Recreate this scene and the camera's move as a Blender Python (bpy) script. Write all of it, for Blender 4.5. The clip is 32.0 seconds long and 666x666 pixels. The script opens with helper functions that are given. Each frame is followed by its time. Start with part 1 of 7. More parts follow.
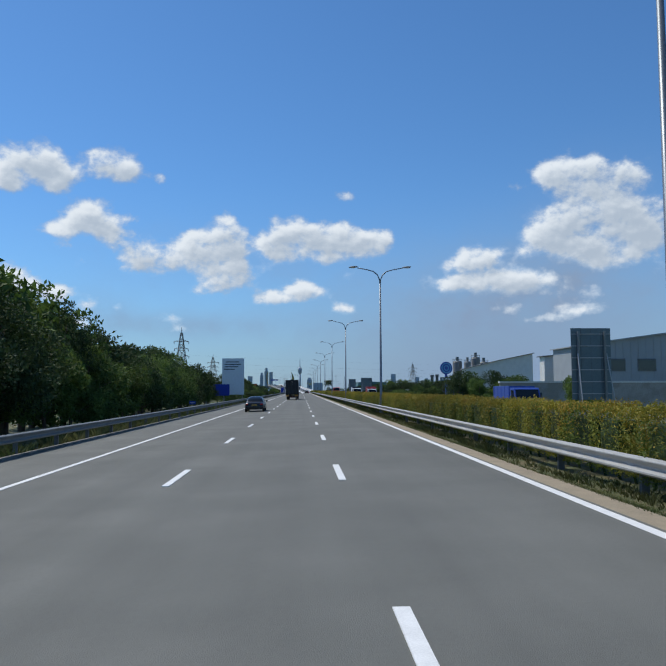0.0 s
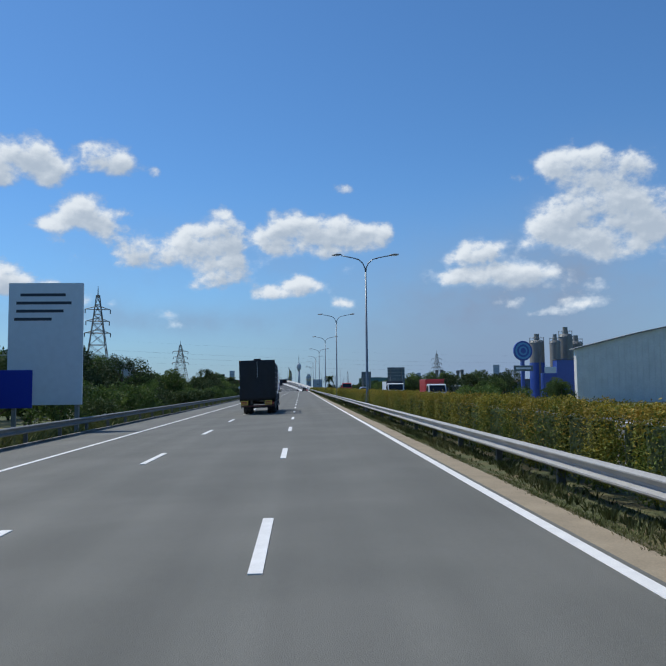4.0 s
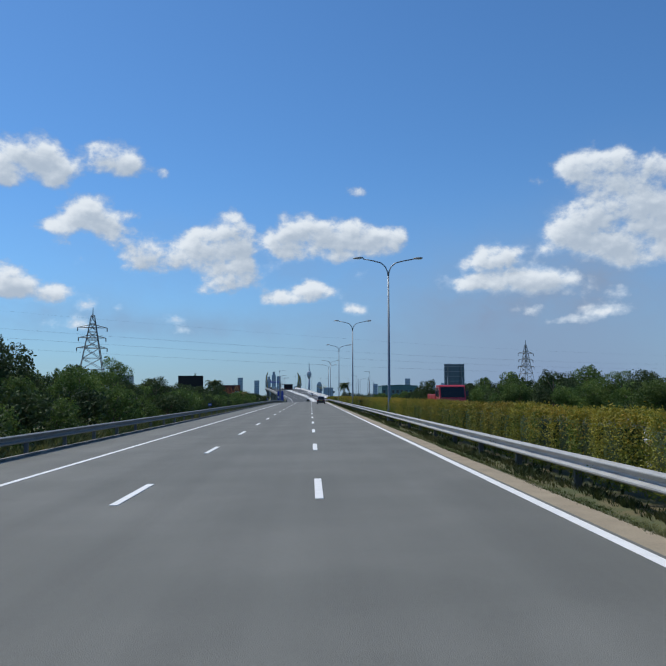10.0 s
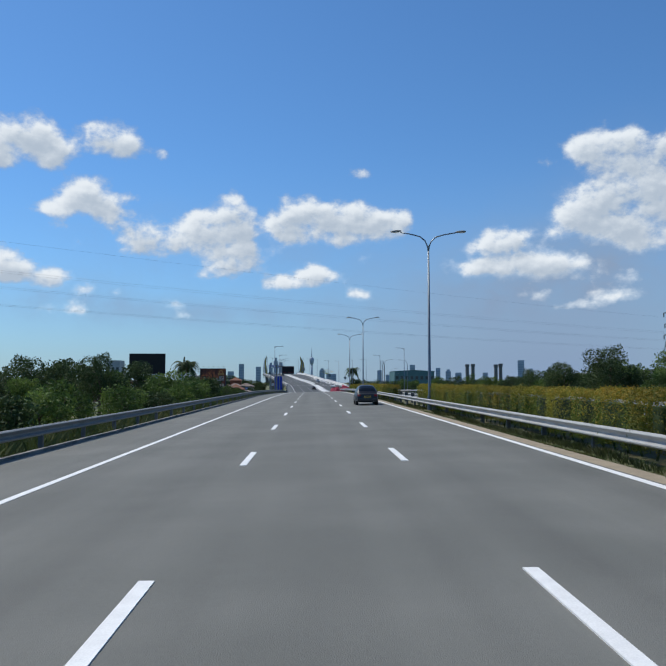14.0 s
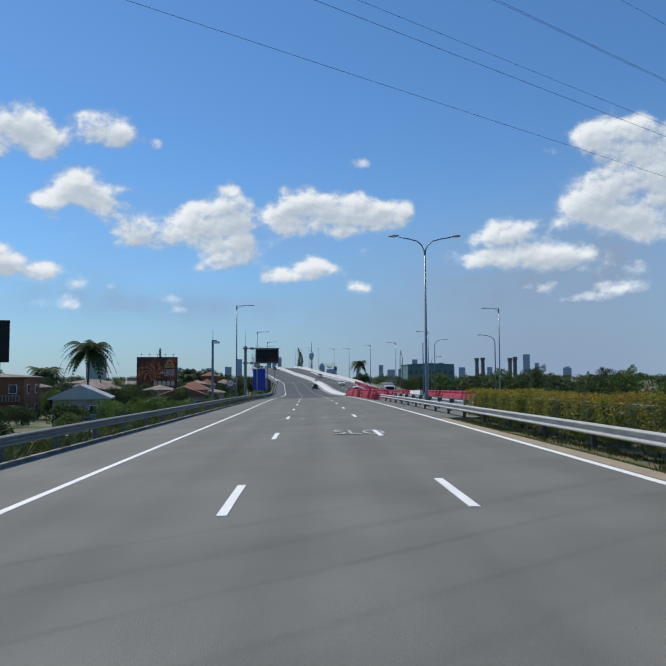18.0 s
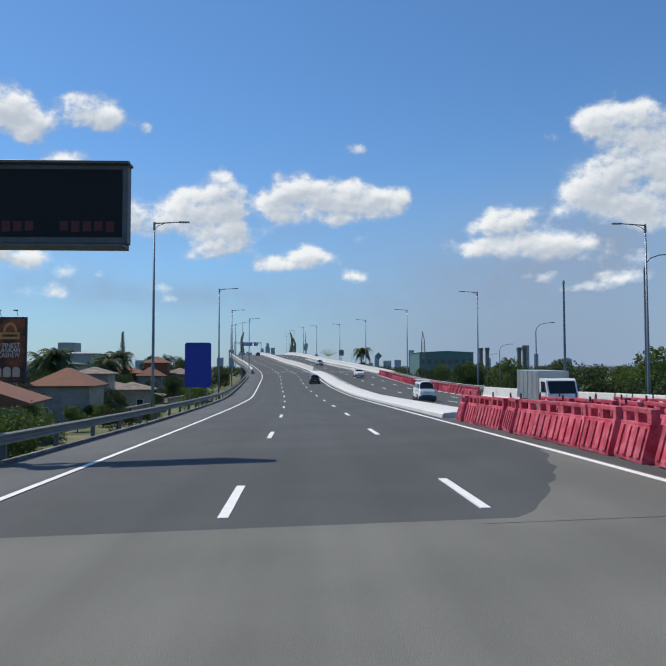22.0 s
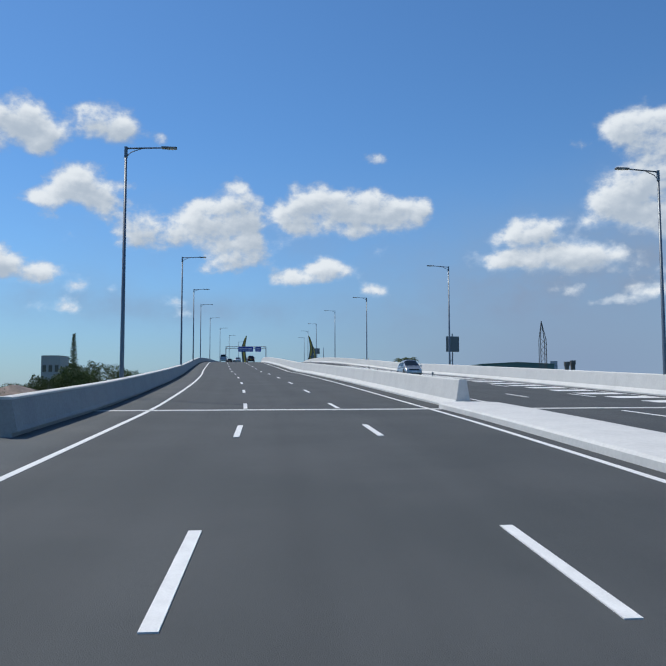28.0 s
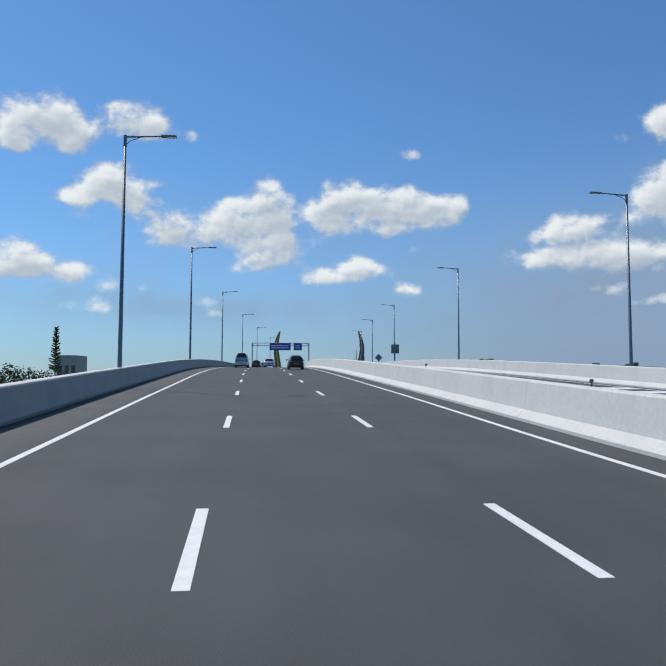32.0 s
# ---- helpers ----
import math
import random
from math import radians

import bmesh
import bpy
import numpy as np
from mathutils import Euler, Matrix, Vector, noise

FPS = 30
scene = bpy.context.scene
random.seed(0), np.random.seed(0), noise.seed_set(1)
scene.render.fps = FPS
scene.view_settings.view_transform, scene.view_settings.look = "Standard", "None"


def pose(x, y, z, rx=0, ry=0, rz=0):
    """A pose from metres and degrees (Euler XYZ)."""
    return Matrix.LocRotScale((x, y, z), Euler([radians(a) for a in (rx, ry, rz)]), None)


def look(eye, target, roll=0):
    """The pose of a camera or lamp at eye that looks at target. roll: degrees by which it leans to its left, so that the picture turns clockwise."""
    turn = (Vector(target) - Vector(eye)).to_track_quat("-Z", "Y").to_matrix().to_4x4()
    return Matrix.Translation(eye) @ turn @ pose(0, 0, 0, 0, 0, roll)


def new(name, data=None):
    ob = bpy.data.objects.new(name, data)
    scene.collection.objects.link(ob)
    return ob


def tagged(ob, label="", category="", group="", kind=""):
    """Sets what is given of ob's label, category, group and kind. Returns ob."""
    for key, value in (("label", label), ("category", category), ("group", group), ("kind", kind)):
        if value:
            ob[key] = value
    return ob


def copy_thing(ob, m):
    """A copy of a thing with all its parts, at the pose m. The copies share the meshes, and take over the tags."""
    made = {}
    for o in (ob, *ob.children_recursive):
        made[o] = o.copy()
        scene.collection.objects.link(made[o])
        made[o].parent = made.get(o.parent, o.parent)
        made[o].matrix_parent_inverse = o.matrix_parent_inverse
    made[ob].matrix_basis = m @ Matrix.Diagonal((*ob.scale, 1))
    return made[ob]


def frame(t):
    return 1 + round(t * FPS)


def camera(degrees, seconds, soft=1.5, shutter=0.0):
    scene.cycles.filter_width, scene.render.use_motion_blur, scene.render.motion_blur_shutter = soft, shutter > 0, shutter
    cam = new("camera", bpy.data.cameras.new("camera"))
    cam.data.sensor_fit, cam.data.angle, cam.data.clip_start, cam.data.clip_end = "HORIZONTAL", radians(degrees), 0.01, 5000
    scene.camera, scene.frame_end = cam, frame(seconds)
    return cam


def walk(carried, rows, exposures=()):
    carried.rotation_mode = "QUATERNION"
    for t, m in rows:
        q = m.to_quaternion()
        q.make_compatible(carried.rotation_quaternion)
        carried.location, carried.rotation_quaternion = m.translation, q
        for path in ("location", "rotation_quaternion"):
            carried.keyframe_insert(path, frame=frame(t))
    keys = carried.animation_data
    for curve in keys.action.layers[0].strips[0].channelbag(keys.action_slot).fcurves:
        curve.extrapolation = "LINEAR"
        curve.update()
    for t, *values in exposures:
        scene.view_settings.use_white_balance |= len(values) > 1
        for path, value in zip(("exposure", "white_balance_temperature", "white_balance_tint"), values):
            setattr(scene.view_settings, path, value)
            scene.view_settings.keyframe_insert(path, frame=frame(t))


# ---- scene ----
cam = camera(50.0, 32.0)
PATH = [
    (0, pose(0.95, 0.00, 1.90, 94.54, 0.19, -2.55)),
    (0.5, pose(0.98, 10.76, 1.87, 94.40, 0.23, -2.60)),
    (1, pose(1.10, 21.62, 1.86, 94.34, 0.26, -2.62)),
    (1.5, pose(1.25, 32.22, 1.85, 94.37, 0.17, -2.63)),
    (2, pose(1.45, 42.81, 1.84, 94.28, 0.27, -2.66)),
    (2.5, pose(1.70, 53.56, 1.86, 94.30, 0.24, -2.67)),
    (4.5, pose(2.44, 98.56, 1.90, 94.27, 0.66, -2.59)),
    (5, pose(2.63, 108.96, 1.89, 94.27, 0.58, -2.64)),
    (5.5, pose(2.77, 119.23, 1.90, 94.33, 0.58, -2.66)),
    (6, pose(2.84, 129.47, 1.90, 94.36, 0.34, -2.65)),
    (6.5, pose(2.81, 139.79, 1.90, 94.31, 0.01, -2.76)),
    (7, pose(2.76, 150.34, 1.90, 94.26, -0.05, -2.72)),
    (7.5, pose(2.70, 160.90, 1.90, 94.31, 0.06, -2.70)),
    (8, pose(2.60, 171.38, 1.89, 94.29, 0.11, -2.66)),
    (8.5, pose(2.45, 182.15, 1.91, 96.02, 0.08, -1.99)),
    (9, pose(2.23, 192.68, 1.90, 95.79, -0.07, -1.95)),
    (9.5, pose(1.95, 203.35, 1.90, 95.16, -0.10, -1.81)),
    (10, pose(1.64, 214.22, 1.88, 94.95, 0.06, -1.80)),
    (10.5, pose(1.36, 225.16, 1.88, 94.90, 0.16, -1.71)),
    (11, pose(1.06, 235.88, 1.88, 94.88, 0.26, -1.63)),
    (11.5, pose(0.82, 246.26, 1.87, 94.86, 0.45, -1.57)),
    (12, pose(0.53, 256.90, 1.87, 94.87, 0.53, -1.52)),
    (12.5, pose(0.30, 267.72, 1.84, 94.75, 0.46, -1.45)),
    (13, pose(0.15, 278.78, 1.84, 94.49, 0.46, -1.44)),
    (13.5, pose(-0.07, 290.27, 1.82, 94.11, 0.54, -1.42)),
    (14, pose(-0.26, 302.22, 1.83, 93.88, -0.00, -1.62)),
    (14.5, pose(-0.33, 313.88, 1.78, 93.83, -0.34, -1.80)),
    (16.5, pose(-0.43, 368.06, 1.82, 93.63, 0.31, -1.70)),
    (17, pose(-0.50, 380.70, 1.89, 93.67, 0.14, -1.73)),
    (17.5, pose(-0.49, 393.19, 1.82, 93.56, 0.29, -1.67)),
    (18, pose(-0.51, 405.58, 1.80, 93.51, 0.22, -1.64)),
    (18.5, pose(-0.56, 417.89, 1.73, 93.45, 0.27, -1.64)),
    (19, pose(-0.60, 430.10, 1.62, 93.42, 0.20, -1.73)),
    (19.5, pose(-0.56, 442.13, 1.48, 93.47, 0.27, -1.65)),
    (20, pose(-0.57, 454.01, 1.36, 93.40, 0.23, -1.66)),
    (20.5, pose(-0.62, 465.81, 1.22, 93.27, 0.34, -1.71)),
    (21, pose(-0.71, 477.72, 1.10, 92.93, 0.32, -2.09)),
    (21.5, pose(-0.87, 489.52, 0.92, 92.80, 0.26, -2.09)),
    (22, pose(-1.07, 501.16, 0.72, 92.82, 0.13, -2.12)),
    (22.5, pose(-1.19, 512.86, 0.52, 92.72, 0.16, -2.16)),
    (23, pose(-1.39, 524.39, 0.35, 92.35, 0.19, -2.12)),
    (23.5, pose(-1.61, 535.63, 0.08, 92.19, 0.22, -2.04)),
    (24, pose(-1.87, 546.96, -0.14, 92.07, 0.40, -1.95)),
    (24.5, pose(-2.22, 558.56, -0.31, 92.13, 0.29, -1.94)),
    (25, pose(-2.68, 570.19, -0.40, 92.04, 0.46, -1.78)),
    (25.5, pose(-3.19, 581.44, -0.54, 94.03, -0.16, -1.25)),
    (27.5, pose(-4.32, 625.96, 0.38, 94.20, 0.08, -0.83)),
    (28, pose(-4.92, 635.77, 0.81, 94.17, 0.11, -0.74)),
    (28.5, pose(-5.67, 645.63, 1.15, 94.29, -0.05, -0.59)),
    (29, pose(-6.57, 655.68, 1.50, 94.34, 0.11, -0.50)),
    (29.5, pose(-7.64, 665.82, 1.86, 94.35, 0.06, -0.31)),
    (30, pose(-8.84, 675.86, 2.35, 94.22, 0.14, 0.66)),
    (30.5, pose(-10.14, 685.87, 2.73, 94.12, 0.04, 1.11)),
    (31, pose(-11.56, 695.93, 3.17, 94.10, 0.10, 1.18)),
    (31.5, pose(-13.06, 705.94, 3.58, 94.11, -0.13, 1.39)),
    (32, pose(-14.52, 715.87, 4.03, 94.23, -0.17, 1.73)),
]
walk(cam, PATH, [(0, -0.05, 6100, 8), (4.9, -0.06, 6100, 8), (5.6, 0.15, 6150, 8), (6.0, 0.25, 6150, 8), (6.6, 0.04, 6100, 8), (7.4, -0.1, 6050, 8), (13, -0.01, 6150, 8), (17, 0.01, 6300, 8), (21, 0.06, 6500, 9), (25, 0.11, 6550, 9), (28, -0.05, 6200, 8), (30, 0.0, 6350, 8), (32, 0.0, 6400, 8)])

# ---- light ----
world = bpy.data.worlds.new("world")
scene.world = world
world.use_nodes = True
wn = world.node_tree.nodes
wl = world.node_tree.links
sky = wn.new("ShaderNodeTexSky")
sky.sky_type = "NISHITA"
sky.sun_disc = False
sky.sun_elevation = radians(57.4)
sky.sun_rotation = radians(-55.8)
sky.altitude = 0
sky.air_density = 1.0
sky.dust_density = 0.25
sky.ozone_density = 3.5
wn["Background"].inputs[1].default_value = 0.098
deep = wn.new("ShaderNodeVectorMath")
deep.operation = "MULTIPLY"
deep.inputs[1].default_value = (0.70, 1.0, 1.23)
wl.new(sky.outputs[0], deep.inputs[0])
wl.new(deep.outputs[0], wn["Background"].inputs[0])
sun_data = bpy.data.lights.new("sun", "SUN")
sun_data.energy = 3.9
sun_data.angle = radians(0.53)
sun_data.color = (1.0, 0.915, 0.79)
sun = new("sun", sun_data)
sun.matrix_world = look((-53, 36, 100), (0, 0, 0))
scene.view_settings.exposure = 0.0


# ---- materials ----
def mat(name, color, rough=0.7, metal=0.0, var=0.15, scale=3.0, bump=0.0, bump_scale=40.0, coat=0.0, fine=None,
        tint=None, random_tint=0.0, transmit=0.0):
    """A surface with variation at two scales, fine relief and, if wanted, a second tint mixed in by noise."""
    m = bpy.data.materials.new(name)
    m.use_nodes = True
    nt = m.node_tree
    N, L = nt.nodes, nt.links
    b = N["Principled BSDF"]
    b.inputs["Roughness"].default_value = rough
    b.inputs["Metallic"].default_value = metal
    b.inputs["Coat Weight"].default_value = coat
    geo = N.new("ShaderNodeNewGeometry")
    n1 = N.new("ShaderNodeTexNoise")
    n1.inputs["Scale"].default_value = scale
    n1.inputs["Detail"].default_value = 4
    n2 = N.new("ShaderNodeTexNoise")
    n2.inputs["Scale"].default_value = fine or scale * 11
    n2.inputs["Detail"].default_value = 3
    L.new(geo.outputs["Position"], n1.inputs["Vector"])
    L.new(geo.outputs["Position"], n2.inputs["Vector"])
    add = N.new("ShaderNodeMath")
    add.operation = "ADD"
    L.new(n1.outputs["Fac"], add.inputs[0])
    L.new(n2.outputs["Fac"], add.inputs[1])
    mr = N.new("ShaderNodeMapRange")
    mr.inputs["From Min"].default_value = 0.65
    mr.inputs["From Max"].default_value = 1.35
    mr.inputs["To Min"].default_value = 1 - var
    mr.inputs["To Max"].default_value = 1 + var
    L.new(add.outputs[0], mr.inputs["Value"])
    mix = N.new("ShaderNodeMix")
    mix.data_type = "RGBA"
    mix.inputs["A"].default_value = (*color, 1)
    mix.inputs["B"].default_value = (*(tint or color), 1)
    mr2 = N.new("ShaderNodeMapRange")
    mr2.inputs["From Min"].default_value = 0.42
    mr2.inputs["From Max"].default_value = 0.62
    L.new(n1.outputs["Fac"], mr2.inputs["Value"])
    L.new(mr2.outputs["Result"], mix.inputs["Factor"])
    mul = N.new("ShaderNodeVectorMath")
    mul.operation = "SCALE"
    L.new(mix.outputs["Result"], mul.inputs[0])
    if random_tint:
        info = N.new("ShaderNodeObjectInfo")
        isl = N.new("ShaderNodeMath")
        isl.operation = "ADD"
        L.new(info.outputs["Random"], isl.inputs[0])
        L.new(geo.outputs["Random Per Island"], isl.inputs[1])
        mr3 = N.new("ShaderNodeMapRange")
        mr3.inputs["From Max"].default_value = 2.0
        mr3.inputs["To Min"].default_value = 1 - random_tint
        mr3.inputs["To Max"].default_value = 1 + random_tint
        L.new(isl.outputs[0], mr3.inputs["Value"])
        m2 = N.new("ShaderNodeMath")
        m2.operation = "MULTIPLY"
        L.new(mr.outputs["Result"], m2.inputs[0])
        L.new(mr3.outputs["Result"], m2.inputs[1])
        L.new(m2.outputs[0], mul.inputs["Scale"])
    else:
        L.new(mr.outputs["Result"], mul.inputs["Scale"])
    L.new(mul.outputs[0], b.inputs["Base Color"])
    if bump:
        n3 = N.new("ShaderNodeTexNoise")
        n3.inputs["Scale"].default_value = bump_scale
        n3.inputs["Detail"].default_value = 3
        L.new(geo.outputs["Position"], n3.inputs["Vector"])
        bp = N.new("ShaderNodeBump")
        bp.inputs["Strength"].default_value = bump
        bp.inputs["Distance"].default_value = 0.02
        L.new(n3.outputs["Fac"], bp.inputs["Height"])
        L.new(bp.outputs[0], b.inputs["Normal"])
    if transmit:
        tr = N.new("ShaderNodeBsdfTranslucent")
        L.new(mul.outputs[0], tr.inputs["Color"])
        ms = N.new("ShaderNodeMixShader")
        ms.inputs[0].default_value = transmit
        L.new(b.outputs[0], ms.inputs[1])
        L.new(tr.outputs[0], ms.inputs[2])
        L.new(ms.outputs[0], N["Material Output"].inputs["Surface"])
    return m


def worn_road(name, color, tint, dust):
    """Asphalt with soft wheel tracks along the lanes, long streaks and a dustier shoulder."""
    m = mat(name, color, 0.85, var=0.10, scale=0.35, fine=30, bump=0.35, bump_scale=90, tint=tint)
    N, L = m.node_tree.nodes, m.node_tree.links
    b = N["Principled BSDF"]
    base = b.inputs["Base Color"].links[0].from_socket
    ua = N.new("ShaderNodeAttribute")
    ua.attribute_name = "across"
    ya = N.new("ShaderNodeAttribute")
    ya.attribute_name = "along"

    def calc(op, x, y):
        n = N.new("ShaderNodeMath")
        n.operation = op
        for k, q in enumerate((x, y)):
            if isinstance(q, (int, float)):
                n.inputs[k].default_value = q
            else:
                L.new(q, n.inputs[k])
        return n.outputs[0]
    cv = N.new("ShaderNodeCombineXYZ")
    L.new(calc("MULTIPLY", ua.outputs["Fac"], 1.3), cv.inputs[0])
    L.new(calc("MULTIPLY", ya.outputs["Fac"], 0.018), cv.inputs[1])
    ns = N.new("ShaderNodeTexNoise")
    ns.inputs["Scale"].default_value = 1.0
    ns.inputs["Detail"].default_value = 3
    L.new(cv.outputs[0], ns.inputs["Vector"])
    wheel_ = calc("COSINE", calc("MULTIPLY", ua.outputs["Fac"], 2 * math.pi / 1.8), 0)
    f = calc("ADD", 1.0, calc("MULTIPLY", wheel_, 0.035))
    f = calc("ADD", f, calc("MULTIPLY", calc("SUBTRACT", ns.outputs["Fac"], 0.5), 0.45))
    sh = N.new("ShaderNodeMapRange")
    sh.inputs["From Min"].default_value = -5.3
    sh.inputs["From Max"].default_value = -6.2
    sh.inputs["To Max"].default_value = dust
    L.new(ua.outputs["Fac"], sh.inputs["Value"])
    f = calc("ADD", f, sh.outputs["Result"])
    sc = N.new("ShaderNodeVectorMath")
    sc.operation = "SCALE"
    L.new(base, sc.inputs[0])
    L.new(f, sc.inputs["Scale"])
    L.new(sc.outputs[0], b.inputs["Base Color"])
    return m


ASPHALT_OLD = worn_road("old_asphalt", (0.118, 0.120, 0.106), (0.132, 0.133, 0.118), 0.05)
ASPHALT_NEW = worn_road("new_asphalt", (0.050, 0.055, 0.056), (0.058, 0.062, 0.063), 0.5)
KERB_DARK = mat("dark_mottled_kerb", (0.13, 0.125, 0.11), 0.95, var=0.4, scale=1.2, fine=10, tint=(0.20, 0.19, 0.17))
LINE = mat("road_paint", (0.72, 0.72, 0.70), 0.6, var=0.12, scale=5, fine=60)
KERB_STRIP = mat("sandy_verge", (0.29, 0.24, 0.165), 0.95, var=0.2, scale=2, fine=40, bump=0.4)
GRASS = mat("verge_grass", (0.085, 0.098, 0.036), 0.95, var=0.35, scale=1.2, fine=18, bump=0.8, bump_scale=25, tint=(0.115, 0.095, 0.045))
SCRUB = mat("scrub_ground", (0.07, 0.095, 0.03), 0.95, var=0.4, scale=0.25, fine=4, bump=0.8, bump_scale=5, tint=(0.14, 0.13, 0.07))
STEEL = mat("galvanised_steel", (0.36, 0.36, 0.355), 0.5, 0.1, var=0.15, scale=2, fine=30)
STEEL_DULL = mat("dull_grey_steel", (0.20, 0.205, 0.20), 0.6, 0.2, var=0.2, scale=2, fine=25)
POST = mat("rail_post", (0.12, 0.125, 0.13), 0.6, 0.3, var=0.25, scale=4)
POLE = mat("lamp_pole_steel", (0.16, 0.185, 0.215), 0.45, 0.5, var=0.1, scale=2)
LAMP_GLASS = mat("lamp_glass", (0.75, 0.78, 0.8), 0.25, var=0.05)
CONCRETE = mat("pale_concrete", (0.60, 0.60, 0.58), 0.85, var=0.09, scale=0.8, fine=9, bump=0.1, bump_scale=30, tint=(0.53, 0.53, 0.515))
# darker than pale concrete: shade on the parapet's inner face put into colour
PARAPET_SHADE = mat("parapet_shade_concrete", (0.33, 0.325, 0.315), 0.88, var=0.12, scale=0.7, fine=12, bump=0.2, bump_scale=30, tint=(0.28, 0.275, 0.27))
CONCRETE_GREY = mat("grey_concrete", (0.23, 0.225, 0.215), 0.88, var=0.16, scale=0.9, fine=12, bump=0.3, bump_scale=30, tint=(0.19, 0.185, 0.18))
RED_PLASTIC = mat("red_plastic", (0.44, 0.04, 0.07), 0.6, var=0.25, scale=3, fine=20, tint=(0.50, 0.10, 0.13), random_tint=0.4)
LEAF_HEDGE = mat("hedge_leaf", (0.105, 0.150, 0.018), 0.8, var=0.35, scale=0.8, fine=9, tint=(0.18, 0.175, 0.022), random_tint=0.5, transmit=0.25)
LEAF_SHOOT = mat("young_hedge_leaf", (0.29, 0.25, 0.022), 0.75, var=0.3, scale=0.6, fine=9, tint=(0.28, 0.19, 0.022), random_tint=0.4, transmit=0.3)
WEED = mat("roadside_weed", (0.075, 0.100, 0.028), 0.9, var=0.4, scale=0.4, fine=6, tint=(0.125, 0.125, 0.045), random_tint=0.5, transmit=0.2)
LEAF_TREE = mat("tree_leaf", (0.058, 0.105, 0.020), 0.8, var=0.35, scale=0.5, fine=5, tint=(0.115, 0.165, 0.032), random_tint=0.45, transmit=0.3)
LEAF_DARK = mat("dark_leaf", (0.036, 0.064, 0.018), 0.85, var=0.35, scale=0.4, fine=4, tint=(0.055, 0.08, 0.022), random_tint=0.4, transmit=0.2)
LEAF_FAR = mat("far_foliage", (0.055, 0.085, 0.035), 0.8, var=0.4, scale=0.12, fine=1.2, tint=(0.085, 0.105, 0.045), random_tint=0.3, transmit=0.2)
BARK = mat("bark", (0.12, 0.09, 0.065), 0.95, var=0.3, scale=4, bump=0.6, bump_scale=25)
BLACK_PAINT = mat("black_paint", (0.006, 0.006, 0.008), 0.3, 0.0, var=0.1, coat=0.1)
DARK_PAINT = mat("charcoal_paint", (0.016, 0.017, 0.019), 0.38, 0.1, var=0.1, coat=0.15)
WHITE_PAINT = mat("white_paint", (0.74, 0.75, 0.74), 0.35, var=0.06, coat=0.4, tint=(0.68, 0.68, 0.66))
SILVER_PAINT = mat("silver_paint", (0.40, 0.42, 0.44), 0.3, 0.6, var=0.06, coat=0.5)
BLUE_PAINT = mat("blue_paint", (0.03, 0.07, 0.33), 0.45, var=0.15, coat=0.2)
BUS_RED = mat("bus_red_paint", (0.42, 0.025, 0.03), 0.35, var=0.1, coat=0.4)
GLASS_DARK = mat("tinted_glass", (0.010, 0.012, 0.014), 0.12, var=0.05)
RUBBER = mat("tyre_rubber", (0.018, 0.018, 0.018), 0.85, var=0.2, scale=8)
RIM = mat("wheel_rim", (0.35, 0.36, 0.37), 0.35, 0.8)
RED_LAMP = mat("tail_lamp_red", (0.30, 0.01, 0.012), 0.2, var=0.05, coat=0.8)
PLATE = mat("yellow_plate", (0.62, 0.40, 0.05), 0.5, var=0.1)
TARP = mat("black_tarpaulin", (0.010, 0.0105, 0.013), 0.62, var=0.35, scale=1.4, fine=6, bump=0.7, bump_scale=3)
RUST_STEEL = mat("painted_cage_steel", (0.05, 0.056, 0.075), 0.55, 0.3, var=0.3, scale=3)
DARK_BOARD = mat("dark_stained_board", (0.040, 0.034, 0.036), 0.8, var=0.4, scale=2, fine=14, bump=0.3, bump_scale=30)
PLANK = mat("red_brown_plank", (0.115, 0.04, 0.032), 0.75, var=0.3, scale=2.5, fine=20)
WOOD = mat("timber", (0.35, 0.20, 0.10), 0.8, var=0.25, scale=3, fine=25)
SIGN_BLUE = mat("sign_blue", (0.008, 0.03, 0.33), 0.45, var=0.05, scale=1)
SIGN_GREY = mat("sign_back_grey", (0.13, 0.165, 0.18), 0.55, 0.3, var=0.12, scale=1)
SIGN_WHITE = mat("sign_white", (0.62, 0.66, 0.70), 0.5, var=0.06)
INK = mat("dark_ink", (0.03, 0.035, 0.05), 0.6)
DISPLAY = mat("display_black", (0.008, 0.007, 0.009), 0.8, var=0.2, scale=4)
WALL_WHITE = mat("whitewashed_wall", (0.34, 0.325, 0.30), 0.9, var=0.2, scale=0.8, fine=7, tint=(0.24, 0.225, 0.20))
WALL_BRIGHT = mat("white_cladding", (0.62, 0.62, 0.60), 0.7, var=0.12, scale=0.6, fine=6)
WALL_GREY = mat("grey_cladding", (0.30, 0.32, 0.34), 0.6, var=0.1, scale=0.5, fine=6)
WALL_BROWN = mat("brown_plaster", (0.20, 0.085, 0.05), 0.9, var=0.2, scale=0.8, fine=7)
WALL_BLUE = mat("pale_blue_wall", (0.13, 0.19, 0.34), 0.85, var=0.2, scale=0.8, fine=7)
WALL_TEAL = mat("teal_cladding", (0.075, 0.16, 0.17), 0.6, var=0.12, scale=0.2, fine=3)
ROOF_TILE = mat("clay_roof_tile", (0.21, 0.080, 0.042), 0.85, var=0.5, scale=1.1, fine=14, tint=(0.115, 0.058, 0.04), random_tint=0.2)
ROOF_METAL = mat("pale_metal_roof", (0.36, 0.37, 0.375), 0.5, 0.2, var=0.1, scale=0.8)
WINDOW = mat("window_glass", (0.03, 0.04, 0.05), 0.12, var=0.05)
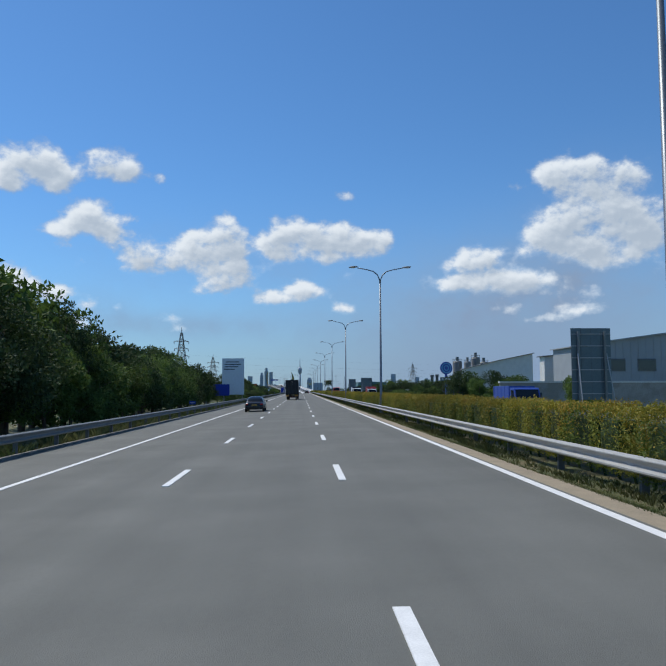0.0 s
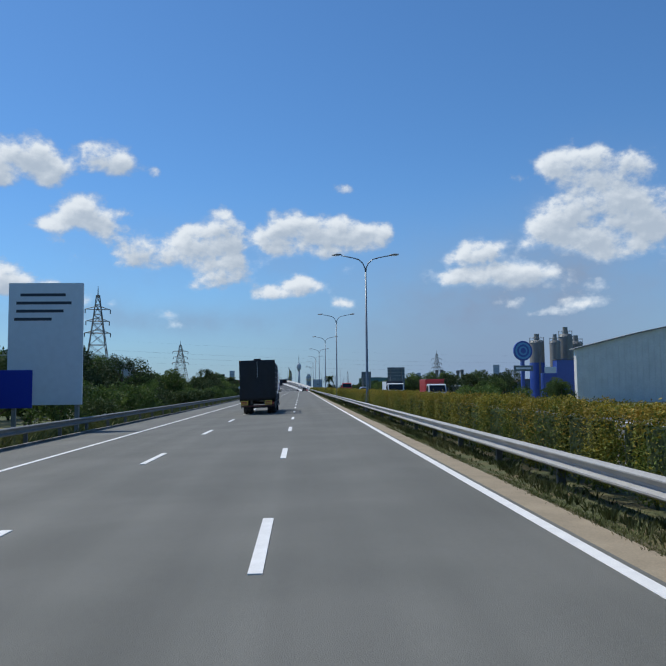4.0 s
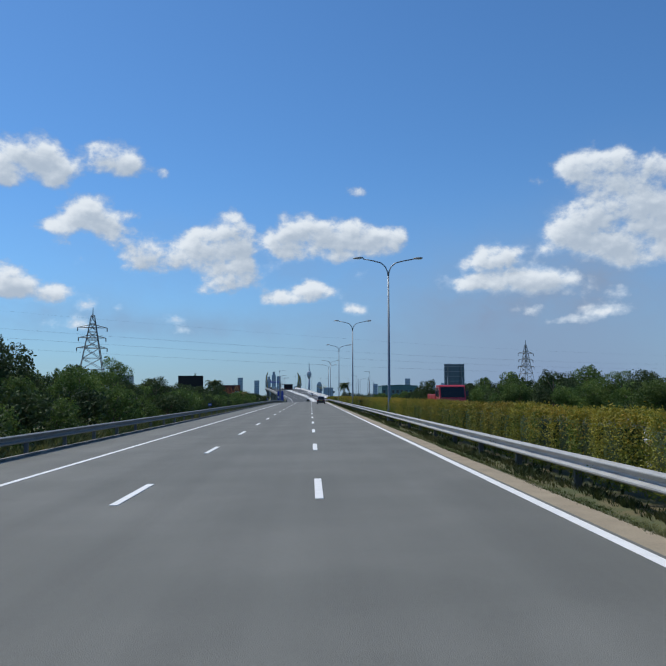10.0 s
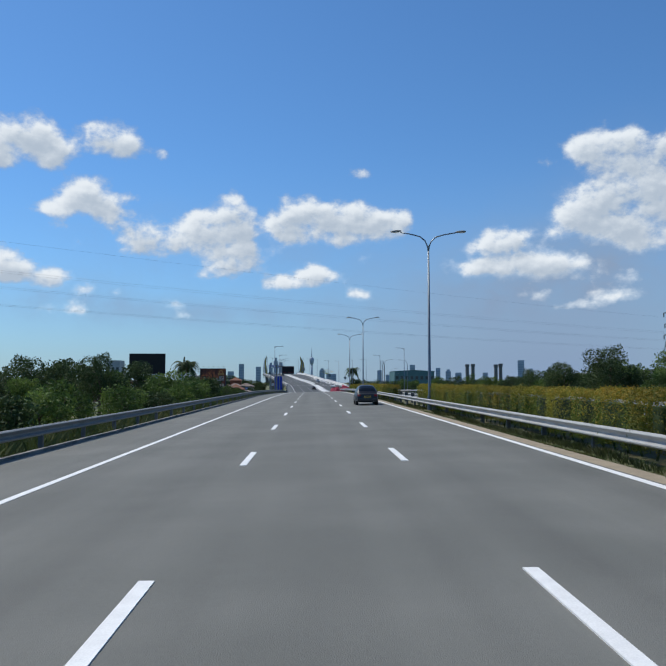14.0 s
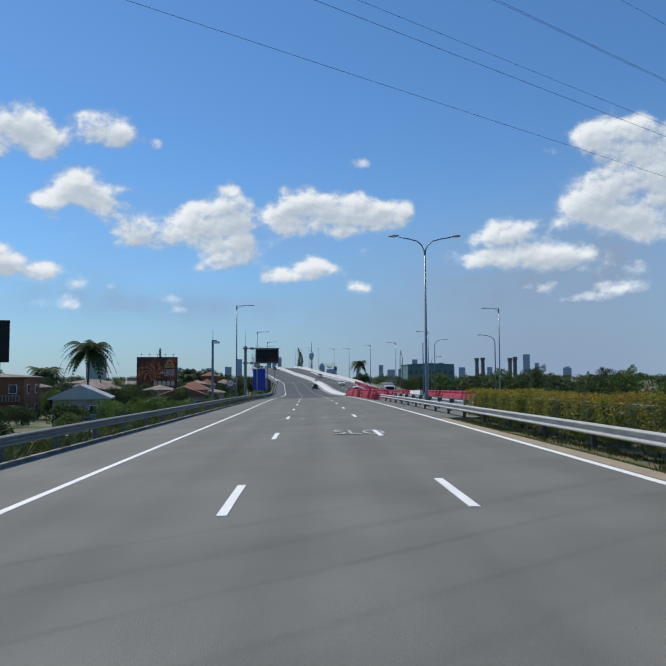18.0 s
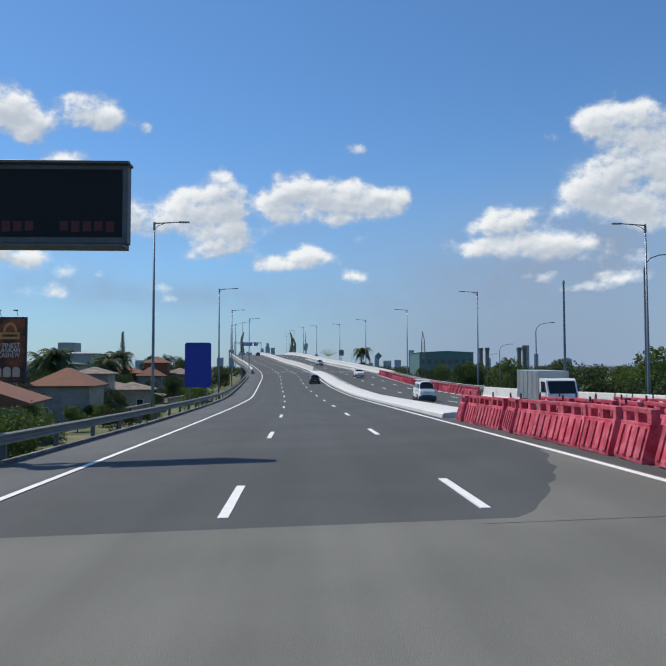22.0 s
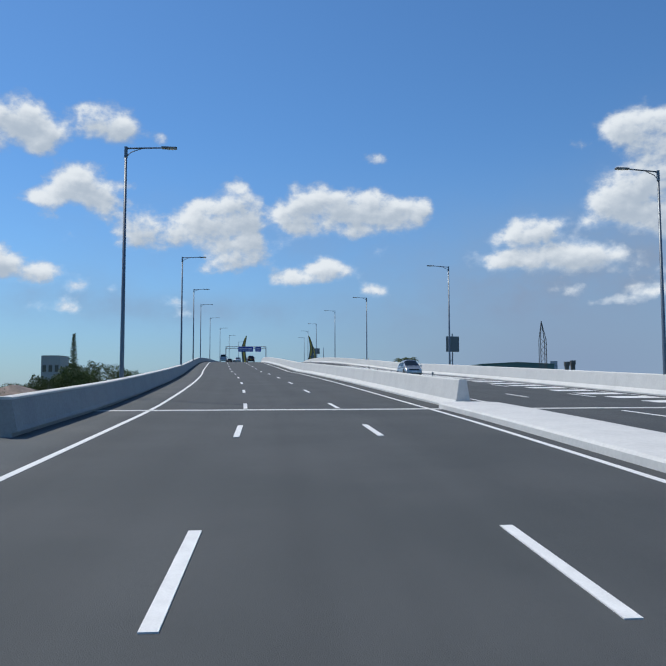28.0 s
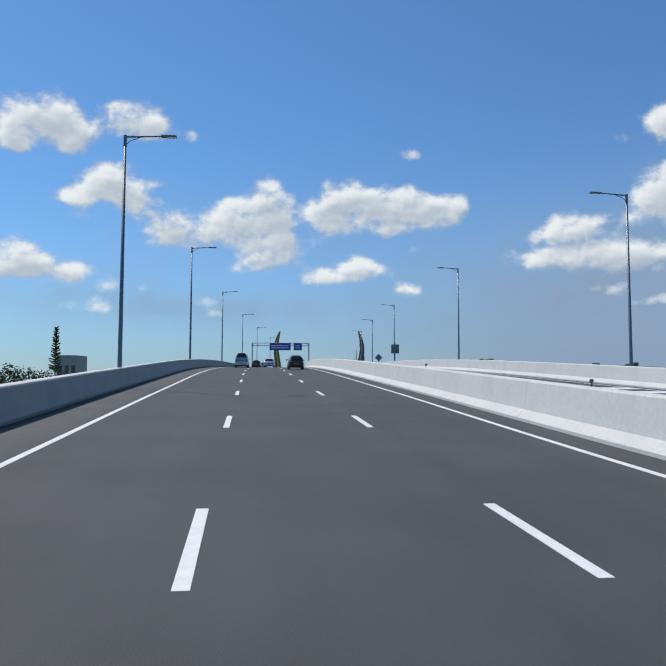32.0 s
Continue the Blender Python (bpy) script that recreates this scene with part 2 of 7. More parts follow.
# pale blue-grey puts the air haze over far buildings into their colour
HAZE_TOWER = mat("far_tower_haze_tint", (0.30, 0.36, 0.44), 0.7, var=0.12, scale=0.02, fine=0.2)
CHIMNEY_GREY = mat("dark_grey_concrete", (0.12, 0.125, 0.13), 0.9, var=0.2, scale=0.3)
POSTER = mat("poster_print", (0.085, 0.018, 0.010), 0.6, var=0.5, scale=0.55, fine=2.2, tint=(0.20, 0.05, 0.018))
GOLD = mat("gold_cladding", (0.55, 0.40, 0.06), 0.4, 0.3, var=0.1)

# ---- the line of the road: y, x and z of the middle lane's centre ----
LINE_KNOTS = [(-120, 0, 0), (200, 0, 0), (392, 0, 0), (419, 0, -0.13), (446, -0.04, -0.39), (472, -0.12, -0.67), (499, -0.31, -1.06),
              (514, -0.43, -1.32), (542, -0.68, -1.87), (567.5, -1.3, -2.25), (582, -1.8, -2.34), (605, -2.85, -2.06), (626, -3.72, -1.5),
              (640, -4.32, -1.0), (656.6, -5.52, -0.35), (666.6, -6.48, 0.02), (690, -9.35, 1.03), (714, -12.8, 2.07), (725, -14.6, 2.53), (749, -18.1, 3.8),
              (784, -23.1, 5.5), (820, -27.4, 6.7), (860, -31, 7.4), (900, -33.4, 7.7), (950, -35, 7.7), (1020, -36, 7.0), (1100, -36.5, 6.0), (1400, -37, 1.0)]
KY = np.array([k[0] for k in LINE_KNOTS], float)
FALL = 0.027  # crossfall towards the left shoulder


def hermite(y, V):
    y = min(max(y, KY[0]), KY[-1] - 0.01)
    i = int(np.searchsorted(KY, y, "right") - 1)
    i = min(max(i, 0), len(KY) - 2)

    def slope(j):
        a, b = max(j - 1, 0), min(j + 1, len(KY) - 1)
        return (V[b] - V[a]) / (KY[b] - KY[a])
    h = KY[i + 1] - KY[i]
    t = (y - KY[i]) / h
    return ((2 * t ** 3 - 3 * t * t + 1) * V[i] + (t ** 3 - 2 * t * t + t) * h * slope(i)
            + (-2 * t ** 3 + 3 * t * t) * V[i + 1] + (t ** 3 - t * t) * h * slope(i + 1))


KX = np.array([k[1] for k in LINE_KNOTS], float)
KZ = np.array([k[2] for k in LINE_KNOTS], float)


def cross(u, y=0.0):
    """Height of the road surface across: both carriageways fall away from the median, less and less on the ramp."""
    return FALL * min(1.0, max(0.0, (640 - y) / 120)) * (u if u < 7.1 else 14.2 - u)


def at(y, u, h=0.0):
    """The place u metres right of the middle lane's centre and h above the road."""
    x, z = hermite(y, KX), hermite(y, KZ)
    m = (hermite(y + 1, KX) - hermite(y - 1, KX)) / 2
    n = math.sqrt(1 + m * m)
    return Vector((x + u / n, y - u * m / n, z + cross(u, y) + h))


def yaw_at(y):
    return math.degrees(math.atan(-(hermite(y + 1, KX) - hermite(y - 1, KX)) / 2))


def pitch_at(y):
    return math.degrees(math.atan((hermite(y + 2, KZ) - hermite(y - 2, KZ)) / 4))


def on_road(y, u, h=0.0, turn=0.0, level=True):
    p = at(y, u, h)
    return pose(p.x, p.y, p.z, 0 if level else pitch_at(y), 0, yaw_at(y) + turn)


# ---- mesh helpers ----
def mesh_of(bm, name, material=None, smooth=False):
    me = bpy.data.meshes.new(name)
    bm.to_mesh(me)
    bm.free()
    if material:
        me.materials.append(material)
    if smooth:
        for p in me.polygons:
            p.use_smooth = True
    return me


def part(name, bm, material, parent=None, label="", smooth=False):
    me = bm if isinstance(bm, bpy.types.Mesh) else mesh_of(bm, name, material, smooth)
    ob = new(name, me)
    if parent:
        ob.parent = parent
    if label:
        tagged(ob, label)
    return ob


def thing(name, label, category, group="", kind="", m=None):
    ob = new(name)
    tagged(ob, label, category, group, kind)
    if m:
        ob.matrix_world = m
    return ob


def box(x0, x1, y0, y1, z0, z1, bevel=0.0, bm=None):
    b = bmesh.new()
    bmesh.ops.create_cube(b, size=1)
    for v in b.verts:
        v.co = Vector(((x0 + x1) / 2 + v.co.x * (x1 - x0), (y0 + y1) / 2 + v.co.y * (y1 - y0), (z0 + z1) / 2 + v.co.z * (z1 - z0)))
    if bevel:
        bmesh.ops.bevel(b, geom=b.edges[:], offset=bevel, segments=2, affect="EDGES", profile=0.7)
    return join(bm, b)


def join(bm, b):
    if bm is None:
        return b
    me = bpy.data.meshes.new("tmp")
    b.to_mesh(me)
    b.free()
    bm.from_mesh(me)
    bpy.data.meshes.remove(me)
    return bm


def tube(points, radii, seg=8, bm=None, cap=True):
    """A tapering round bar through the points."""
    b = bmesh.new()
    rings = []
    pts = [Vector(p) for p in points]
    if not hasattr(radii, "__len__"):
        radii = [radii] * len(pts)
    for i, p in enumerate(pts):
        d = (pts[min(i + 1, len(pts) - 1)] - pts[max(i - 1, 0)]).normalized()
        side = d.cross(Vector((0, 0, 1)) if abs(d.z) < 0.9 else Vector((0, 1, 0))).normalized()
        up = side.cross(d)
        rings.append([b.verts.new(p + radii[i] * (math.cos(2 * math.pi * k / seg) * side + math.sin(2 * math.pi * k / seg) * up)) for k in range(seg)])
    for a, c in zip(rings, rings[1:]):
        for k in range(seg):
            b.faces.new((a[k], a[(k + 1) % seg], c[(k + 1) % seg], c[k]))
    if cap:
        b.faces.new(rings[0][::-1])
        b.faces.new(rings[-1])
    bmesh.ops.recalc_face_normals(b, faces=b.faces[:])
    return join(bm, b)


def prism(outline, x0, x1, axis="x", bevel=0.0, bm=None):
    """An outline pushed along an axis: x (outline in y, z), y (in x, z) or z (in x, y)."""
    b = bmesh.new()

    def place(p, d):
        return (d, p[0], p[1]) if axis == "x" else (p[0], d, p[1]) if axis == "y" else (p[0], p[1], d)
    a = [b.verts.new(place(p, x0)) for p in outline]
    c = [b.verts.new(place(p, x1)) for p in outline]
    n = len(outline)
    b.faces.new(a)
    b.faces.new(c[::-1])
    for i in range(n):
        b.faces.new((a[i], c[i], c[(i + 1) % n], a[(i + 1) % n]))
    bmesh.ops.recalc_face_normals(b, faces=b.faces[:])
    if bevel:
        bmesh.ops.bevel(b, geom=b.edges[:], offset=bevel, segments=2, affect="EDGES", profile=0.7)
    return join(bm, b)


def sweep(profile, y0, y1, step=4.0, closed=True):
    """A cross-section of (u, h) carried along the road."""
    n = max(1, int(math.ceil((y1 - y0) / step)))
    verts, faces, k, across, along = [], [], len(profile), [], []
    for i in range(n + 1):
        y = y0 + (y1 - y0) * i / n
        verts += [tuple(at(y, u, h)) for u, h in profile]
        across += [u for u, h in profile]
        along += [y] * k
    for i in range(n):
        for j in range(k if closed else k - 1):
            a, b = i * k + j, i * k + (j + 1) % k
            faces.append((a, a + k, b + k, b))
    if closed:
        faces += [tuple(range(k)), tuple(range(n * k, n * k + k))[::-1]]
    me = bpy.data.meshes.new("sweep")
    me.from_pydata(verts, [], faces)
    for key, val in (("across", across), ("along", along)):
        me.attributes.new(key, "FLOAT", "POINT").data.foreach_set("value", val)
    b = bmesh.new()
    b.from_mesh(me)
    bpy.data.meshes.remove(me)
    bmesh.ops.recalc_face_normals(b, faces=b.faces[:])
    return b


# ---- ground ----
def base_level(y):
    return float(np.interp(y, (400, 540, 660), (-1.1, -5.0, -7.0)))


def ground_height(x, y):
    b = base_level(y) + 0.35 * noise.noise((x * 0.02, y * 0.02, 0)) + 0.1 * noise.noise((x * 0.15, y * 0.15, 3))
    if -120 < y < 640:
        u = x - hermite(y, KX)
        road = hermite(y, KZ)
        edge = max(-8.3 - u, u - 22.0, 0)
        top = road - 0.42 + (cross(u) if -8.3 < u < 22 else cross(-8.3 if u < 0 else 22.0))
        k = min(edge / 9.0, 1.0)
        k = k * k * (3 - 2 * k)
        fade = min(max((640 - y) / 20.0, 0), 1)
        return b * (k + (1 - k) * (1 - fade)) + top * (1 - k) * fade
    return b


gx = [-4800, -2500, -1200, -600, -300, -160, -100, -70, -50, -38, -28, -21, -17, -14, -12, -10, -8.5, -6, 0, 7, 14, 20, 22, 23.5, 26, 29, 33, 40, 55, 80, 120, 200, 350, 700, 1400, 2600, 4800]
gy = [-800, -300, -150] + list(range(-120, 1000, 10)) + [1050, 1150, 1300, 1500, 1900, 2500, 3300, 4800]
verts = [(x, y, ground_height(x, y)) for y in gy for x in gx]
nx = len(gx)
faces = [(j * nx + i, j * nx + i + 1, (j + 1) * nx + i + 1, (j + 1) * nx + i) for j in range(len(gy) - 1) for i in range(nx - 1)]
me = bpy.data.meshes.new("ground")
me.from_pydata(verts, [], faces)
me.materials.append(SCRUB)
for p in me.polygons:
    p.use_smooth = True
ground = new("ground", me)
tagged(ground, "scrubby green ground with bare patches reaching the horizon", "ground", kind="structure")

# ---- carriageways ----
JOIN = 510.3  # old asphalt meets new asphalt
road = part("road", sweep([(-8.1, -0.4), (-8.1, 0), (0, 0), (5.46, 0), (5.46, -0.4)], -60, JOIN), ASPHALT_OLD)
tagged(road, "worn grey three-lane asphalt carriageway with faded tyre tracks", "road", kind="structure")
road_new = part("road_ramp", sweep([(-8.1, -0.4), (-8.1, 0), (0, 0), (6.0, 0), (6.0, -0.4)], JOIN, 1390), ASPHALT_NEW)
tagged(road_new, "fresh dark asphalt ramp climbing to the bridge", "road", kind="structure")
road_opp = part("road_opposite", sweep([(8.2, -0.4), (8.2, 0), (14, 0), (22.0, 0), (22.0, -0.4)], -60, JOIN), ASPHALT_OLD)
tagged(road_opp, "worn grey asphalt carriageway for oncoming traffic", "road", kind="structure")
road_opp_new = part("road_opposite_ramp", sweep([(8.2, -0.4), (8.2, 0), (14, 0), (20.4, 0), (20.4, -0.4)], JOIN, 1390), ASPHALT_NEW)
tagged(road_opp_new, "fresh dark asphalt carriageway beside the ramp", "road", kind="structure")

# median ground, sandy verge and grass
verge = part("sandy_verge", sweep([(5.46, -0.45), (5.46, -0.006), (5.98, -0.03), (6.0, -0.45)], -60, 440), KERB_STRIP)
tagged(verge, "narrow sandy concrete strip between line and grass", "verge", kind="structure")
median = part("median_grass", sweep([(6.0, -0.5), (6.0, -0.035), (6.35, -0.13), (7.1, -0.12), (7.8, -0.1), (8.2, -0.01), (8.2, -0.5)], -60, 440), GRASS)
tagged(median, "dry grass strip of the median under the hedge", "median", kind="structure")
pav = part("median_paving", sweep([(5.46, -0.4), (5.46, -0.004), (8.2, -0.004), (8.2, -0.4)], 440, 534), ASPHALT_OLD)
tagged(pav, "grey paved crossover in the median", "median", kind="structure")

# ragged tongue of old asphalt left beside the median after the join
tv, tf, ta, tl = [], [], [], []
for i in range(37):
    y = JOIN - 0.3 + i * 0.25
    u = 1.5 + 3.8 * (i / 36) ** 0.6 + 0.16 * noise.noise((y * 0.9, 0, 5)) + 0.1 * noise.noise((y * 3.1, 0, 8))
    for v, h in ((u, 0.0005), (u + 0.05, 0.004), (5.45, 0.004)):
        tv.append(tuple(at(y, v, h)))
        ta.append(v)
        tl.append(y)
for i in range(36):
    for k in range(2):
        a = i * 3 + k
        tf.append((a, a + 1, a + 4, a + 3))
me = bpy.data.meshes.new("road_patch")
me.from_pydata(tv, [], tf)
for key, val in (("across", ta), ("along", tl)):
    me.attributes.new(key, "FLOAT", "POINT").data.foreach_set("value", val)
me.materials.append(ASPHALT_OLD)
tagged(new("road_patch", me), "ragged tongue of old grey asphalt at the join", "road", kind="structure")
# edge lines
for u, y0, y1, par in ((-5.3, -60, JOIN, road), (5.3, -60, JOIN, road), (-5.3, JOIN, 1000, road_new), (5.3, JOIN, 1000, road_new),
                       (8.95, -60, JOIN, road_opp), (19.2, -60, JOIN, road_opp), (9.0, JOIN + 20, 1000, road_opp_new), (19.2, JOIN, 1000, road_opp_new)):
    line = sweep([(u - 0.08, 0.001), (u - 0.08, 0.006), (u + 0.08, 0.006), (u + 0.08, 0.001)], y0, y1)
    if u == -5.3:  # shoulder line pushed outwards over this stretch to fit the camera's view
        for v in line.verts:
            v.co.x -= 0.45 * float(np.interp(v.co.y, (455, 500, 542, 578), (0, 1, 1, 0)))
    part("edge_line", line, LINE, par)

# lane dashes: the far ends of some of them and how many stand between
ANCHORS = [(17.8, 0), (41.1, 2), (63.4, 4), (120.8, 9), (142.4, 11), (163.7, 13), (185.5, 15), (207.8, 17), (230.0, 19), (252.3, 21), (274.1, 23), (296.9, 25),
           (321.2, 27), (391.9, 33), (418.8, 35), (446.2, 37), (471.9, 39), (498.9, 41), (514.0, 42), (541.8, 44), (567.5, 46), (581.8, 47), (656.6, 53), (666.6, 54),
           (690.1, 56), (713.8, 58), (724.9, 59), (748.5, 61)]
DASH = mesh_of(box(-0.075, 0.075, -3.0, 0, -0.01, 0.014), "dash", LINE)
AK = np.array([a[1] for a in ANCHORS], float)
AY = np.array([a[0] for a in ANCHORS], float)
for k in range(-5, 80):
    y = float(np.interp(k, AK, AY)) if 0 <= k <= 61 else (AY[0] + 11.6 * k if k < 0 else AY[-1] + 11.8 * (k - 61))
    for u in (-1.8, 1.8, 12.4, 16.0):
        d = part("dash", DASH, None, road if u < 7 and y < JOIN else road_new if u < 7 else road_opp if y < JOIN else road_opp_new)
        d.matrix_world = on_road(y - (5 if u > 7 else 0), u, 0, level=False)


# ---- crash barriers ----
WAVE = [(0.000, 0.75), (0.035, 0.742), (0.092, 0.71), (0.092, 0.69), (0.005, 0.605), (0.003, 0.56), (0.092, 0.515), (0.092, 0.485), (0.03, 0.445), (0.0, 0.44),
        (-0.006, 0.445), (0.022, 0.451), (0.084, 0.488), (0.084, 0.51), (-0.005, 0.556), (-0.003, 0.61), (0.084, 0.694), (0.084, 0.706), (0.03, 0.736), (0.0, 0.744)]
POST_MESH = mesh_of(box(-0.07, 0.07, -0.05, 0.05, -0.5, 0.70, 0.008), "post", POST)
SPACER = mesh_of(box(-0.06, 0.06, -0.06, 0.06, 0.47, 0.72, 0.01), "spacer", POST)


def guard_rail(u, face, y0, y1, label, every=4.0, double=False, material=STEEL, sink=0.0):
    """A steel beam on posts; face is +1 or -1, the side to which the beam bulges."""
    g = thing("guardrail", label, "crash barrier", kind="structure")
    part("beam", sweep([(u + face * a, h - sink) for a, h in WAVE], y0, y1, 4.0), material, g, smooth=False)
    if double:
        part("beam", sweep([(u - face * (0.42 + a), h) for a, h in WAVE], y0, y1, 4.0), material, g)
    n = int((y1 - y0) / every)
    for i in range(n + 1):
        y = y0 + 0.3 + i * every
        p = part("post", POST_MESH, None, g)
        p.matrix_world = on_road(y, u - face * 0.2, -sink)
        s = part("spacer", SPACER, None, g)
        s.matrix_world = on_road(y, u - face * 0.06, -sink)
    return g


# drawn in a darker steel than the median beams
guard_rail(-8.3, 1, -20, 642, "long dull steel beam barrier on dark posts beside the shoulder", 4.0, material=STEEL_DULL)
guard_rail(6.70, -1, -20, 479, "bright galvanised beam barrier along the median hedge", 4.0, sink=0.17)
guard_rail(8.0, 1, -20, 479, "galvanised beam barrier on the far side of the median hedge", 4.0)
guard_rail(21.2, -1, -20, 520, "steel beam barrier on the far shoulder", 4.0)
low_kerb = part("shoulder_kerb", sweep([(-8.28, -0.4), (-8.28, 0.08), (-8.1, 0.08), (-8.07, -0.4)], -20, 640), KERB_DARK)
tagged(low_kerb, "low dark mottled concrete kerb under the crash barrier", "kerb", kind="structure")

# ---- bridge barriers and decks ----
JERSEY_L = [(-8.24, -0.3), (-8.24, 0.10), (-8.10, 0.13), (-8.14, 0.25), (-8.28, 0.92), (-8.60, 0.92), (-8.62, -0.6)]
jersey_l = thing("parapet", "concrete parapet along the ramp, face darkened and top paled for sunlight", "parapet", kind="structure")
part("wall", sweep([(u + 1.0, h) for u, h in JERSEY_L], 654, 1100), PARAPET_SHADE, jersey_l)
# pale strip paints the sunlight along the parapet's top edge
part("coping", sweep([(u + 1.0, h) for u, h in ((-8.25, 0.923), (-8.25, 0.97), (-8.28, 0.99), (-8.60, 0.99), (-8.63, 0.97), (-8.63, 0.923))], 654, 1100), CONCRETE, jersey_l, "parapet top, paled to look sunlit")
strip = part("median_kerb", sweep([(5.75, -0.3), (5.78, 0.16), (5.85, 0.22), (6.5, 0.26), (7.6, 0.26), (8.2, 0.22), (8.27, 0.16), (8.3, -0.3)], 534, 663.4), CONCRETE)
tagged(strip, "broad low white concrete median kerb", "median", kind="structure")
JERSEY_R = [(6.3, -0.3), (6.3, 0.08), (6.52, 0.30), (6.64, 1.08), (6.68, 1.13), (6.92, 1.13), (6.96, 1.08), (7.08, 0.30), (7.3, 0.08), (7.3, -0.3)]
road_mid = part("median_slab", sweep([(6.0, -0.4), (6.0, -0.004), (8.2, -0.004), (8.2, -0.4)], 663.4, 1380), ASPHALT_NEW)
tagged(road_mid, "dark paved strip under the median barrier", "median", kind="structure")
median_wall = thing("median_barrier", "white concrete median barrier in cast lengths", "concrete barrier", kind="structure")
for i in range(42):
    y = 663.5 + 9.0 * i
    part("barrier_block", sweep(JERSEY_R, y + 0.008, y + 8.992, 3.0), CONCRETE, median_wall)
far_wall = thing("outer_barrier", "white concrete barrier beyond the oncoming lanes", "concrete barrier", kind="structure")
for i in range(42):
    y = 640 + 9.0 * i
    part("barrier_block", sweep([(u + 13.7, h) for u, h in JERSEY_R], y + 0.008, y + 8.992, 3.0), CONCRETE, far_wall)
deck = part("bridge_deck", sweep([(-8.2, -0.42), (25.5, -0.42), (25.0, -0.9), (18, -1.6), (-4, -1.6), (-7.6, -0.9)], 640, 1380, 10), CONCRETE_GREY)
tagged(deck, "grey concrete deck carrying the ramp", "bridge deck", kind="structure")
for y in range(680, 1380, 45):
    for u in (-2.0, 14.0):
        p = at(y, u)
        col = part("bridge_pier", tube([(p.x, p.y, -9), (p.x, p.y, p.z - 1.2)], 1.0, 14), CONCRETE_GREY)
        tagged(col, "round concrete pier under the ramp deck", "pier", "piers of the ramp", "structure")
fill = part("embankment", sweep([(-8.4, -0.42), (21.5, -0.42), (24, -8.5), (-12, -8.5)], 628, 660, 4), SCRUB)
tagged(fill, "earth fill under the start of the ramp", "embankment", kind="structure")
joint = part("expansion_joint", sweep([(-7.5, 0.002), (-7.5, 0.008), (19.5, 0.008), (19.5, 0.002)], 662.7, 663.2, 0.5), CONCRETE)
tagged(joint, "pale concrete expansion joint across the lanes", "joint", kind="structure")


# ---- plants ----
def leaf_cloud(centres, count, size, seed, flat=0.6, material=LEAF_TREE, core=0.55, name="crown"):
    """A crown of small bent leaves scattered over and inside several lumps (x, y, z, radius), with a thin dark twig core."""
    rng = np.random.default_rng(seed)
    C = np.array(centres, float)
    w = C[:, 3] ** 2
    pick = rng.choice(len(C), count, p=w / w.sum())
    d = rng.normal(size=(count, 3))
    d /= np.linalg.norm(d, axis=1)[:, None]
    rad = C[pick, 3] * (core + (1.08 - core) * rng.random(count) ** 0.5)
    rad *= 0.82 + 0.36 * rng.random(count)
    pos = C[pick, :3] + d * rad[:, None] * np.array([1, 1, flat + 0.2])
    a = rng.normal(size=(count, 3))
    a += d * 0.5
    a /= np.linalg.norm(a, axis=1)[:, None]
    b = np.cross(a, rng.normal(size=(count, 3)))
    b /= np.linalg.norm(b, axis=1)[:, None] + 1e-9
    s = size * (0.6 + 0.8 * rng.random(count))[:, None]
    v = np.stack([pos - b * s, pos + a * s * 0.45 + np.cross(a, b) * s * 0.1, pos + b * s, pos - a * s * 0.45], 1).reshape(-1, 3)
    f = np.arange(count * 4).reshape(-1, 4)
    me = bpy.data.meshes.new(name)
    me.from_pydata(v.tolist(), [], f.tolist())
    me.materials.append(material)
    return me


def tree_model(seed, height, spread, material, leaves=11000, leaf=0.105, low=0.25):
    """A trunk with limbs and a ragged crown; the origin is at the foot."""
    rng = random.Random(seed)
    lumps = []
    bm = bmesh.new()
    h0 = height * low
    bend = rng.uniform(-0.3, 0.3)
    tube([(0, 0, -0.4), (0.05, 0, h0), (bend, 0.1, height * 0.6), (bend * 1.5, 0.2, height * 0.85)],
         [height * 0.028, height * 0.022, height * 0.014, 0.03], 8, bm)
    for i in range(11):
        a = i * 2.4 + rng.uniform(-0.4, 0.4)
        r = spread * rng.uniform(0.35, 0.85)
        z = height * rng.uniform(low + 0.1, 0.86)
        k = 1.0 - 0.5 * max(0, z / height - 0.6) / 0.4
        p = Vector((bend + math.cos(a) * r * k, math.sin(a) * r * k, z))
        s = Vector((bend * 0.6, 0.05, z * rng.uniform(0.45, 0.7)))
        tube([s, (s + p) / 2 + Vector((0, 0, 0.15)), p], [height * 0.012, height * 0.008, 0.015], 5, bm)
        lumps.append((p.x, p.y, p.z, spread * rng.uniform(0.28, 0.5)))
    for i in range(6):
        a = rng.uniform(0, 6.28)
        r = spread * rng.uniform(0.5, 0.95)
        lumps.append((math.cos(a) * r, math.sin(a) * r, height * rng.uniform(low + 0.1, 0.75), spread * rng.uniform(0.14, 0.26)))
    lumps.append((bend, 0.1, height * 0.9, spread * 0.3))
    lumps.append((bend + spread * 0.3, -0.2, height * 1.0, spread * 0.13))
    return mesh_of(bm, "trunk", BARK, True), leaf_cloud(lumps, leaves, leaf, seed, material=material)


def plant(model, m, name="tree", label="leafy green roadside tree with a dense uneven crown", group="roadside trees"):
    t = thing(name, label, "tree", group)
    part("trunk", model[0], None, t)
    part("crown", model[1], None, t)
    t.matrix_world = m
    return t


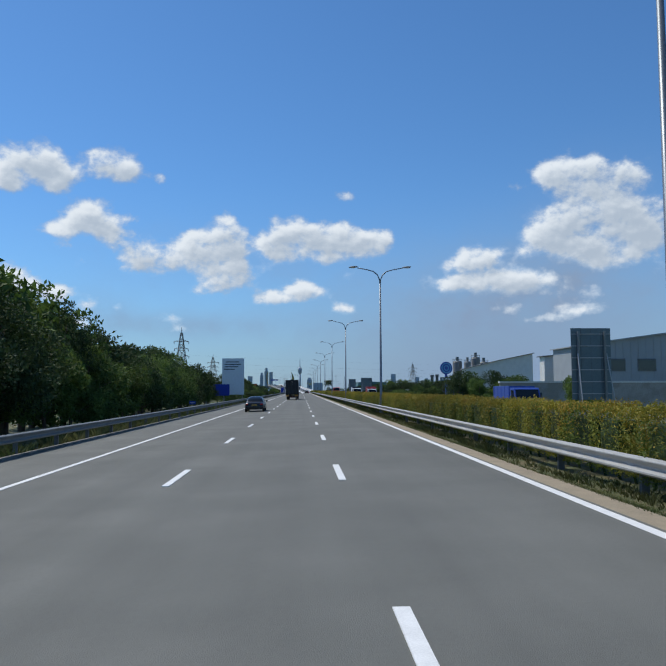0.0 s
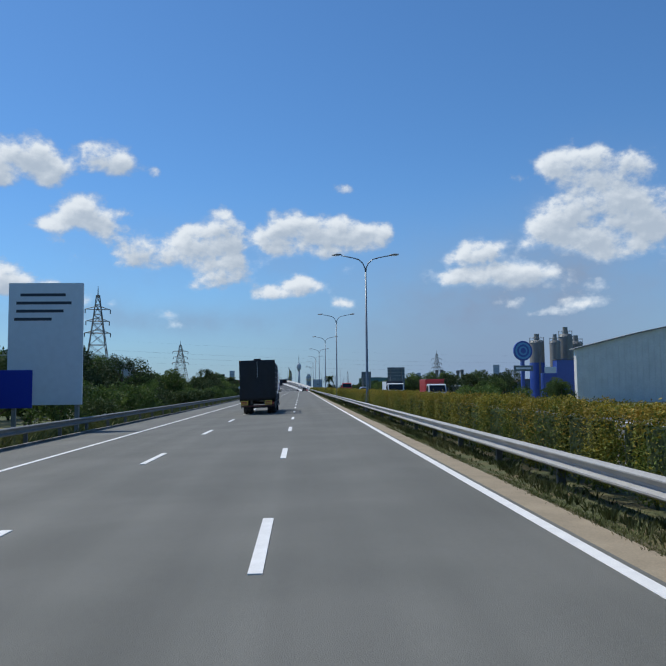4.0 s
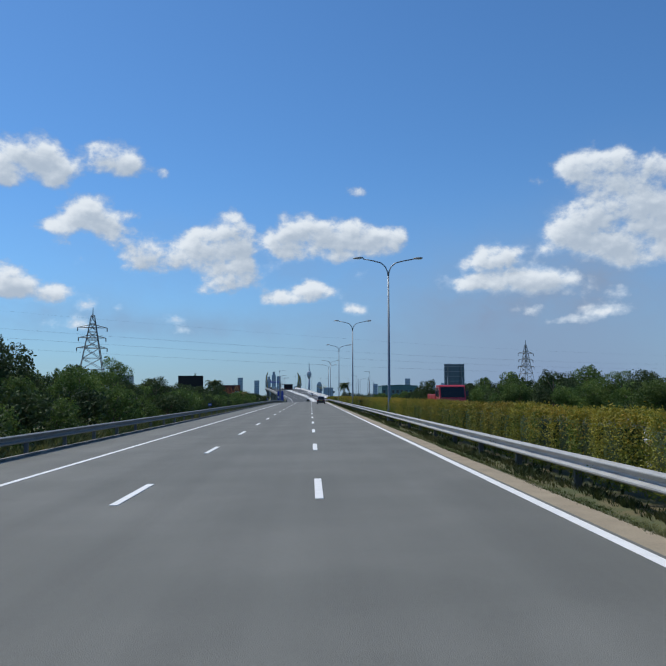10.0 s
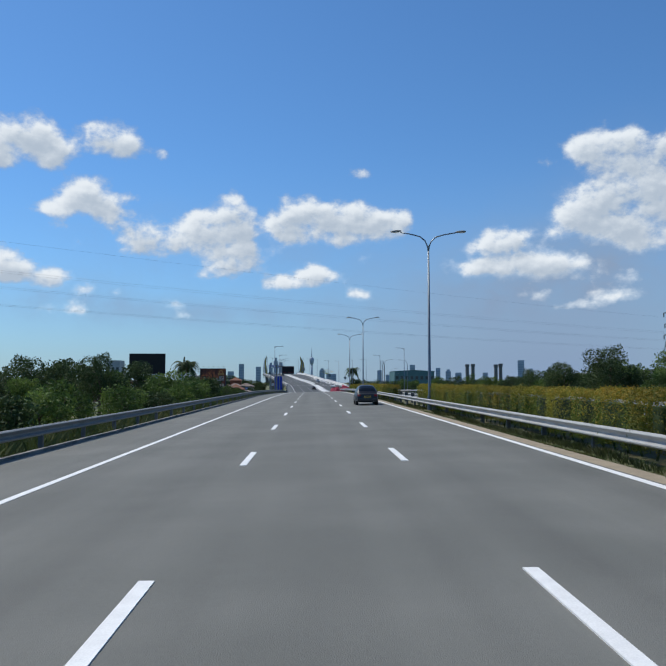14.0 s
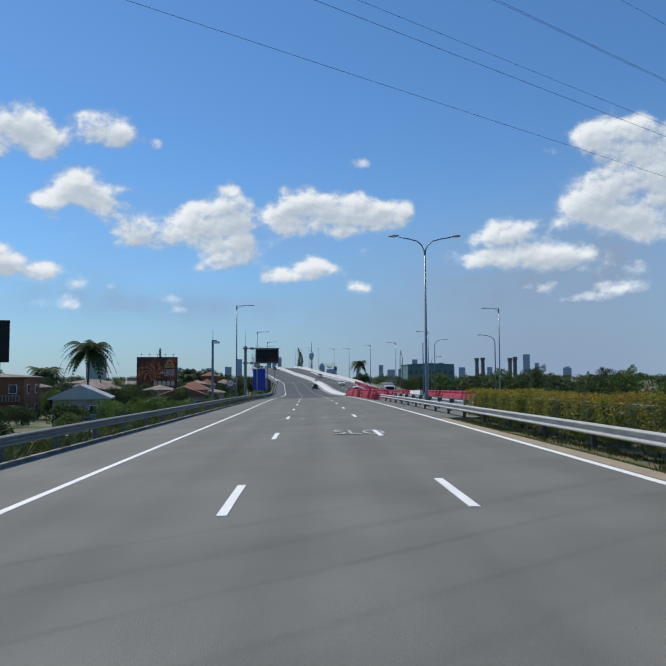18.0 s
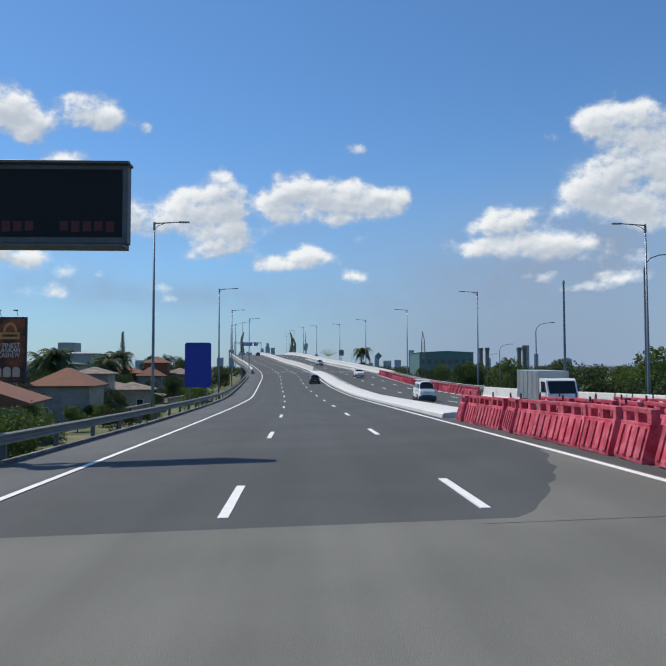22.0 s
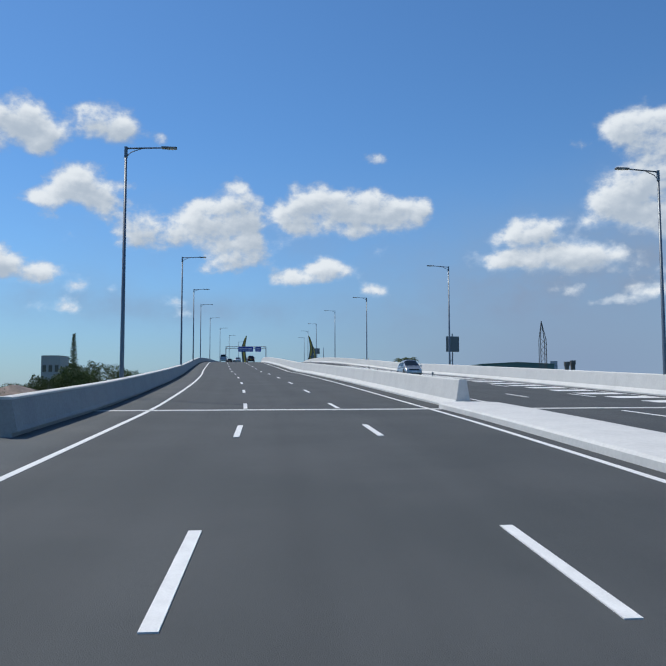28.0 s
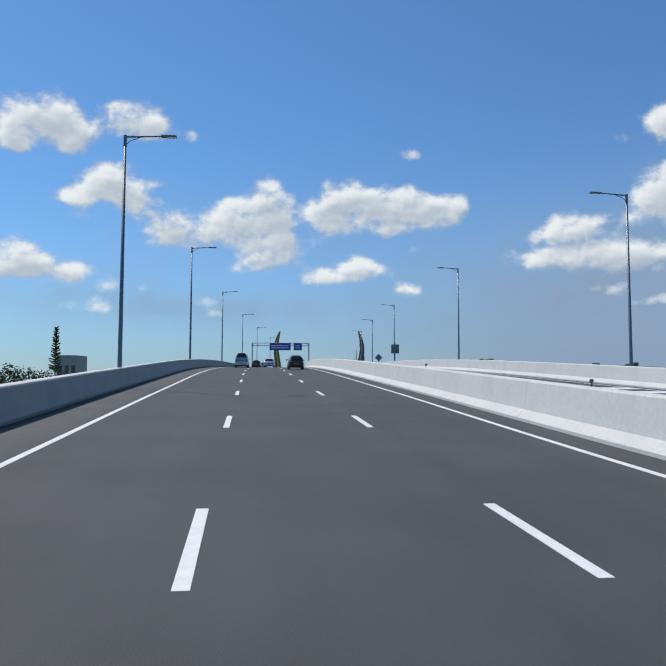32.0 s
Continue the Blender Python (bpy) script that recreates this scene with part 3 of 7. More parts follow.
TREES = [tree_model(11, 8.5, 3.6, LEAF_TREE), tree_model(12, 7.0, 3.4, LEAF_DARK), tree_model(13, 6.0, 3.0, LEAF_TREE, low=0.12),
         tree_model(14, 6.2, 3.2, LEAF_DARK, low=0.1), tree_model(15, 5.0, 2.6, LEAF_TREE, low=0.1), tree_model(16, 9.5, 3.2, LEAF_DARK, low=0.3)]
BUSHES = [tree_model(21, 2.6, 1.9, LEAF_TREE, 2800, 0.10, 0.08), tree_model(22, 2.2, 1.8, LEAF_DARK, 2600, 0.10, 0.06)]
FAR_TREES = [tree_model(31, 8.5, 3.6, LEAF_TREE, 2900, 0.21), tree_model(32, 7.0, 3.4, LEAF_DARK, 2900, 0.21), tree_model(33, 6.2, 3.2, LEAF_DARK, 2700, 0.21, 0.1)]
rng = random.Random(5)
BACK = []


def stand_back(x, y, k, s=1.0):
    """A tree of the rows that are seen only over others; all of these become one wood."""
    BACK.append((k, pose(x, y, ground_height(x, y), 0, 0, rng.uniform(0, 360)) @ Matrix.Scale(s, 4)))


def one_wood(name, label, items):
    V, F, S, o = [], [], [], 0
    for k, m in items:
        M = np.array(m)
        for j in (0, 1):
            me = FAR_TREES[k][j]
            v = np.empty(len(me.vertices) * 3)
            me.vertices.foreach_get("co", v)
            v = v.reshape(-1, 3) @ M[:3, :3].T + M[:3, 3]
            V += v.tolist()
            F += [[i + o for i in p.vertices] for p in me.polygons]
            S += [2 if j == 0 else (0 if k == 0 else 1)] * len(me.polygons)
            o += len(v)
    me = bpy.data.meshes.new(name)
    me.from_pydata(V, [], F)
    for mt in (LEAF_TREE, LEAF_DARK, BARK):
        me.materials.append(mt)
    me.polygons.foreach_set("material_index", S)
    ob = new(name, me)
    tagged(ob, label, "woods", kind="stuff")




def stand(x, y, k, s=1.0, sink=0.0, **kw):
    return plant(TREES[k], pose(x, y, ground_height(x, y) - sink, 0, 0, rng.uniform(0, 360)) @ Matrix.Scale(s, 4), **kw)


# thick roadside wood on the shoulder side, from the start to the first panel
for i in range(26):
    y = 22 + i * 3.9
    s = 1.22 - 0.31 * (i / 25)
    stand(-14.2 - rng.uniform(0, 1.8), y + rng.uniform(-1, 1), rng.choice((1, 3, 2, 4)), s * rng.uniform(0.85, 1.1))
    stand_back(-18.5 - rng.uniform(0, 3), y + rng.uniform(-2, 2), rng.choice((0, 1, 2)), s * rng.uniform(0.95, 1.2))
stand(-17.0, 44, 5, 0.98, label="tall dark tree with loose outstretched branches")
stand(-16.0, 52, 5, 0.95, label="tall dark tree with loose outstretched branches")
# behind and after the panel
for i in range(58):
    y = 132 + i * 5.3
    if y > 428:
        break
    tall = 0.95 if y < 200 else 0.82 if y < 300 else 0.72 if y < 385 else 0.5
    if 205 < y < 225 or 285 < y < 296:
        tall *= 0.88
    if y < 388:
        stand(-16.5 - rng.uniform(0, 4), y, rng.choice((2, 3, 4, 1)), tall * rng.uniform(0.75, 1.1))
    if y < 388:
        stand_back(-24 - rng.uniform(0, 6), y + 2, rng.choice((0, 1, 2)), tall * rng.uniform(0.7, 1.0))
    b = plant(rng.choice(BUSHES), pose(-11.6 - rng.uniform(0, 2.5), y + 2.5, ground_height(-12.5, y) - 0.1, 0, 0, rng.uniform(0, 360)) @ Matrix.Scale(rng.uniform(0.8, 1.3) if y < 385 else rng.uniform(0.6, 0.85), 4),
              "bush", "leafy green bush close behind the crash barrier", "roadside bushes")
    b["category"] = "bush"
stand(-20, 262, 3, 1.15, label="broad dark tree standing above the roadside scrub")
stand(-22, 300, 0, 0.85)
# scrub and gardens below the ramp
for i in range(46):
    y = 430 + i * 3.6
    x = -14.0 - rng.uniform(0, 11)
    if y > 530 and i % 3:
        continue
    t = plant(rng.choice(BUSHES), pose(x, y, ground_height(x, y) - 0.1, 0, 0, rng.uniform(0, 360)) @ Matrix.Scale(rng.uniform(0.8, 1.2) if y > 480 else rng.uniform(0.55, 0.9), 4),
              "bush", "round green bush growing beside the embankment", "bushes below the ramp")
    t["category"] = "bush"
for x, y, k, s in ((-30, 470, 4, 0.6), (-36, 506, 4, 0.8), (-34, 528, 3, 0.75), (41, 1034, 1, 1.7), (46, 1032, 1, 1.6), (-27, 548, 4, 0.9), (-40, 560, 2, 0.9), (-41, 570, 4, 0.9), (-24, 574, 4, 0.5), (-29.5, 631, 4, 0.75), (-33, 640, 4, 0.85), (-40, 636, 1, 1.0), (-43, 642, 3, 1.05), (-47, 648, 1, 1.05), (-39, 650, 3, 1.0), (-44, 628, 3, 0.9), (-50, 632, 1, 1.0),
                   (-52, 600, 0, 0.9), (-64, 610, 1, 1.0), (-52, 650, 1, 1.15), (-58, 662, 3, 1.2), (-46, 678, 4, 0.8), (-62, 690, 1, 1.25), (-30, 700, 4, 0.8), (-48, 745, 1, 1.3), (-42, 742, 1, 1.45), (-36, 748, 3, 1.2), (-33, 770, 3, 1.1), (-37, 800, 1, 1.2),
                   (-40, 712, 3, 1.1), (-60, 700, 0, 1.1), (-70, 560, 1, 1.0), (-80, 590, 0, 1.1), (-62, 540, 3, 1.0), (-90, 640, 1, 1.2)):
    stand(x, y, k, s, label="green garden tree among the houses below the road")
for x, y, k, s in ((-38, 534, 3, 0.75), (-46, 533, 4, 0.85), (-29, 521, 4, 0.6), (-26, 541, 3, 0.6), (-33, 548, 3, 0.7), (-38, 556, 1, 0.8), (-43, 528, 3, 0.7), (-30, 492, 4, 0.5), (-24, 530, 4, 0.5),
                   (-61, 815, 1, 1.9), (-66, 812, 3, 1.9), (-57, 824, 1, 1.7), (-70, 822, 1, 1.9), (-20, 398, 4, 0.62), (-18, 407, 3, 0.55), (-22, 416, 4, 0.6), (-25, 428, 3, 0.6), (-27, 446, 1, 0.62), (-31, 456, 3, 0.7), (-36, 482, 1, 0.7), (-40, 520, 3, 0.85), (-23, 508, 4, 0.5), (-27, 569, 3, 0.6), (-31, 574, 1, 0.7), (-24, 583, 4, 0.5), (-42, 584, 1, 0.85), (-28, 602, 3, 0.65), (-36, 600, 1, 0.8), (-48, 620, 1, 1.0), (-34, 676, 3, 0.9), (-31, 686, 1, 0.85), (-36, 690, 3, 0.9), (-39, 655, 1, 0.9), (-33, 648, 3, 0.8), (-27, 660, 4, 0.7), (-48, 688, 1, 1.1), (-52, 536, 1, 0.9), (-33, 582, 3, 0.6), (-46, 602, 1, 0.9), (-40, 606, 3, 0.9), (-27, 588, 4, 0.45), (-58, 560, 1, 1.0)):
    stand(x, y, k, s, label="dark green garden tree among the houses below the road")
for i in range(20):
    x, y = -24 - rng.uniform(0, 16), 440 + i * 4.2
    t = plant(rng.choice(BUSHES), pose(x, y, ground_height(x, y) - 0.1, 0, 0, rng.uniform(0, 360)) @ Matrix.Scale(rng.uniform(0.7, 1.05), 4),
              "bush", "round green bush growing beside the embankment", "bushes below the ramp")
    t["category"] = "bush"
# wood beyond the oncoming carriageway
for i in range(70):
    y = 262 + i * 4.6
    x = 27 + rng.uniform(0, 8) + max(0, (y - 470) * 0.05) + (13 if y > 425 else 0)
    stand(x, y, rng.choice((1, 2, 3, 4)), rng.uniform(0.55, 0.85) * (1.0 if y < 430 else 0.72), label="dark green tree in the wood beyond the oncoming lanes", group="far side trees")
    stand_back(x + 9 + rng.uniform(0, 12), y + 2, rng.choice((0, 1, 2)), rng.uniform(0.6, 0.95) * (1.0 if y < 430 else 0.78))
for i in range(60):
    y = 540 + i * 6.0
    x = 42 + rng.uniform(0, 30) + max(0, y - 700) * 0.08
    stand_back(x, y, rng.choice((0, 1, 2)), rng.uniform(0.8, 1.2))
for x, y, k, s in ((30, 96, 2, 0.8), (33, 104, 4, 0.9), (29, 112, 4, 0.85), (36, 118, 2, 0.8), (32, 128, 3, 0.75), (28, 68, 4, 0.75), (30, 72, 2, 0.7), (29, 160, 4, 0.6), (33, 172, 2, 0.6), (29, 127, 3, 0.95), (32.5, 131, 2, 1.0), (35.5, 126, 3, 0.95), (38.5, 132, 4, 0.95), (33, 252, 3, 0.75), (37, 256, 1, 0.8), (41, 250, 3, 0.85), (45, 255, 1, 0.9), (49, 252, 3, 0.9), (53, 258, 1, 0.95), (34, 205, 2, 0.7), (37, 212, 3, 0.75), (36, 221, 4, 0.7), (40, 228, 1, 0.7),
                   (60, 600, 1, 1.4), (75, 640, 0, 1.4), (88, 620, 1, 1.5), (66, 690, 3, 1.5), (50, 730, 1, 1.3), (110, 650, 0, 1.4)):
    stand(x, y, k, s, group="far side trees")

one_wood("back_woods", "dense dark green wood behind the first roadside trees", BACK)

for x, y in ((25.6, 176), (27.2, 182), (29, 188), (26, 190), (31, 180), (28, 196)):
    t = plant(BUSHES[0], pose(x, y, ground_height(x, y) - 0.1, 0, 0, x * 70) @ Matrix.Scale(0.95, 4), "bush", "bright green bush on the far shoulder", "far shoulder bushes")
    t["category"] = "bush"

# distant woods: leaf masses on many small stems, one object
lumps = []
r2 = random.Random(9)
for i in range(900):
    side = 1 if r2.random() < 0.55 else -1
    y = r2.uniform(480, 2600) if side > 0 else r2.uniform(640, 2600)
    x = side * (r2.uniform(70, 900) * (0.5 + y / 2600) + (30 if y < 800 else 0))
    h = r2.uniform(4, 9) * (1 + y / 4000)
    lumps.append((x, y, base_level(y) + h * 0.45, h * r2.uniform(0.55, 0.8)))
woods = new("distant_woods", leaf_cloud(lumps, 200000, 0.8, 77, flat=0.55, material=LEAF_FAR, core=0.2, name="distant_woods"))
tagged(woods, "hazy dark green woods along the horizon", "woods", kind="stuff")


# ---- median hedge ----
def hedge_model(seed, length):
    """Clipped bushes grown together: fine leaves with yellow shoots on top and dark gaps between the bushes."""
    rng = np.random.default_rng(seed)
    n = int(length * 6000)
    f = rng.random(n)
    y = (rng.random(n) - 0.5) * length
    cuts = np.cumsum(rng.uniform(1.0, 2.2, 12)) - length / 2 - 0.8
    away = np.min(np.abs(y[:, None] - cuts[None, :]), axis=1)
    depth = np.exp(-(away / 0.34) ** 2) * rng.uniform(0.6, 1.0, 12)[np.argmin(np.abs(y[:, None] - cuts[None, :]), axis=1)]
    wob = 0.09 * np.sin(y * 2.3 + seed) + 0.06 * np.sin(y * 5.1 + 2 * seed)
    side = rng.choice([-1, 1], n)
    z = 0.10 + 1.28 * rng.random(n)
    x = side * (0.50 + wob * 0.6 - 0.42 * depth + 0.06 * rng.normal(size=n) - 0.14 * np.maximum(0, z - 1.1) - 0.12 * np.maximum(0, 0.5 - z))
    top = f < 0.34
    x = np.where(top, (rng.random(n) - 0.5) * 1.0 * (1 - 0.5 * depth), x)
    z = np.where(top, 1.37 + wob * 0.4 - 0.16 * depth + 0.05 * rng.normal(size=n), z)
    tucked = rng.random(n) < 0.9 * depth  # few leaves stand in the gaps between bushes
    x = np.where(tucked, x * 0.25, x)
    z = np.where(tucked, z * 0.62, z)
    end = (f > 0.36) & (f < 0.42)
    y = np.where(end, side * length / 2 * (0.97 + 0.04 * rng.normal(size=n)), y)
    x = np.where(end, (rng.random(n) - 0.5), x)
    inner = f > 0.92
    x = np.where(inner, (rng.random(n) - 0.5) * 0.8, x)
    pos = np.stack([x, y, z], 1)
    a = rng.normal(size=(n, 3)) + np.stack([side * 0.6 * (~top), 0 * x, 0.5 + 0 * x], 1)
    a /= np.linalg.norm(a, axis=1)[:, None]
    b = np.cross(a, rng.normal(size=(n, 3)))
    b /= np.linalg.norm(b, axis=1)[:, None] + 1e-9
    s = (0.014 + 0.022 * rng.random(n))[:, None]
    v = np.stack([pos - b * s, pos + np.cross(a, b) * s * 0.5, pos + b * s, pos - np.cross(a, b) * s * 0.5], 1).reshape(-1, 3)
    me = bpy.data.meshes.new("leaves")
    me.from_pydata(v.tolist(), [], np.arange(n * 4).reshape(-1, 4).tolist())
    me.materials.append(LEAF_HEDGE)
    me.materials.append(LEAF_SHOOT)
    young = rng.random(n) < np.interp(z + 0.12 * np.sin(y * 1.7 + seed), (0.45, 0.9, 1.25, 1.4), (0.06, 0.2, 0.55, 0.8))
    me.polygons.foreach_set("material_index", young.astype(np.int32))
    # solid dark boxes inside each bush put its inner shade into colour
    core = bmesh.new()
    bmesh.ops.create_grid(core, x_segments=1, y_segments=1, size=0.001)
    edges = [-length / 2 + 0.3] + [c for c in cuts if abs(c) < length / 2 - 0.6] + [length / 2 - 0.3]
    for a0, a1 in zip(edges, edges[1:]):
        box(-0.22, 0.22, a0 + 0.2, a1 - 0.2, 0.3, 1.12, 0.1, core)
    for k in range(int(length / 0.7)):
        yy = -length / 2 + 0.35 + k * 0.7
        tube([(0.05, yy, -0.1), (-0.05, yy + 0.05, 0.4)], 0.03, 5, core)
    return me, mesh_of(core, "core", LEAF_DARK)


HEDGES = [hedge_model(1, 7.6), hedge_model(2, 7.6), hedge_model(3, 7.6)]
STRETCHES = [(-18, 60), (60.5, 137.2), (140.4, 149), (150, 158.2), (158.9, 168.4), (169.2, 172.2), (173, 204), (204.5, 248), (249, 285), (294, 334.5), (335.5, 351), (368, 395.5), (399, 440)]
k = 0
for y0, y1 in STRETCHES:
    c = max(1, round((y1 - y0) / 7.6))
    for i in range(c):
        h = thing("hedge", "clipped olive and yellow-green hedge section in the median", "hedge", "median hedge")
        part("leaves", HEDGES[k % 3][0], None, h)
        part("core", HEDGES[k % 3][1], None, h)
        s = (y1 - y0) / c / 7.6
        h.matrix_world = on_road(y0 + (i + 0.5) * (y1 - y0) / c, 7.35, -0.02, 180 if k % 2 else 0) @ Matrix.Diagonal((1, s * 0.975, 0.92 if y0 > 360 else 1, 1))
        k += 1


# ---- weeds along the rails ----
def weeds(name, label, y0, y1, u0, u1, count, tall, seed):
    """Tufts of bent blades and small leaves scattered along the verge, thicker in patches."""
    rng = np.random.default_rng(seed)
    verts, faces = [], []
    for y, q, r in zip(rng.uniform(y0, y1, count), rng.random(count), rng.random(count)):
        if noise.noise((y * 0.21, q * 2.0, seed)) < -0.12 + 0.25 * (r - 0.5):
            continue
        u = u0 + (u1 - u0) * q
        p = at(y, u)
        if u < -8.2:
            p.z = ground_height(p.x, p.y)
        elif u > 5.9:
            p.z -= 0.03 + 0.1 * min(1, max(0, (u - 6.0) / 0.35))
        h = tall * (0.35 + 0.9 * r) * (0.6 + 0.8 * abs(noise.noise((y * 0.5, u, 4))))
        for k in range(5):
            a, w = 6.28 * rng.random(), (0.02 + 0.035 * rng.random()) * tall + 0.004
            d, lean = Vector((math.cos(a), math.sin(a), 0)), h * (0.25 + 0.6 * rng.random())
            e = Vector((-d.y, d.x, 0)) * w
            o = len(verts)
            b = p + d * 0.1 * rng.random()
            verts += [tuple(b - e), tuple(b + e), tuple(b + d * lean * 0.5 + e * 0.9 + Vector((0, 0, h * 0.7))), tuple(b + d * lean + Vector((0, 0, h)))]
            faces.append((o, o + 1, o + 2, o + 3))
    me = bpy.data.meshes.new(name)
    me.from_pydata(verts, [], faces)
    me.materials.append(WEED)
    tagged(new(name, me), label, "weeds", kind="stuff")


weeds("verge_grass", "short olive grass edge beside the sandy strip", -15, 440, 5.96, 6.42, 42000, 0.055, 3)
weeds("verge_weeds", "dark tangled weeds under the median barrier", -15, 440, 6.38, 7.0, 22000, 0.19, 5)
weeds("roadside_weeds", "tangled green and straw weeds behind the shoulder barrier", -15, 520, -12.5, -8.5, 26000, 0.75, 7)

# ---- palms ----
def palm_model(seed, height):
    rng = random.Random(seed)
    t = bmesh.new()
    tube([(0, 0, -0.5), (0.15, 0, height * 0.4), (0.4, 0.1, height)], [0.24, 0.17, 0.13], 8, t)
    c = bmesh.new()
    for i in range(46):
        a = i * 2.399
        lift = rng.uniform(-0.3, 1.55)
        L = rng.uniform(4.6, 6.2)
        base = Vector((0.4, 0.1, height))
        d = Vector((math.cos(a), math.sin(a), 0))
        side = Vector((-d.y, d.x, 0))
        prev = None
        for j in range(15):
            q = j / 14
            p = base + d * L * q * (0.95 - 0.2 * q) + Vector((0, 0, lift * L * 0.7 * q - 1.5 * q * q * L * 0.62))
            if prev:
                for sg in (-1, 1):
                    w = 1.05 * math.sin(math.pi * min(1, q * 0.9 + 0.12)) + 0.05
                    tip = p + side * sg * w + Vector((0, 0, -0.34 * w - 0.06)) + d * 0.14
                    vs = [c.verts.new(v) for v in (prev, p, tip)]
                    c.faces.new(vs)
            prev = p
    return mesh_of(t, "trunk", BARK, True), mesh_of(c, "crown", LEAF_DARK)


PALMS = [palm_model(3, 10.5), palm_model(4, 8.5)]
for x, y, k, s in ((-42.4, 540, 0, 1.14), (-62, 572, 1, 0.95), (-66, 580, 1, 1.0), (-52.6, 650, 0, 0.98), (-50.2, 690, 0, 1.02), (-46, 662, 1, 1.0), (-53.5, 690, 0, 0.95), (-57, 655, 1, 1.1), (84, 462, 0, 0.8), (92, 470, 0, 0.9), (98, 476, 0, 0.95), (39.5, 1028, 0, 1.9)):
    plant(PALMS[k], pose(x, y, ground_height(x, y), 0, 0, 40 * k + x) @ Matrix.Scale(s, 4), "palm_tree", "coconut palm with drooping dark fronds", "palms")


# ---- masts disguised as conifers ----
def conifer_mast(x, y, top):
    t = thing("tree_mast", "thin dark mast dressed as a conifer above the roofs", "mast")
    z0 = ground_height(x, y)
    part("mast", tube([(0, 0, -0.3), (0, 0, top - z0)], [0.3, 0.12], 8), POLE, t)
    c = bmesh.new()
    rr = random.Random(int(top))
    for i in range(90):
        z = (top - z0) * (0.5 + 0.5 * i / 90)
        a = i * 2.4
        r = 2.3 * (1.05 - i / 125) * rr.uniform(0.75, 1.15)
        tube([(0, 0, z), (math.cos(a) * r, math.sin(a) * r, z + 0.5 + rr.uniform(-0.1, 0.2))], [0.22, 0.2], 4, c)
    part("branches", c, LEAF_DARK, t)
    t.matrix_world = pose(x, y, z0)


conifer_mast(-118, 960, 24.0)


# ---- lamps ----
def twin_lamp():
    t = thing("street_lamp", "tall grey twin-arm street lamp standing in the median hedge", "street lamp", "median lamps")
    part("pole", tube([(0, 0, -0.3), (0, 0, 0.6), (0, 0, 10.0)], [0.11, 0.10, 0.055], 12), POLE, t, smooth=True)
    part("base", tube([(0, 0, -0.1), (0, 0, 0.9)], [0.15, 0.14], 12), POLE, t)
    for s in (-1, 1):
        pts = [(0, 0, 9.9), (s * 0.04, 0, 10.25), (s * 0.20, 0, 10.62), (s * 0.50, 0, 10.88), (s * 1.0, 0, 11.02), (s * 1.75, 0, 11.16)]
        part("arm", tube(pts, [0.05, 0.048, 0.045, 0.042, 0.04, 0.036], 8), POLE, t, smooth=True)
        b = bmesh.new()
        bmesh.ops.create_uvsphere(b, u_segments=14, v_segments=8, radius=1)
        for v in b.verts:
            v.co = Vector((s * (2.05 + v.co.x * 0.36), v.co.y * 0.15, 11.21 + s * v.co.x * 0.03 + v.co.z * (0.085 if v.co.z > 0 else 0.06)))
        head = part("lamp_head", b, STEEL_DULL, t, smooth=True)
        g = bmesh.new()
        bmesh.ops.create_uvsphere(g, u_segments=12, v_segments=6, radius=1)
        for v in g.verts:
            v.co = Vector((s * (2.1 + v.co.x * 0.24), v.co.y * 0.11, 11.165 + v.co.z * 0.035))
        part("glass", g, LAMP_GLASS, head, "clear lamp glass", smooth=True)
    return t


lamp = twin_lamp()
LAMP_Y = [53.0, 94.8, 137.0, 178.2, 219.2, 261.8, 302.9, 345.8, 404.6]
lamp.matrix_world = on_road(11.5, 7.1, -0.1)
for y in LAMP_Y:
    copy_thing(lamp, on_road(y, 6.88 if y < 400 else 6.95, -0.15) @ Matrix.Scale(0.985, 4))
copy_thing(lamp, on_road(457.5, 7.85, -0.1) @ Matrix.Scale(1.12, 4))


def side_lamp(height, label, group):
    t = thing("street_lamp", label, "street lamp", group)
    part("pole", tube([(0, 0, -2.6), (0, 0, 0.8), (0, 0, height)], [0.12, 0.11, 0.06], 12), POLE, t, smooth=True)
    part("collar", tube([(0, 0, height - 0.5), (0, 0, height + 0.06)], [0.085, 0.08], 10), POLE, t)
    part("arm", tube([(0, 0, height - 0.02), (0.9, 0, height + 0.03), (1.75, 0, height + 0.08)], [0.045, 0.04, 0.035], 8), POLE, t)
    part("brace", tube([(0, 0, height - 0.45), (0.25, 0, height - 0.2), (0.75, 0, height)], 0.022, 6), POLE, t)
    b = box(1.7, 2.45, -0.12, 0.12, height + 0.04, height + 0.13, 0.03)
    head = part("lamp_head", b, STEEL_DULL, t)
    part("glass", box(1.95, 2.4, -0.09, 0.09, height + 0.025, height + 0.045), LAMP_GLASS, head, "flat lamp glass")
    t.matrix_world = pose(0, 0, -50)
    return t


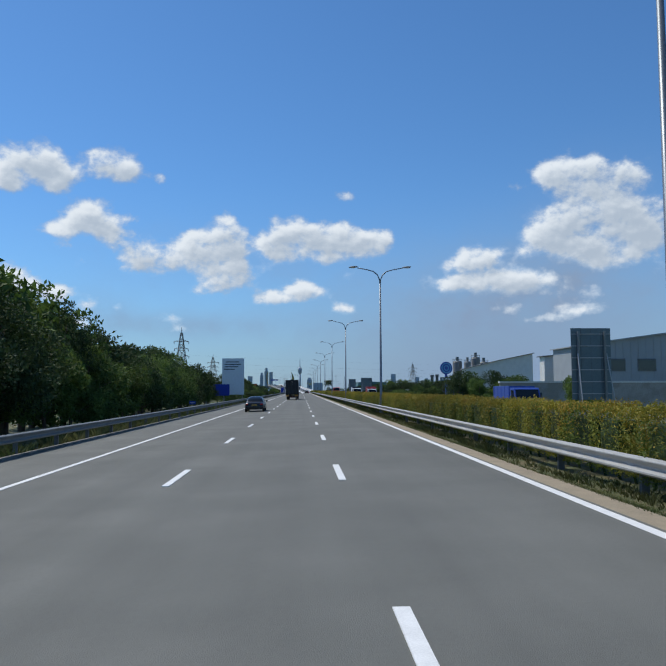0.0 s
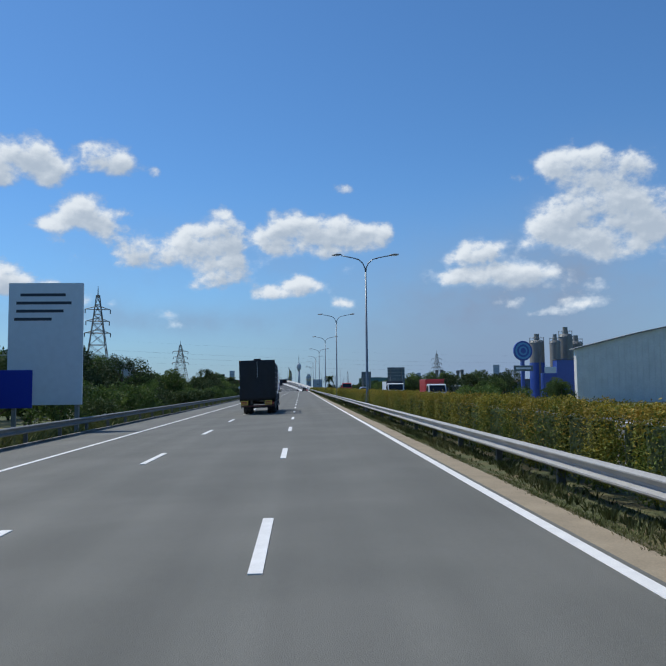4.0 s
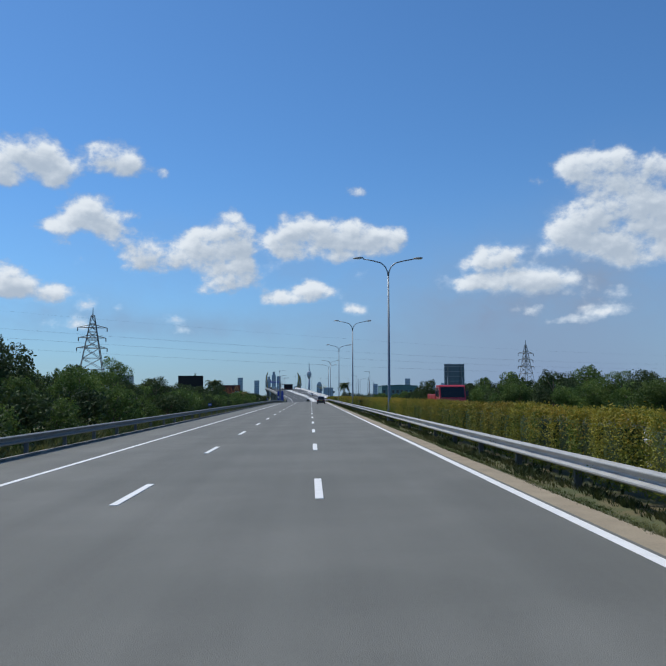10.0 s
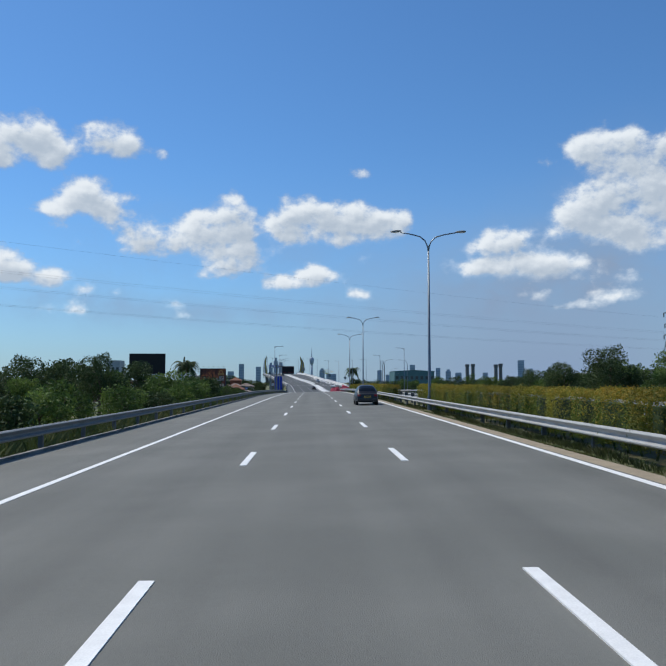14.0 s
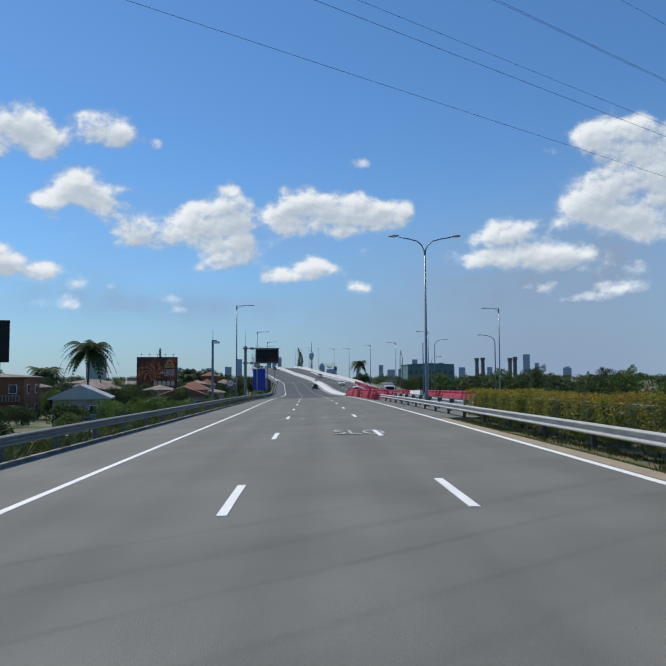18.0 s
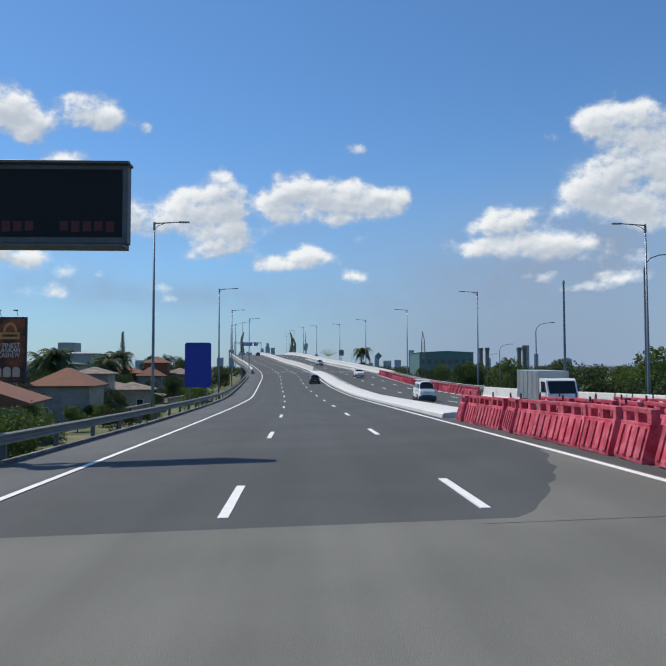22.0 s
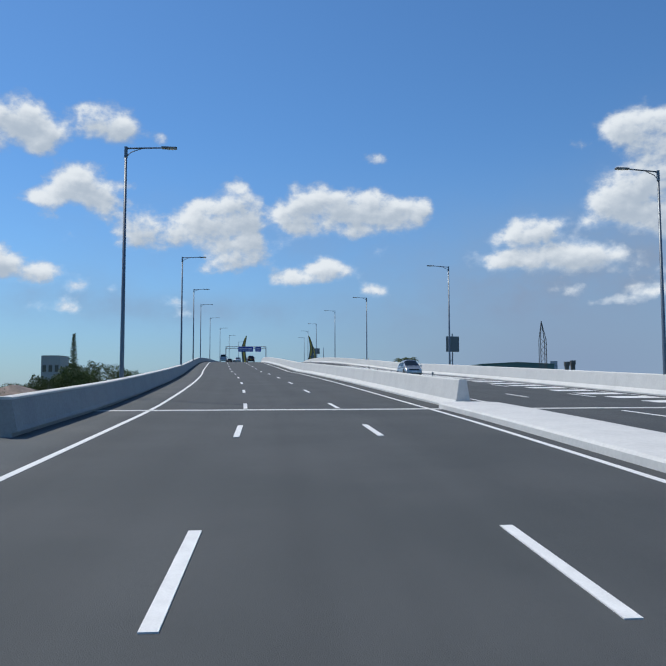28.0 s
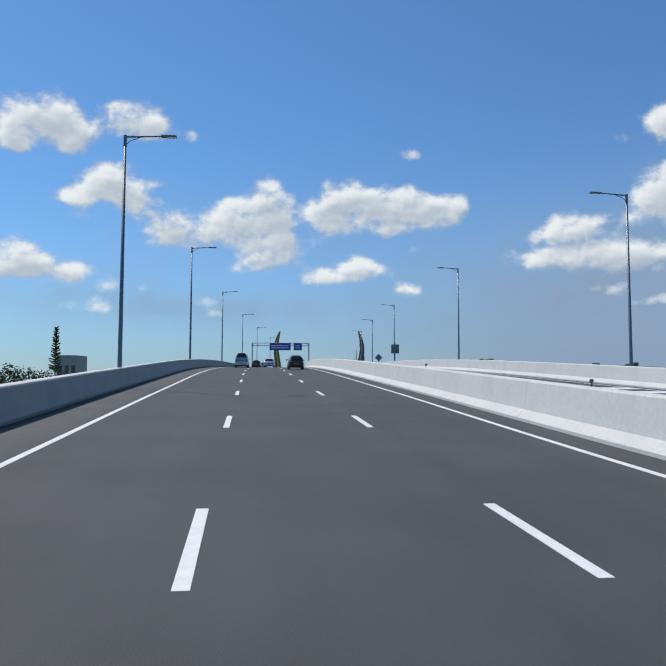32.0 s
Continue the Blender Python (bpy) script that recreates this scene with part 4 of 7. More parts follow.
SIDE_Y = [504.7, 551.7, 594, 637.3, 671, 711, 750.5, 787.5, 831, 873.5, 911, 951]
model = side_lamp(12.2, "slender grey single-arm street lamp beside the ramp", "ramp lamps")
for y in SIDE_Y:
    p = at(y, float(np.interp(y, (504.7, 551.7, 594, 637.3, 671, 695), (-10.65, -10.9, -10.0, -11.0, -7.65, -7.42))))
    copy_thing(model, pose(p.x, p.y, p.z + float(np.interp(y, (505, 600, 640, 671), (0.9, 1.1, 0.6, 0))), 0, 0, yaw_at(y)))
for y, u in ((550.4, 24.0), (593.9, 24.0), (638, 22.7), (671.3, 20.45), (710.5, 21.35), (757.5, 22.2), (797, 22.6), (847, 22.9), (881.5, 22.1), (918, 21.5)):
    p = at(y, u)
    copy_thing(model, pose(p.x, p.y, p.z + (0.9 if y < 645 else -0.05 if y < 680 else -0.35), 0, 0, yaw_at(y) + 180))
model.matrix_world = pose(25.8, 505.4, -0.9, 0, 0, 180)


def curved_lamp(x, y, top, turn):
    """A lamp whose pole bends over into its arm, standing on the lower side road."""
    t = thing("street_lamp", "grey street lamp with a curved arm on the lower side road", "street lamp", "side road lamps")
    z0 = ground_height(x, y)
    H = top - z0
    part("pole", tube([(0, 0, -0.3), (0, 0, H * 0.6), (0, 0, H - 1.3), (0.12, 0, H - 0.75), (0.5, 0, H - 0.35), (1.2, 0, H - 0.1), (2.2, 0, H)],
                      [0.12, 0.09, 0.07, 0.06, 0.05, 0.045, 0.04], 10), POLE, t, smooth=True)
    head = part("lamp_head", box(2.1, 2.75, -0.11, 0.11, H - 0.03, H + 0.07, 0.03), STEEL_DULL, t)
    part("glass", box(2.3, 2.7, -0.08, 0.08, H - 0.05, H - 0.025), LAMP_GLASS, head, "flat lamp glass")
    part("base", tube([(0, 0, -0.2), (0, 0, 0.7)], [0.17, 0.15], 10), POLE, t)
    t.matrix_world = pose(x, y, z0, 0, 0, turn)


for x, y, top, turn in ((28.3, 517.5, 8.3, 180), (25.3, 555.7, 9.6, 0), (33, 606, 7.4, -8), (39, 648, 5.6, -10), (47, 690, 4.4, -10)):
    curved_lamp(x, y, top, turn)

# camera pole on the shoulder side, and a bare post beyond the median
t = thing("camera_pole", "grey steel pole with a traffic camera at its top", "camera pole")
part("pole", tube([(0, 0, -2.5), (0, 0, 6.6)], [0.14, 0.11], 10), POLE, t)
part("rod", tube([(0, 0, 6.5), (0, 0, 7.6)], [0.03, 0.012], 6), POLE, t)
cam_box = part("camera_housing", box(0.05, 0.6, -0.12, 0.12, 6.25, 6.5, 0.04), SIGN_WHITE, t, "pale weatherproof camera housing")
part("lens", tube([(0.6, 0, 6.37), (0.68, 0, 6.36)], 0.08, 10), INK, cam_box)
part("bracket", box(-0.1, 0.4, -0.04, 0.04, 6.5, 6.6), POLE, t)
p = at(477.5, -10.35)
t.matrix_world = pose(p.x, p.y, p.z - 0.05)
t = thing("steel_post", "tall bare dark steel post beyond the red barriers", "post")
part("post", tube([(0, 0, -7), (0, 0, 8.5)], [0.16, 0.1], 10), POLE, t)
part("cap", tube([(0, 0, 8.4), (0, 0, 8.75)], [0.16, 0.05], 10), POLE, t)
t.matrix_world = pose(25.7, 574.3, 1.1)


# ---- signs ----
def sign_back(x, y, top, width, height, turn=0, legs_out=0.7):
    """The grey back of a large direction sign on two raking steel legs."""
    t = thing("road_sign", "grey ribbed back of a large direction sign on two raked legs", "road sign", "signs facing oncoming traffic")
    z0 = ground_height(x, y)
    H = top - z0
    panel = part("panel", box(-width / 2, width / 2, -0.05, 0.0, H - height, H, 0.02), SIGN_GREY, t)
    n = 6
    for i in range(n):
        z = H - height + (i + 0.5) * height / n
        part("rail", box(-width / 2 + 0.05, width / 2 - 0.05, -0.10, -0.052, z - 0.035, z + 0.035), STEEL, panel)
    for i in range(1, 4):
        xx = -width / 2 + i * width / 4
        part("seam", box(xx - 0.012, xx + 0.012, -0.065, -0.051, H - height + 0.03, H - 0.03), POST, panel)
    for s in (-1, 1):
        xx = s * width * 0.33
        part("leg", box(xx - 0.09, xx + 0.09, -0.30, -0.125, -0.6, H - 0.3, 0.02), STEEL_DULL, t)
        part("stay", tube([(xx + s * 0.1, -0.3, H * 0.72), (xx + s * 0.3, -1.9, -0.4)], 0.05, 8), STEEL, t, "bright raking stay")
    t.matrix_world = pose(x, y, z0, 0, 0, turn)


sign_back(25.3, 59, 7.0, 3.4, 6.0)
sign_back(23.35, 244.5, 5.95, 3.8, 4.4)
sign_back(24.3, 326.3, 6.7, 3.2, 4.6)

# white panel with a blue foot on the shoulder side
t = thing("roadside_panel", "tall pale roadside panel over a blue lower board", "road sign")
part("board", box(-1.9, 1.9, -0.06, 0.06, 2.2, 8.5, 0.02), SIGN_WHITE, t)
low = part("lower_board", box(-5.2, -0.6, -0.12, -0.07, 2.05, 4.0, 0.02), SIGN_BLUE, t, "blue lower board")
for i, (w0, w1) in enumerate(((-1.3, 1.0), (-1.5, 1.3), (-1.5, 0.9), (-1.6, 0.3))):
    part("text_bar", box(w0, w1, -0.075, -0.062, 7.8 - i * 0.42, 7.95 - i * 0.42), INK, t)
for s in (-4.6, -1.6, 1.6):
    part("leg", box(s - 0.1, s + 0.1, 0.07 if s > -2 else -0.065, 0.25, -1.2, 8.2 if s > -2 else 3.8), STEEL_DULL, t)
t.matrix_world = pose(-10.85, 125, -1.1)

# round sign facing away, near the shoulder barrier
t = thing("round_sign", "small round traffic sign on a post beside the crash barrier", "road sign")
part("post", tube([(0, 0, -0.6), (0, 0, 2.6)], 0.035, 8), STEEL_DULL, t)
part("disc", tube([(0, -0.02, 2.3), (0, 0.0, 2.3)], 0.27, 24), SIGN_WHITE, t)
t.matrix_world = on_road(221.4, -9.0, -0.2)
# small blue markers behind the shoulder barrier
for y, u, wide, z in ((73, -10.0, 0.62, 0.75), (297.7, -10.0, 0.38, 0.85), (406.8, -9.9, 0.38, 1.0)):
    t = thing("marker_sign", "small blue roadside marker on a thin post", "road sign", "blue markers")
    part("panel", box(-wide / 2, wide / 2, -0.015, 0.015, z, z + 0.32, 0.006), BLUE_PAINT, t)
    part("post", tube([(0, 0.04, -1.4), (0, 0.04, z + 0.3)], 0.025, 6), STEEL_DULL, t)
    part("text_bar", box(-wide * 0.35, wide * 0.35, -0.02, -0.016, z + 0.12, z + 0.2), SIGN_WHITE, t)
    t.matrix_world = on_road(y, u)

# blue direction panel
t = thing("direction_sign", "tall plain deep-blue direction sign on steel legs", "road sign")
b = prism([(-1.55 + 0.2, -1.6), (1.55 - 0.2, -1.6), (1.55, -1.4), (1.55, 3.5), (1.35, 3.7), (-1.35, 3.7), (-1.55, 3.5), (-1.55, -1.4)], -0.05, 0.0, "y")
part("panel", b, SIGN_BLUE, t)
for s in (-1.0, 1.0):
    part("leg", box(s - 0.09, s + 0.09, 0.0, 0.18, -5.0, 3.4, 0.01), STEEL_DULL, t)
for z in (-1.0, 0.3, 1.7, 3.1):
    part("rail", box(-1.5, 1.5, 0.0, 0.06, z - 0.05, z + 0.05), STEEL_DULL, t)
t.matrix_world = pose(-13.95, 586.6, 0.1, 0, 0, 3)

# message board on a cantilever
t = thing("message_board", "dark electronic message board on a grey cantilever column", "message sign")
part("column", tube([(0, 0, -2.5), (0, 0, 6.9)], [0.24, 0.22], 16), STEEL_DULL, t)
for z in (4.2, 6.55):
    part("flange", tube([(0, 0, z - 0.12), (0, 0, z + 0.12)], 0.45, 16), STEEL_DULL, t)
    part("arm", tube([(0.2, 0, z), (5.3, 0, z - 0.02)], 0.09, 10), STEEL_DULL, t)
    part("coupling", tube([(0.75, 0, z), (1.3, 0, z)], [0.2, 0.2], 12), STEEL_DULL, t)
cab = part("cabinet", box(1.65, 5.35, -0.32, 0.05, 4.25, 6.42, 0.03), POST, t)
part("screen", box(1.8, 5.2, -0.34, -0.318, 4.42, 6.28), DISPLAY, cab, "unlit black display")
TXT = mat("dim_red_diodes", (0.09, 0.006, 0.008), 0.5, var=0.3, scale=6)
for i in range(10):
    if i != 3 and i != 4:
        part("text_bar", box(1.98 + i * 0.31, 2.2 + i * 0.31, -0.346, -0.341, 4.55 + 0.02 * (i % 3), 4.85), TXT, cab)
part("hood", box(1.6, 5.4, -0.5, 0.05, 6.42, 6.48), POST, cab)
part("walkway", box(1.65, 5.35, -0.75, -0.3, 4.1, 4.16), POST, t)
for z in (4.65, 5.05, 5.45):
    part("ladder_rung", tube([(0.95, -0.2, z), (1.65, -0.2, z)], 0.018, 6), STEEL_DULL, t)
for xx in (0.95, 1.6):
    part("ladder_rail", tube([(xx, -0.2, 4.3), (xx, -0.2, 5.6)], 0.018, 6), STEEL_DULL, t)
part("rod", tube([(0, 0, 6.8), (0, 0, 9.4)], [0.03, 0.012], 6), STEEL_DULL, t)
t.matrix_world = pose(-11.3, 521, -0.12)

# sign on a pole beside the ramp, twice, and a diamond
for y, u, h in ((711.2, 21.95, 4.0), (848.8, 23.3, 4.4)):
    t = thing("road_sign", "small grey sign back on a braced post behind the parapet", "road sign", "parapet signs")
    part("panel", box(-0.75, 0.75, -0.03, 0.03, h - 1.7, h, 0.02), SIGN_GREY, t)
    part("post", tube([(0, 0.08, -1.4), (0, 0.08, h + 0.3)], 0.07, 8), POLE, t)
    part("brace", tube([(0, 0.08, 1.6), (-0.7, 0.08, 0.4)], 0.04, 6), POLE, t)
    t.matrix_world = on_road(y, u, 0.2)
t = thing("warning_sign", "dark diamond-shaped sign back on a post", "road sign")
part("panel", prism([(0, 1.9), (0.9, 2.8), (0, 3.7), (-0.9, 2.8)], -0.03, 0.03, "y"), SIGN_GREY, t)
part("post", tube([(0, 0.07, -1), (0, 0.07, 3.2)], 0.06, 8), POLE, t)
t.matrix_world = on_road(884, 23.8, 0.3)
copy_thing(t, pose(16.7, 677, 0.9))

# ---- advertising boards ----
t = thing("billboard", "large dark blank billboard above a brown building", "billboard")
part("board", box(0, 10.0, -0.15, 0.15, 3.9, 9.6, 0.03), DISPLAY, t)
for xx in (1.5, 5, 8.5):
    part("leg", box(xx - 0.18, xx + 0.18, 0.2, 0.55, -6, 9.4), STEEL_DULL, t)
part("cross_rail", box(0.2, 9.8, 0.2, 0.4, 6.6, 6.9), STEEL_DULL, t)
t.matrix_world = pose(-51.4, 503, 0)
t = thing("billboard", "big brown and orange printed billboard with a row of lamps above", "billboard")
part("board", box(0, 10.3, -0.15, 0.15, -1.0, 6.9, 0.03), INK, t)
face = part("poster", box(0.2, 10.1, -0.175, -0.155, -0.8, 6.7), POSTER, t, "brown and orange printed sheet")
PALE = mat("poster_pale_print", (0.55, 0.40, 0.30), 0.5, var=0.2, scale=3)
FLAME = mat("poster_orange_print", (0.58, 0.17, 0.035), 0.5, var=0.5, scale=2.2, tint=(0.30, 0.05, 0.02))
for i in range(26):
    a = i * 2.4
    r = 0.35 + 0.11 * i
    c = Vector((3.9 + math.cos(a) * r * 1.1, 0, 3.0 + math.sin(a) * r * 0.75))
    d = Vector((math.cos(a + 0.5), 0, math.sin(a + 0.5)))
    n = Vector((-d.z, 0, d.x))
    s = 0.5 + 0.02 * i
    o = [c - d * s, c + n * s * 0.32, c + d * s, c - n * s * 0.32]
    part("print_shape", prism([(v.x, v.z) for v in o], -0.186 - 0.0006 * i, -0.177, "y"), FLAME, face)
WHITE_PRINT = mat("poster_white_print", (0.62, 0.60, 0.56), 0.5, var=0.1, scale=3)
GOLD_PRINT = mat("poster_gold_print", (0.55, 0.24, 0.06), 0.5, var=0.15, scale=3)


def lettering(words, material, thick=0.004):
    """The words as a flat mesh one unit high, and its width."""
    cv = bpy.data.curves.new("lettering", "FONT")
    cv.body = words
    cv.size = 1.0
    cv.extrude = thick
    tmp_ob = new("lettering_curve", cv)
    grab = bpy.context.evaluated_depsgraph_get()
    out = bpy.data.meshes.new_from_object(tmp_ob.evaluated_get(grab))
    bpy.data.objects.remove(tmp_ob)
    out.materials.clear()
    out.materials.append(material)
    xs = [v.co.x for v in out.vertices]
    return out, max(xs)


for words, x1, z, wide, tall_ in (("FINEST", 9.55, 3.2, 2.1, 0.58), ("SRI LANKAN", 9.55, 2.62, 3.6, 0.58), ("CASHEW", 9.55, 2.0, 2.6, 0.58)):
    me, w = lettering(words, WHITE_PRINT)
    ob = part("lettering", me, None, face, "white capital letters")
    ob.matrix_basis = pose(x1 - wide, -0.181 - 0.02, z, 90, 0, 0) @ Matrix.Diagonal((wide / w, tall_ / 0.72, 1, 1))
arch = [(8.35 + math.cos(k * math.pi / 10) * 0.85, 5.1 + math.sin(k * math.pi / 10) * 1.15) for k in range(11)]
arch += [(8.35 - math.cos(k * math.pi / 10) * 0.55, 5.1 + math.sin(k * math.pi / 10) * 0.8) for k in range(11)]
part("emblem", prism(arch, -0.2, -0.177, "y"), GOLD_PRINT, face)
part("emblem", box(7.15, 9.5, -0.2, -0.177, 4.2, 5.05, 0.01), GOLD_PRINT, face)
part("text_bar", box(7.4, 9.25, -0.207, -0.201, 4.5, 4.78), POSTER, face)
for i in range(5):
    xx = 4.3 + i * 1.1
    part("print_shape", prism([(xx, -0.35), (xx + 0.9, -0.35), (xx + 0.9, 0.6), (xx + 0.65, 0.85), (xx + 0.25, 0.85), (xx, 0.6)], -0.2, -0.177, "y"), PALE, face)
for xx in (1.5, 5.1, 8.8):
    part("leg", box(xx - 0.18, xx + 0.18, 0.2, 0.55, -5, 6.6), STEEL_DULL, t)
for i in range(5):
    xx = 1.2 + i * 2.0
    part("lamp_arm", tube([(xx, 0, 6.9), (xx + 0.2, -0.9, 7.5), (xx + 0.3, -1.5, 7.6)], 0.03, 6), STEEL_DULL, t)
    part("lamp_shade", box(xx + 0.1, xx + 0.55, -1.75, -1.35, 7.5, 7.66, 0.04), STEEL_DULL, t)
t.matrix_world = pose(-45.2, 588.9, 0.1)


# ---- pylons and cables ----
def pylon(x, y, top, base=3.0, reach=1.0):
    t = thing("pylon", "grey steel lattice power pylon with three pairs of arms", "pylon", "power pylons")
    z0 = ground_height(x, y)
    H = top - z0

    def half(z):
        q = z / H
        return base / 2 * (1 - q) ** 1.1 + 0.10

    body = bmesh.new()
    levels = [H * q for q in (0, 0.14, 0.27, 0.39, 0.5, 0.6, 0.68, 0.76, 0.84, 0.92)]
    for i, (a, b) in enumerate(zip(levels, levels[1:])):
        ha, hb = half(a), half(b)
        for s1, s2, s3, s4 in ((1, 1, 1, -1), (1, -1, -1, -1), (-1, -1, -1, 1), (-1, 1, 1, 1)):
            tube([(s1 * ha, s2 * ha, a), (s1 * hb, s2 * hb, b)], 0.085, 4, body)
            tube([(s1 * ha, s2 * ha, a), (s3 * hb, s4 * hb, b)], 0.05, 4, body)
            tube([(s3 * ha, s4 * ha, a), (s1 * hb, s2 * hb, b)], 0.05, 4, body)
            tube([(s1 * hb, s2 * hb, b), (s3 * hb, s4 * hb, b)], 0.05, 4, body)
    tube([(0, 0, H * 0.9), (0, 0, H)], [0.15, 0.05], 5, body)
    part("lattice", body, STEEL_DULL, t)
    for q, L in ((0.60, 3.0 * reach), (0.70, 2.7 * reach), (0.80, 2.9 * reach)):
        for s in (-1, 1):
            arm = bmesh.new()
            for yy in (-half(q * H), half(q * H)):
                tube([(0, yy, q * H), (s * L, 0, q * H + 0.05)], 0.06, 4, arm)
                tube([(0, yy, q * H + 0.7), (s * L, 0, q * H + 0.05)], 0.045, 4, arm)
            tip = part("arm", arm, STEEL_DULL, t)
            part("insulator", tube([(s * L, 0, q * H), (s * L, 0, q * H - 0.75)], 0.10, 8), POST, tip)
    t.matrix_world = pose(x, y, z0, 0, 0, 20)
    return t


pylon(-36.8, 227, 21.8, 6.0, 0.8)
pylon(-43.5, 363, 20.0, 7.4)
pylon(-92, 361, 21.0, 4.2)
pylon(69.6, 437.5, 19.1, 5.5)
pylon(232, 584, 21.0, 4.2)
for k, (o, h0, h1) in enumerate(((-3.0, 12.6, 12.0), (3.0, 12.6, 12.0), (-2.7, 14.9, 14.2), (2.7, 14.9, 14.2), (-2.9, 17.0, 16.2), (2.9, 17.0, 16.2), (0, 21.0, 21.0))):
    a, b = Vector((-92 + o * 0.6, 361 + o, h0 + 0.8)), Vector((232 + o * 0.6, 584 + o, h0 + 0.8))
    pts = [a.lerp(b, i / 60) - Vector((0, 0, 3.1 * 4 * (i / 60) * (1 - i / 60))) for i in range(61)]
    c = part("power_cable", tube(pts, 0.007, 4), INK)
    tagged(c, "thin dark power cable sagging across the road", "cable", "power cables")


# ---- red water barriers ----
def red_barrier():
    t = thing("water_barrier", "faded red ribbed plastic road barrier", "plastic barrier", "red plastic barriers")
    o = [(-0.30, 0.0), (0.30, 0.0), (0.30, 0.10), (0.13, 0.72), (0.13, 0.78), (-0.13, 0.78), (-0.13, 0.72), (-0.30, 0.10)]
    part("body", prism(o, -0.72, 0.72, "y", 0.02), RED_PLASTIC, t)
    for i in range(4):
        yy = -0.54 + i * 0.36
        for s in (-1, 1):
            b = prism([(s * 0.30, 0.12), (s * 0.335, 0.12), (s * 0.17, 0.70), (s * 0.125, 0.70)], yy - 0.085, yy + 0.085, "y")
            part("rib", b, RED_PLASTIC, t)
    for yy in (-0.64, -0.02, 0.60):
        part("upright", box(-0.09, 0.09, yy - 0.07, yy + 0.09, 0.77, 1.0, 0.015), RED_PLASTIC, t)
    part("handrail", box(-0.10, 0.10, -0.72, 0.72, 0.98, 1.08, 0.02), RED_PLASTIC, t)
    part("joint_post", tube([(0, 0.755, 0.05), (0, 0.755, 1.12)], 0.035, 6), BUS_RED, t)
    part("reflector", tube([(0, 0.755, 1.1), (0, 0.755, 1.24)], [0.03, 0.028], 8), INK, t, "small dark reflector cap")
    t.matrix_world = pose(0, 0, -60)
    return t


rb = red_barrier()
rbr = random.Random(4)
n = 0


def red_row(y0, u0, y1, u1, step=1.7):
    global n
    a, b = at(y0, u0), at(y1, u1)
    k = int((b - a).length / step)
    for i in range(k):
        q = i / k
        m = on_road(y0 + (y1 - y0) * q, u0 + (u1 - u0) * q, 0, rbr.uniform(-9, 9) + math.degrees(math.atan2(-(u1 - u0), y1 - y0)))
        if n == 0:
            rb.matrix_world = m
        else:
            copy_thing(rb, m)
        n += 1


red_row(481, 6.4, 533, 6.2)
red_row(486, 8.1, 530, 8.8)
red_row(470, 15.3, 498, 14.2)
red_row(509, 14.0, 534, 13.4)
red_row(577, 18.8, 648, 18.8, 1.6)
cw = thing("concrete_barrier", "white painted concrete barrier lengths beyond the oncoming lanes", "concrete barrier", kind="structure")
for i in range(2):
    part("barrier_block", sweep([(u + 7.3, h * 0.9) for u, h in JERSEY_R], 499.2 + i * 4.6, 503.7 + i * 4.6, 2.0), CONCRETE, cw)
for i in range(9):
    y = 535 + i * 4.5
    part("barrier_block", sweep([(u + 12.6, h) for u, h in JERSEY_R], y + 0.02, y + 4.46, 2.0), CONCRETE, cw)
guard_rail(19.9, -1, 577, 640, "steel beam barrier behind the red plastic barriers", 4.0, sink=-0.42)
for i in range(34):
    y = 540 + i * 3.2
    b = part("kerb_stone", sweep([(18.2, 0.001), (18.2, 0.05), (18.55, 0.05), (18.55, 0.001)], y, y + 1.6, 2), LINE if i % 2 == 0 else CONCRETE, road_opp_new)
# hatched markings and an arrow on the oncoming lanes of the ramp
for i in range(26):
    y = 666 + i * 3.4
    a, c = at(y, 16.6, 0.007), at(y + 1.6, 19.0, 0.007)
    part("hatch", sweep([(16.7, 0.002), (16.7, 0.007), (19.0, 0.007), (19.0, 0.002)], y, y + 1.5, 2), LINE, road_opp_new)

# faded letters and rumble bars on the old road
BAR = mat("worn_road_paint", (0.50, 0.50, 0.48), 0.7, var=0.5, scale=6, fine=30, tint=(0.2, 0.2, 0.19))
bars = random.Random(12)
for y, us in ((443.4, (-2.0, -0.95, 0.15, 1.2, 2.2, 3.3, 4.4)), (451.6, (-1.9, -0.9, 0.0, 1.0)), (455.0, (-1.8, -0.8, 0.2, 2.9, 3.6)),
              (465.2, (-1.45, -1.0, 0.0, 1.0, 2.05, 3.2, 4.3)), (470.8, (-0.9, 0.8, 2.1, 3.1))):
    for u in us:
        for q in range(bars.choice((2, 3, 3))):
            o_, w_ = bars.uniform(-0.07, 0.07), bars.uniform(0.08, 0.21)
            part("rumble_bar", sweep([(u - w_ + o_, 0.001), (u - w_ + o_, 0.006), (u + w_ + o_, 0.006), (u + w_ + o_, 0.001)], y + q * 0.28, y + q * 0.28 + bars.uniform(0.05, 0.11), 1), BAR, road)
txt = bpy.data.curves.new("lettering", "FONT")
txt.body = "SLOW"
txt.size = 1.0
txt.align_x = "CENTER"
txt.extrude = 0.004
tmp = new("lettering_curve", txt)
dg = bpy.context.evaluated_depsgraph_get()
me = bpy.data.meshes.new_from_object(tmp.evaluated_get(dg))
bpy.data.objects.remove(tmp)
me.materials.clear()
me.materials.append(BAR)
for u in (1.75,):
    w = part("lettering", me, None, road, "worn white painted word")
    w.matrix_world = on_road(430.5, u, 0.006, level=False) @ Matrix.Diagonal((1.08, 3.0, 1, 1))
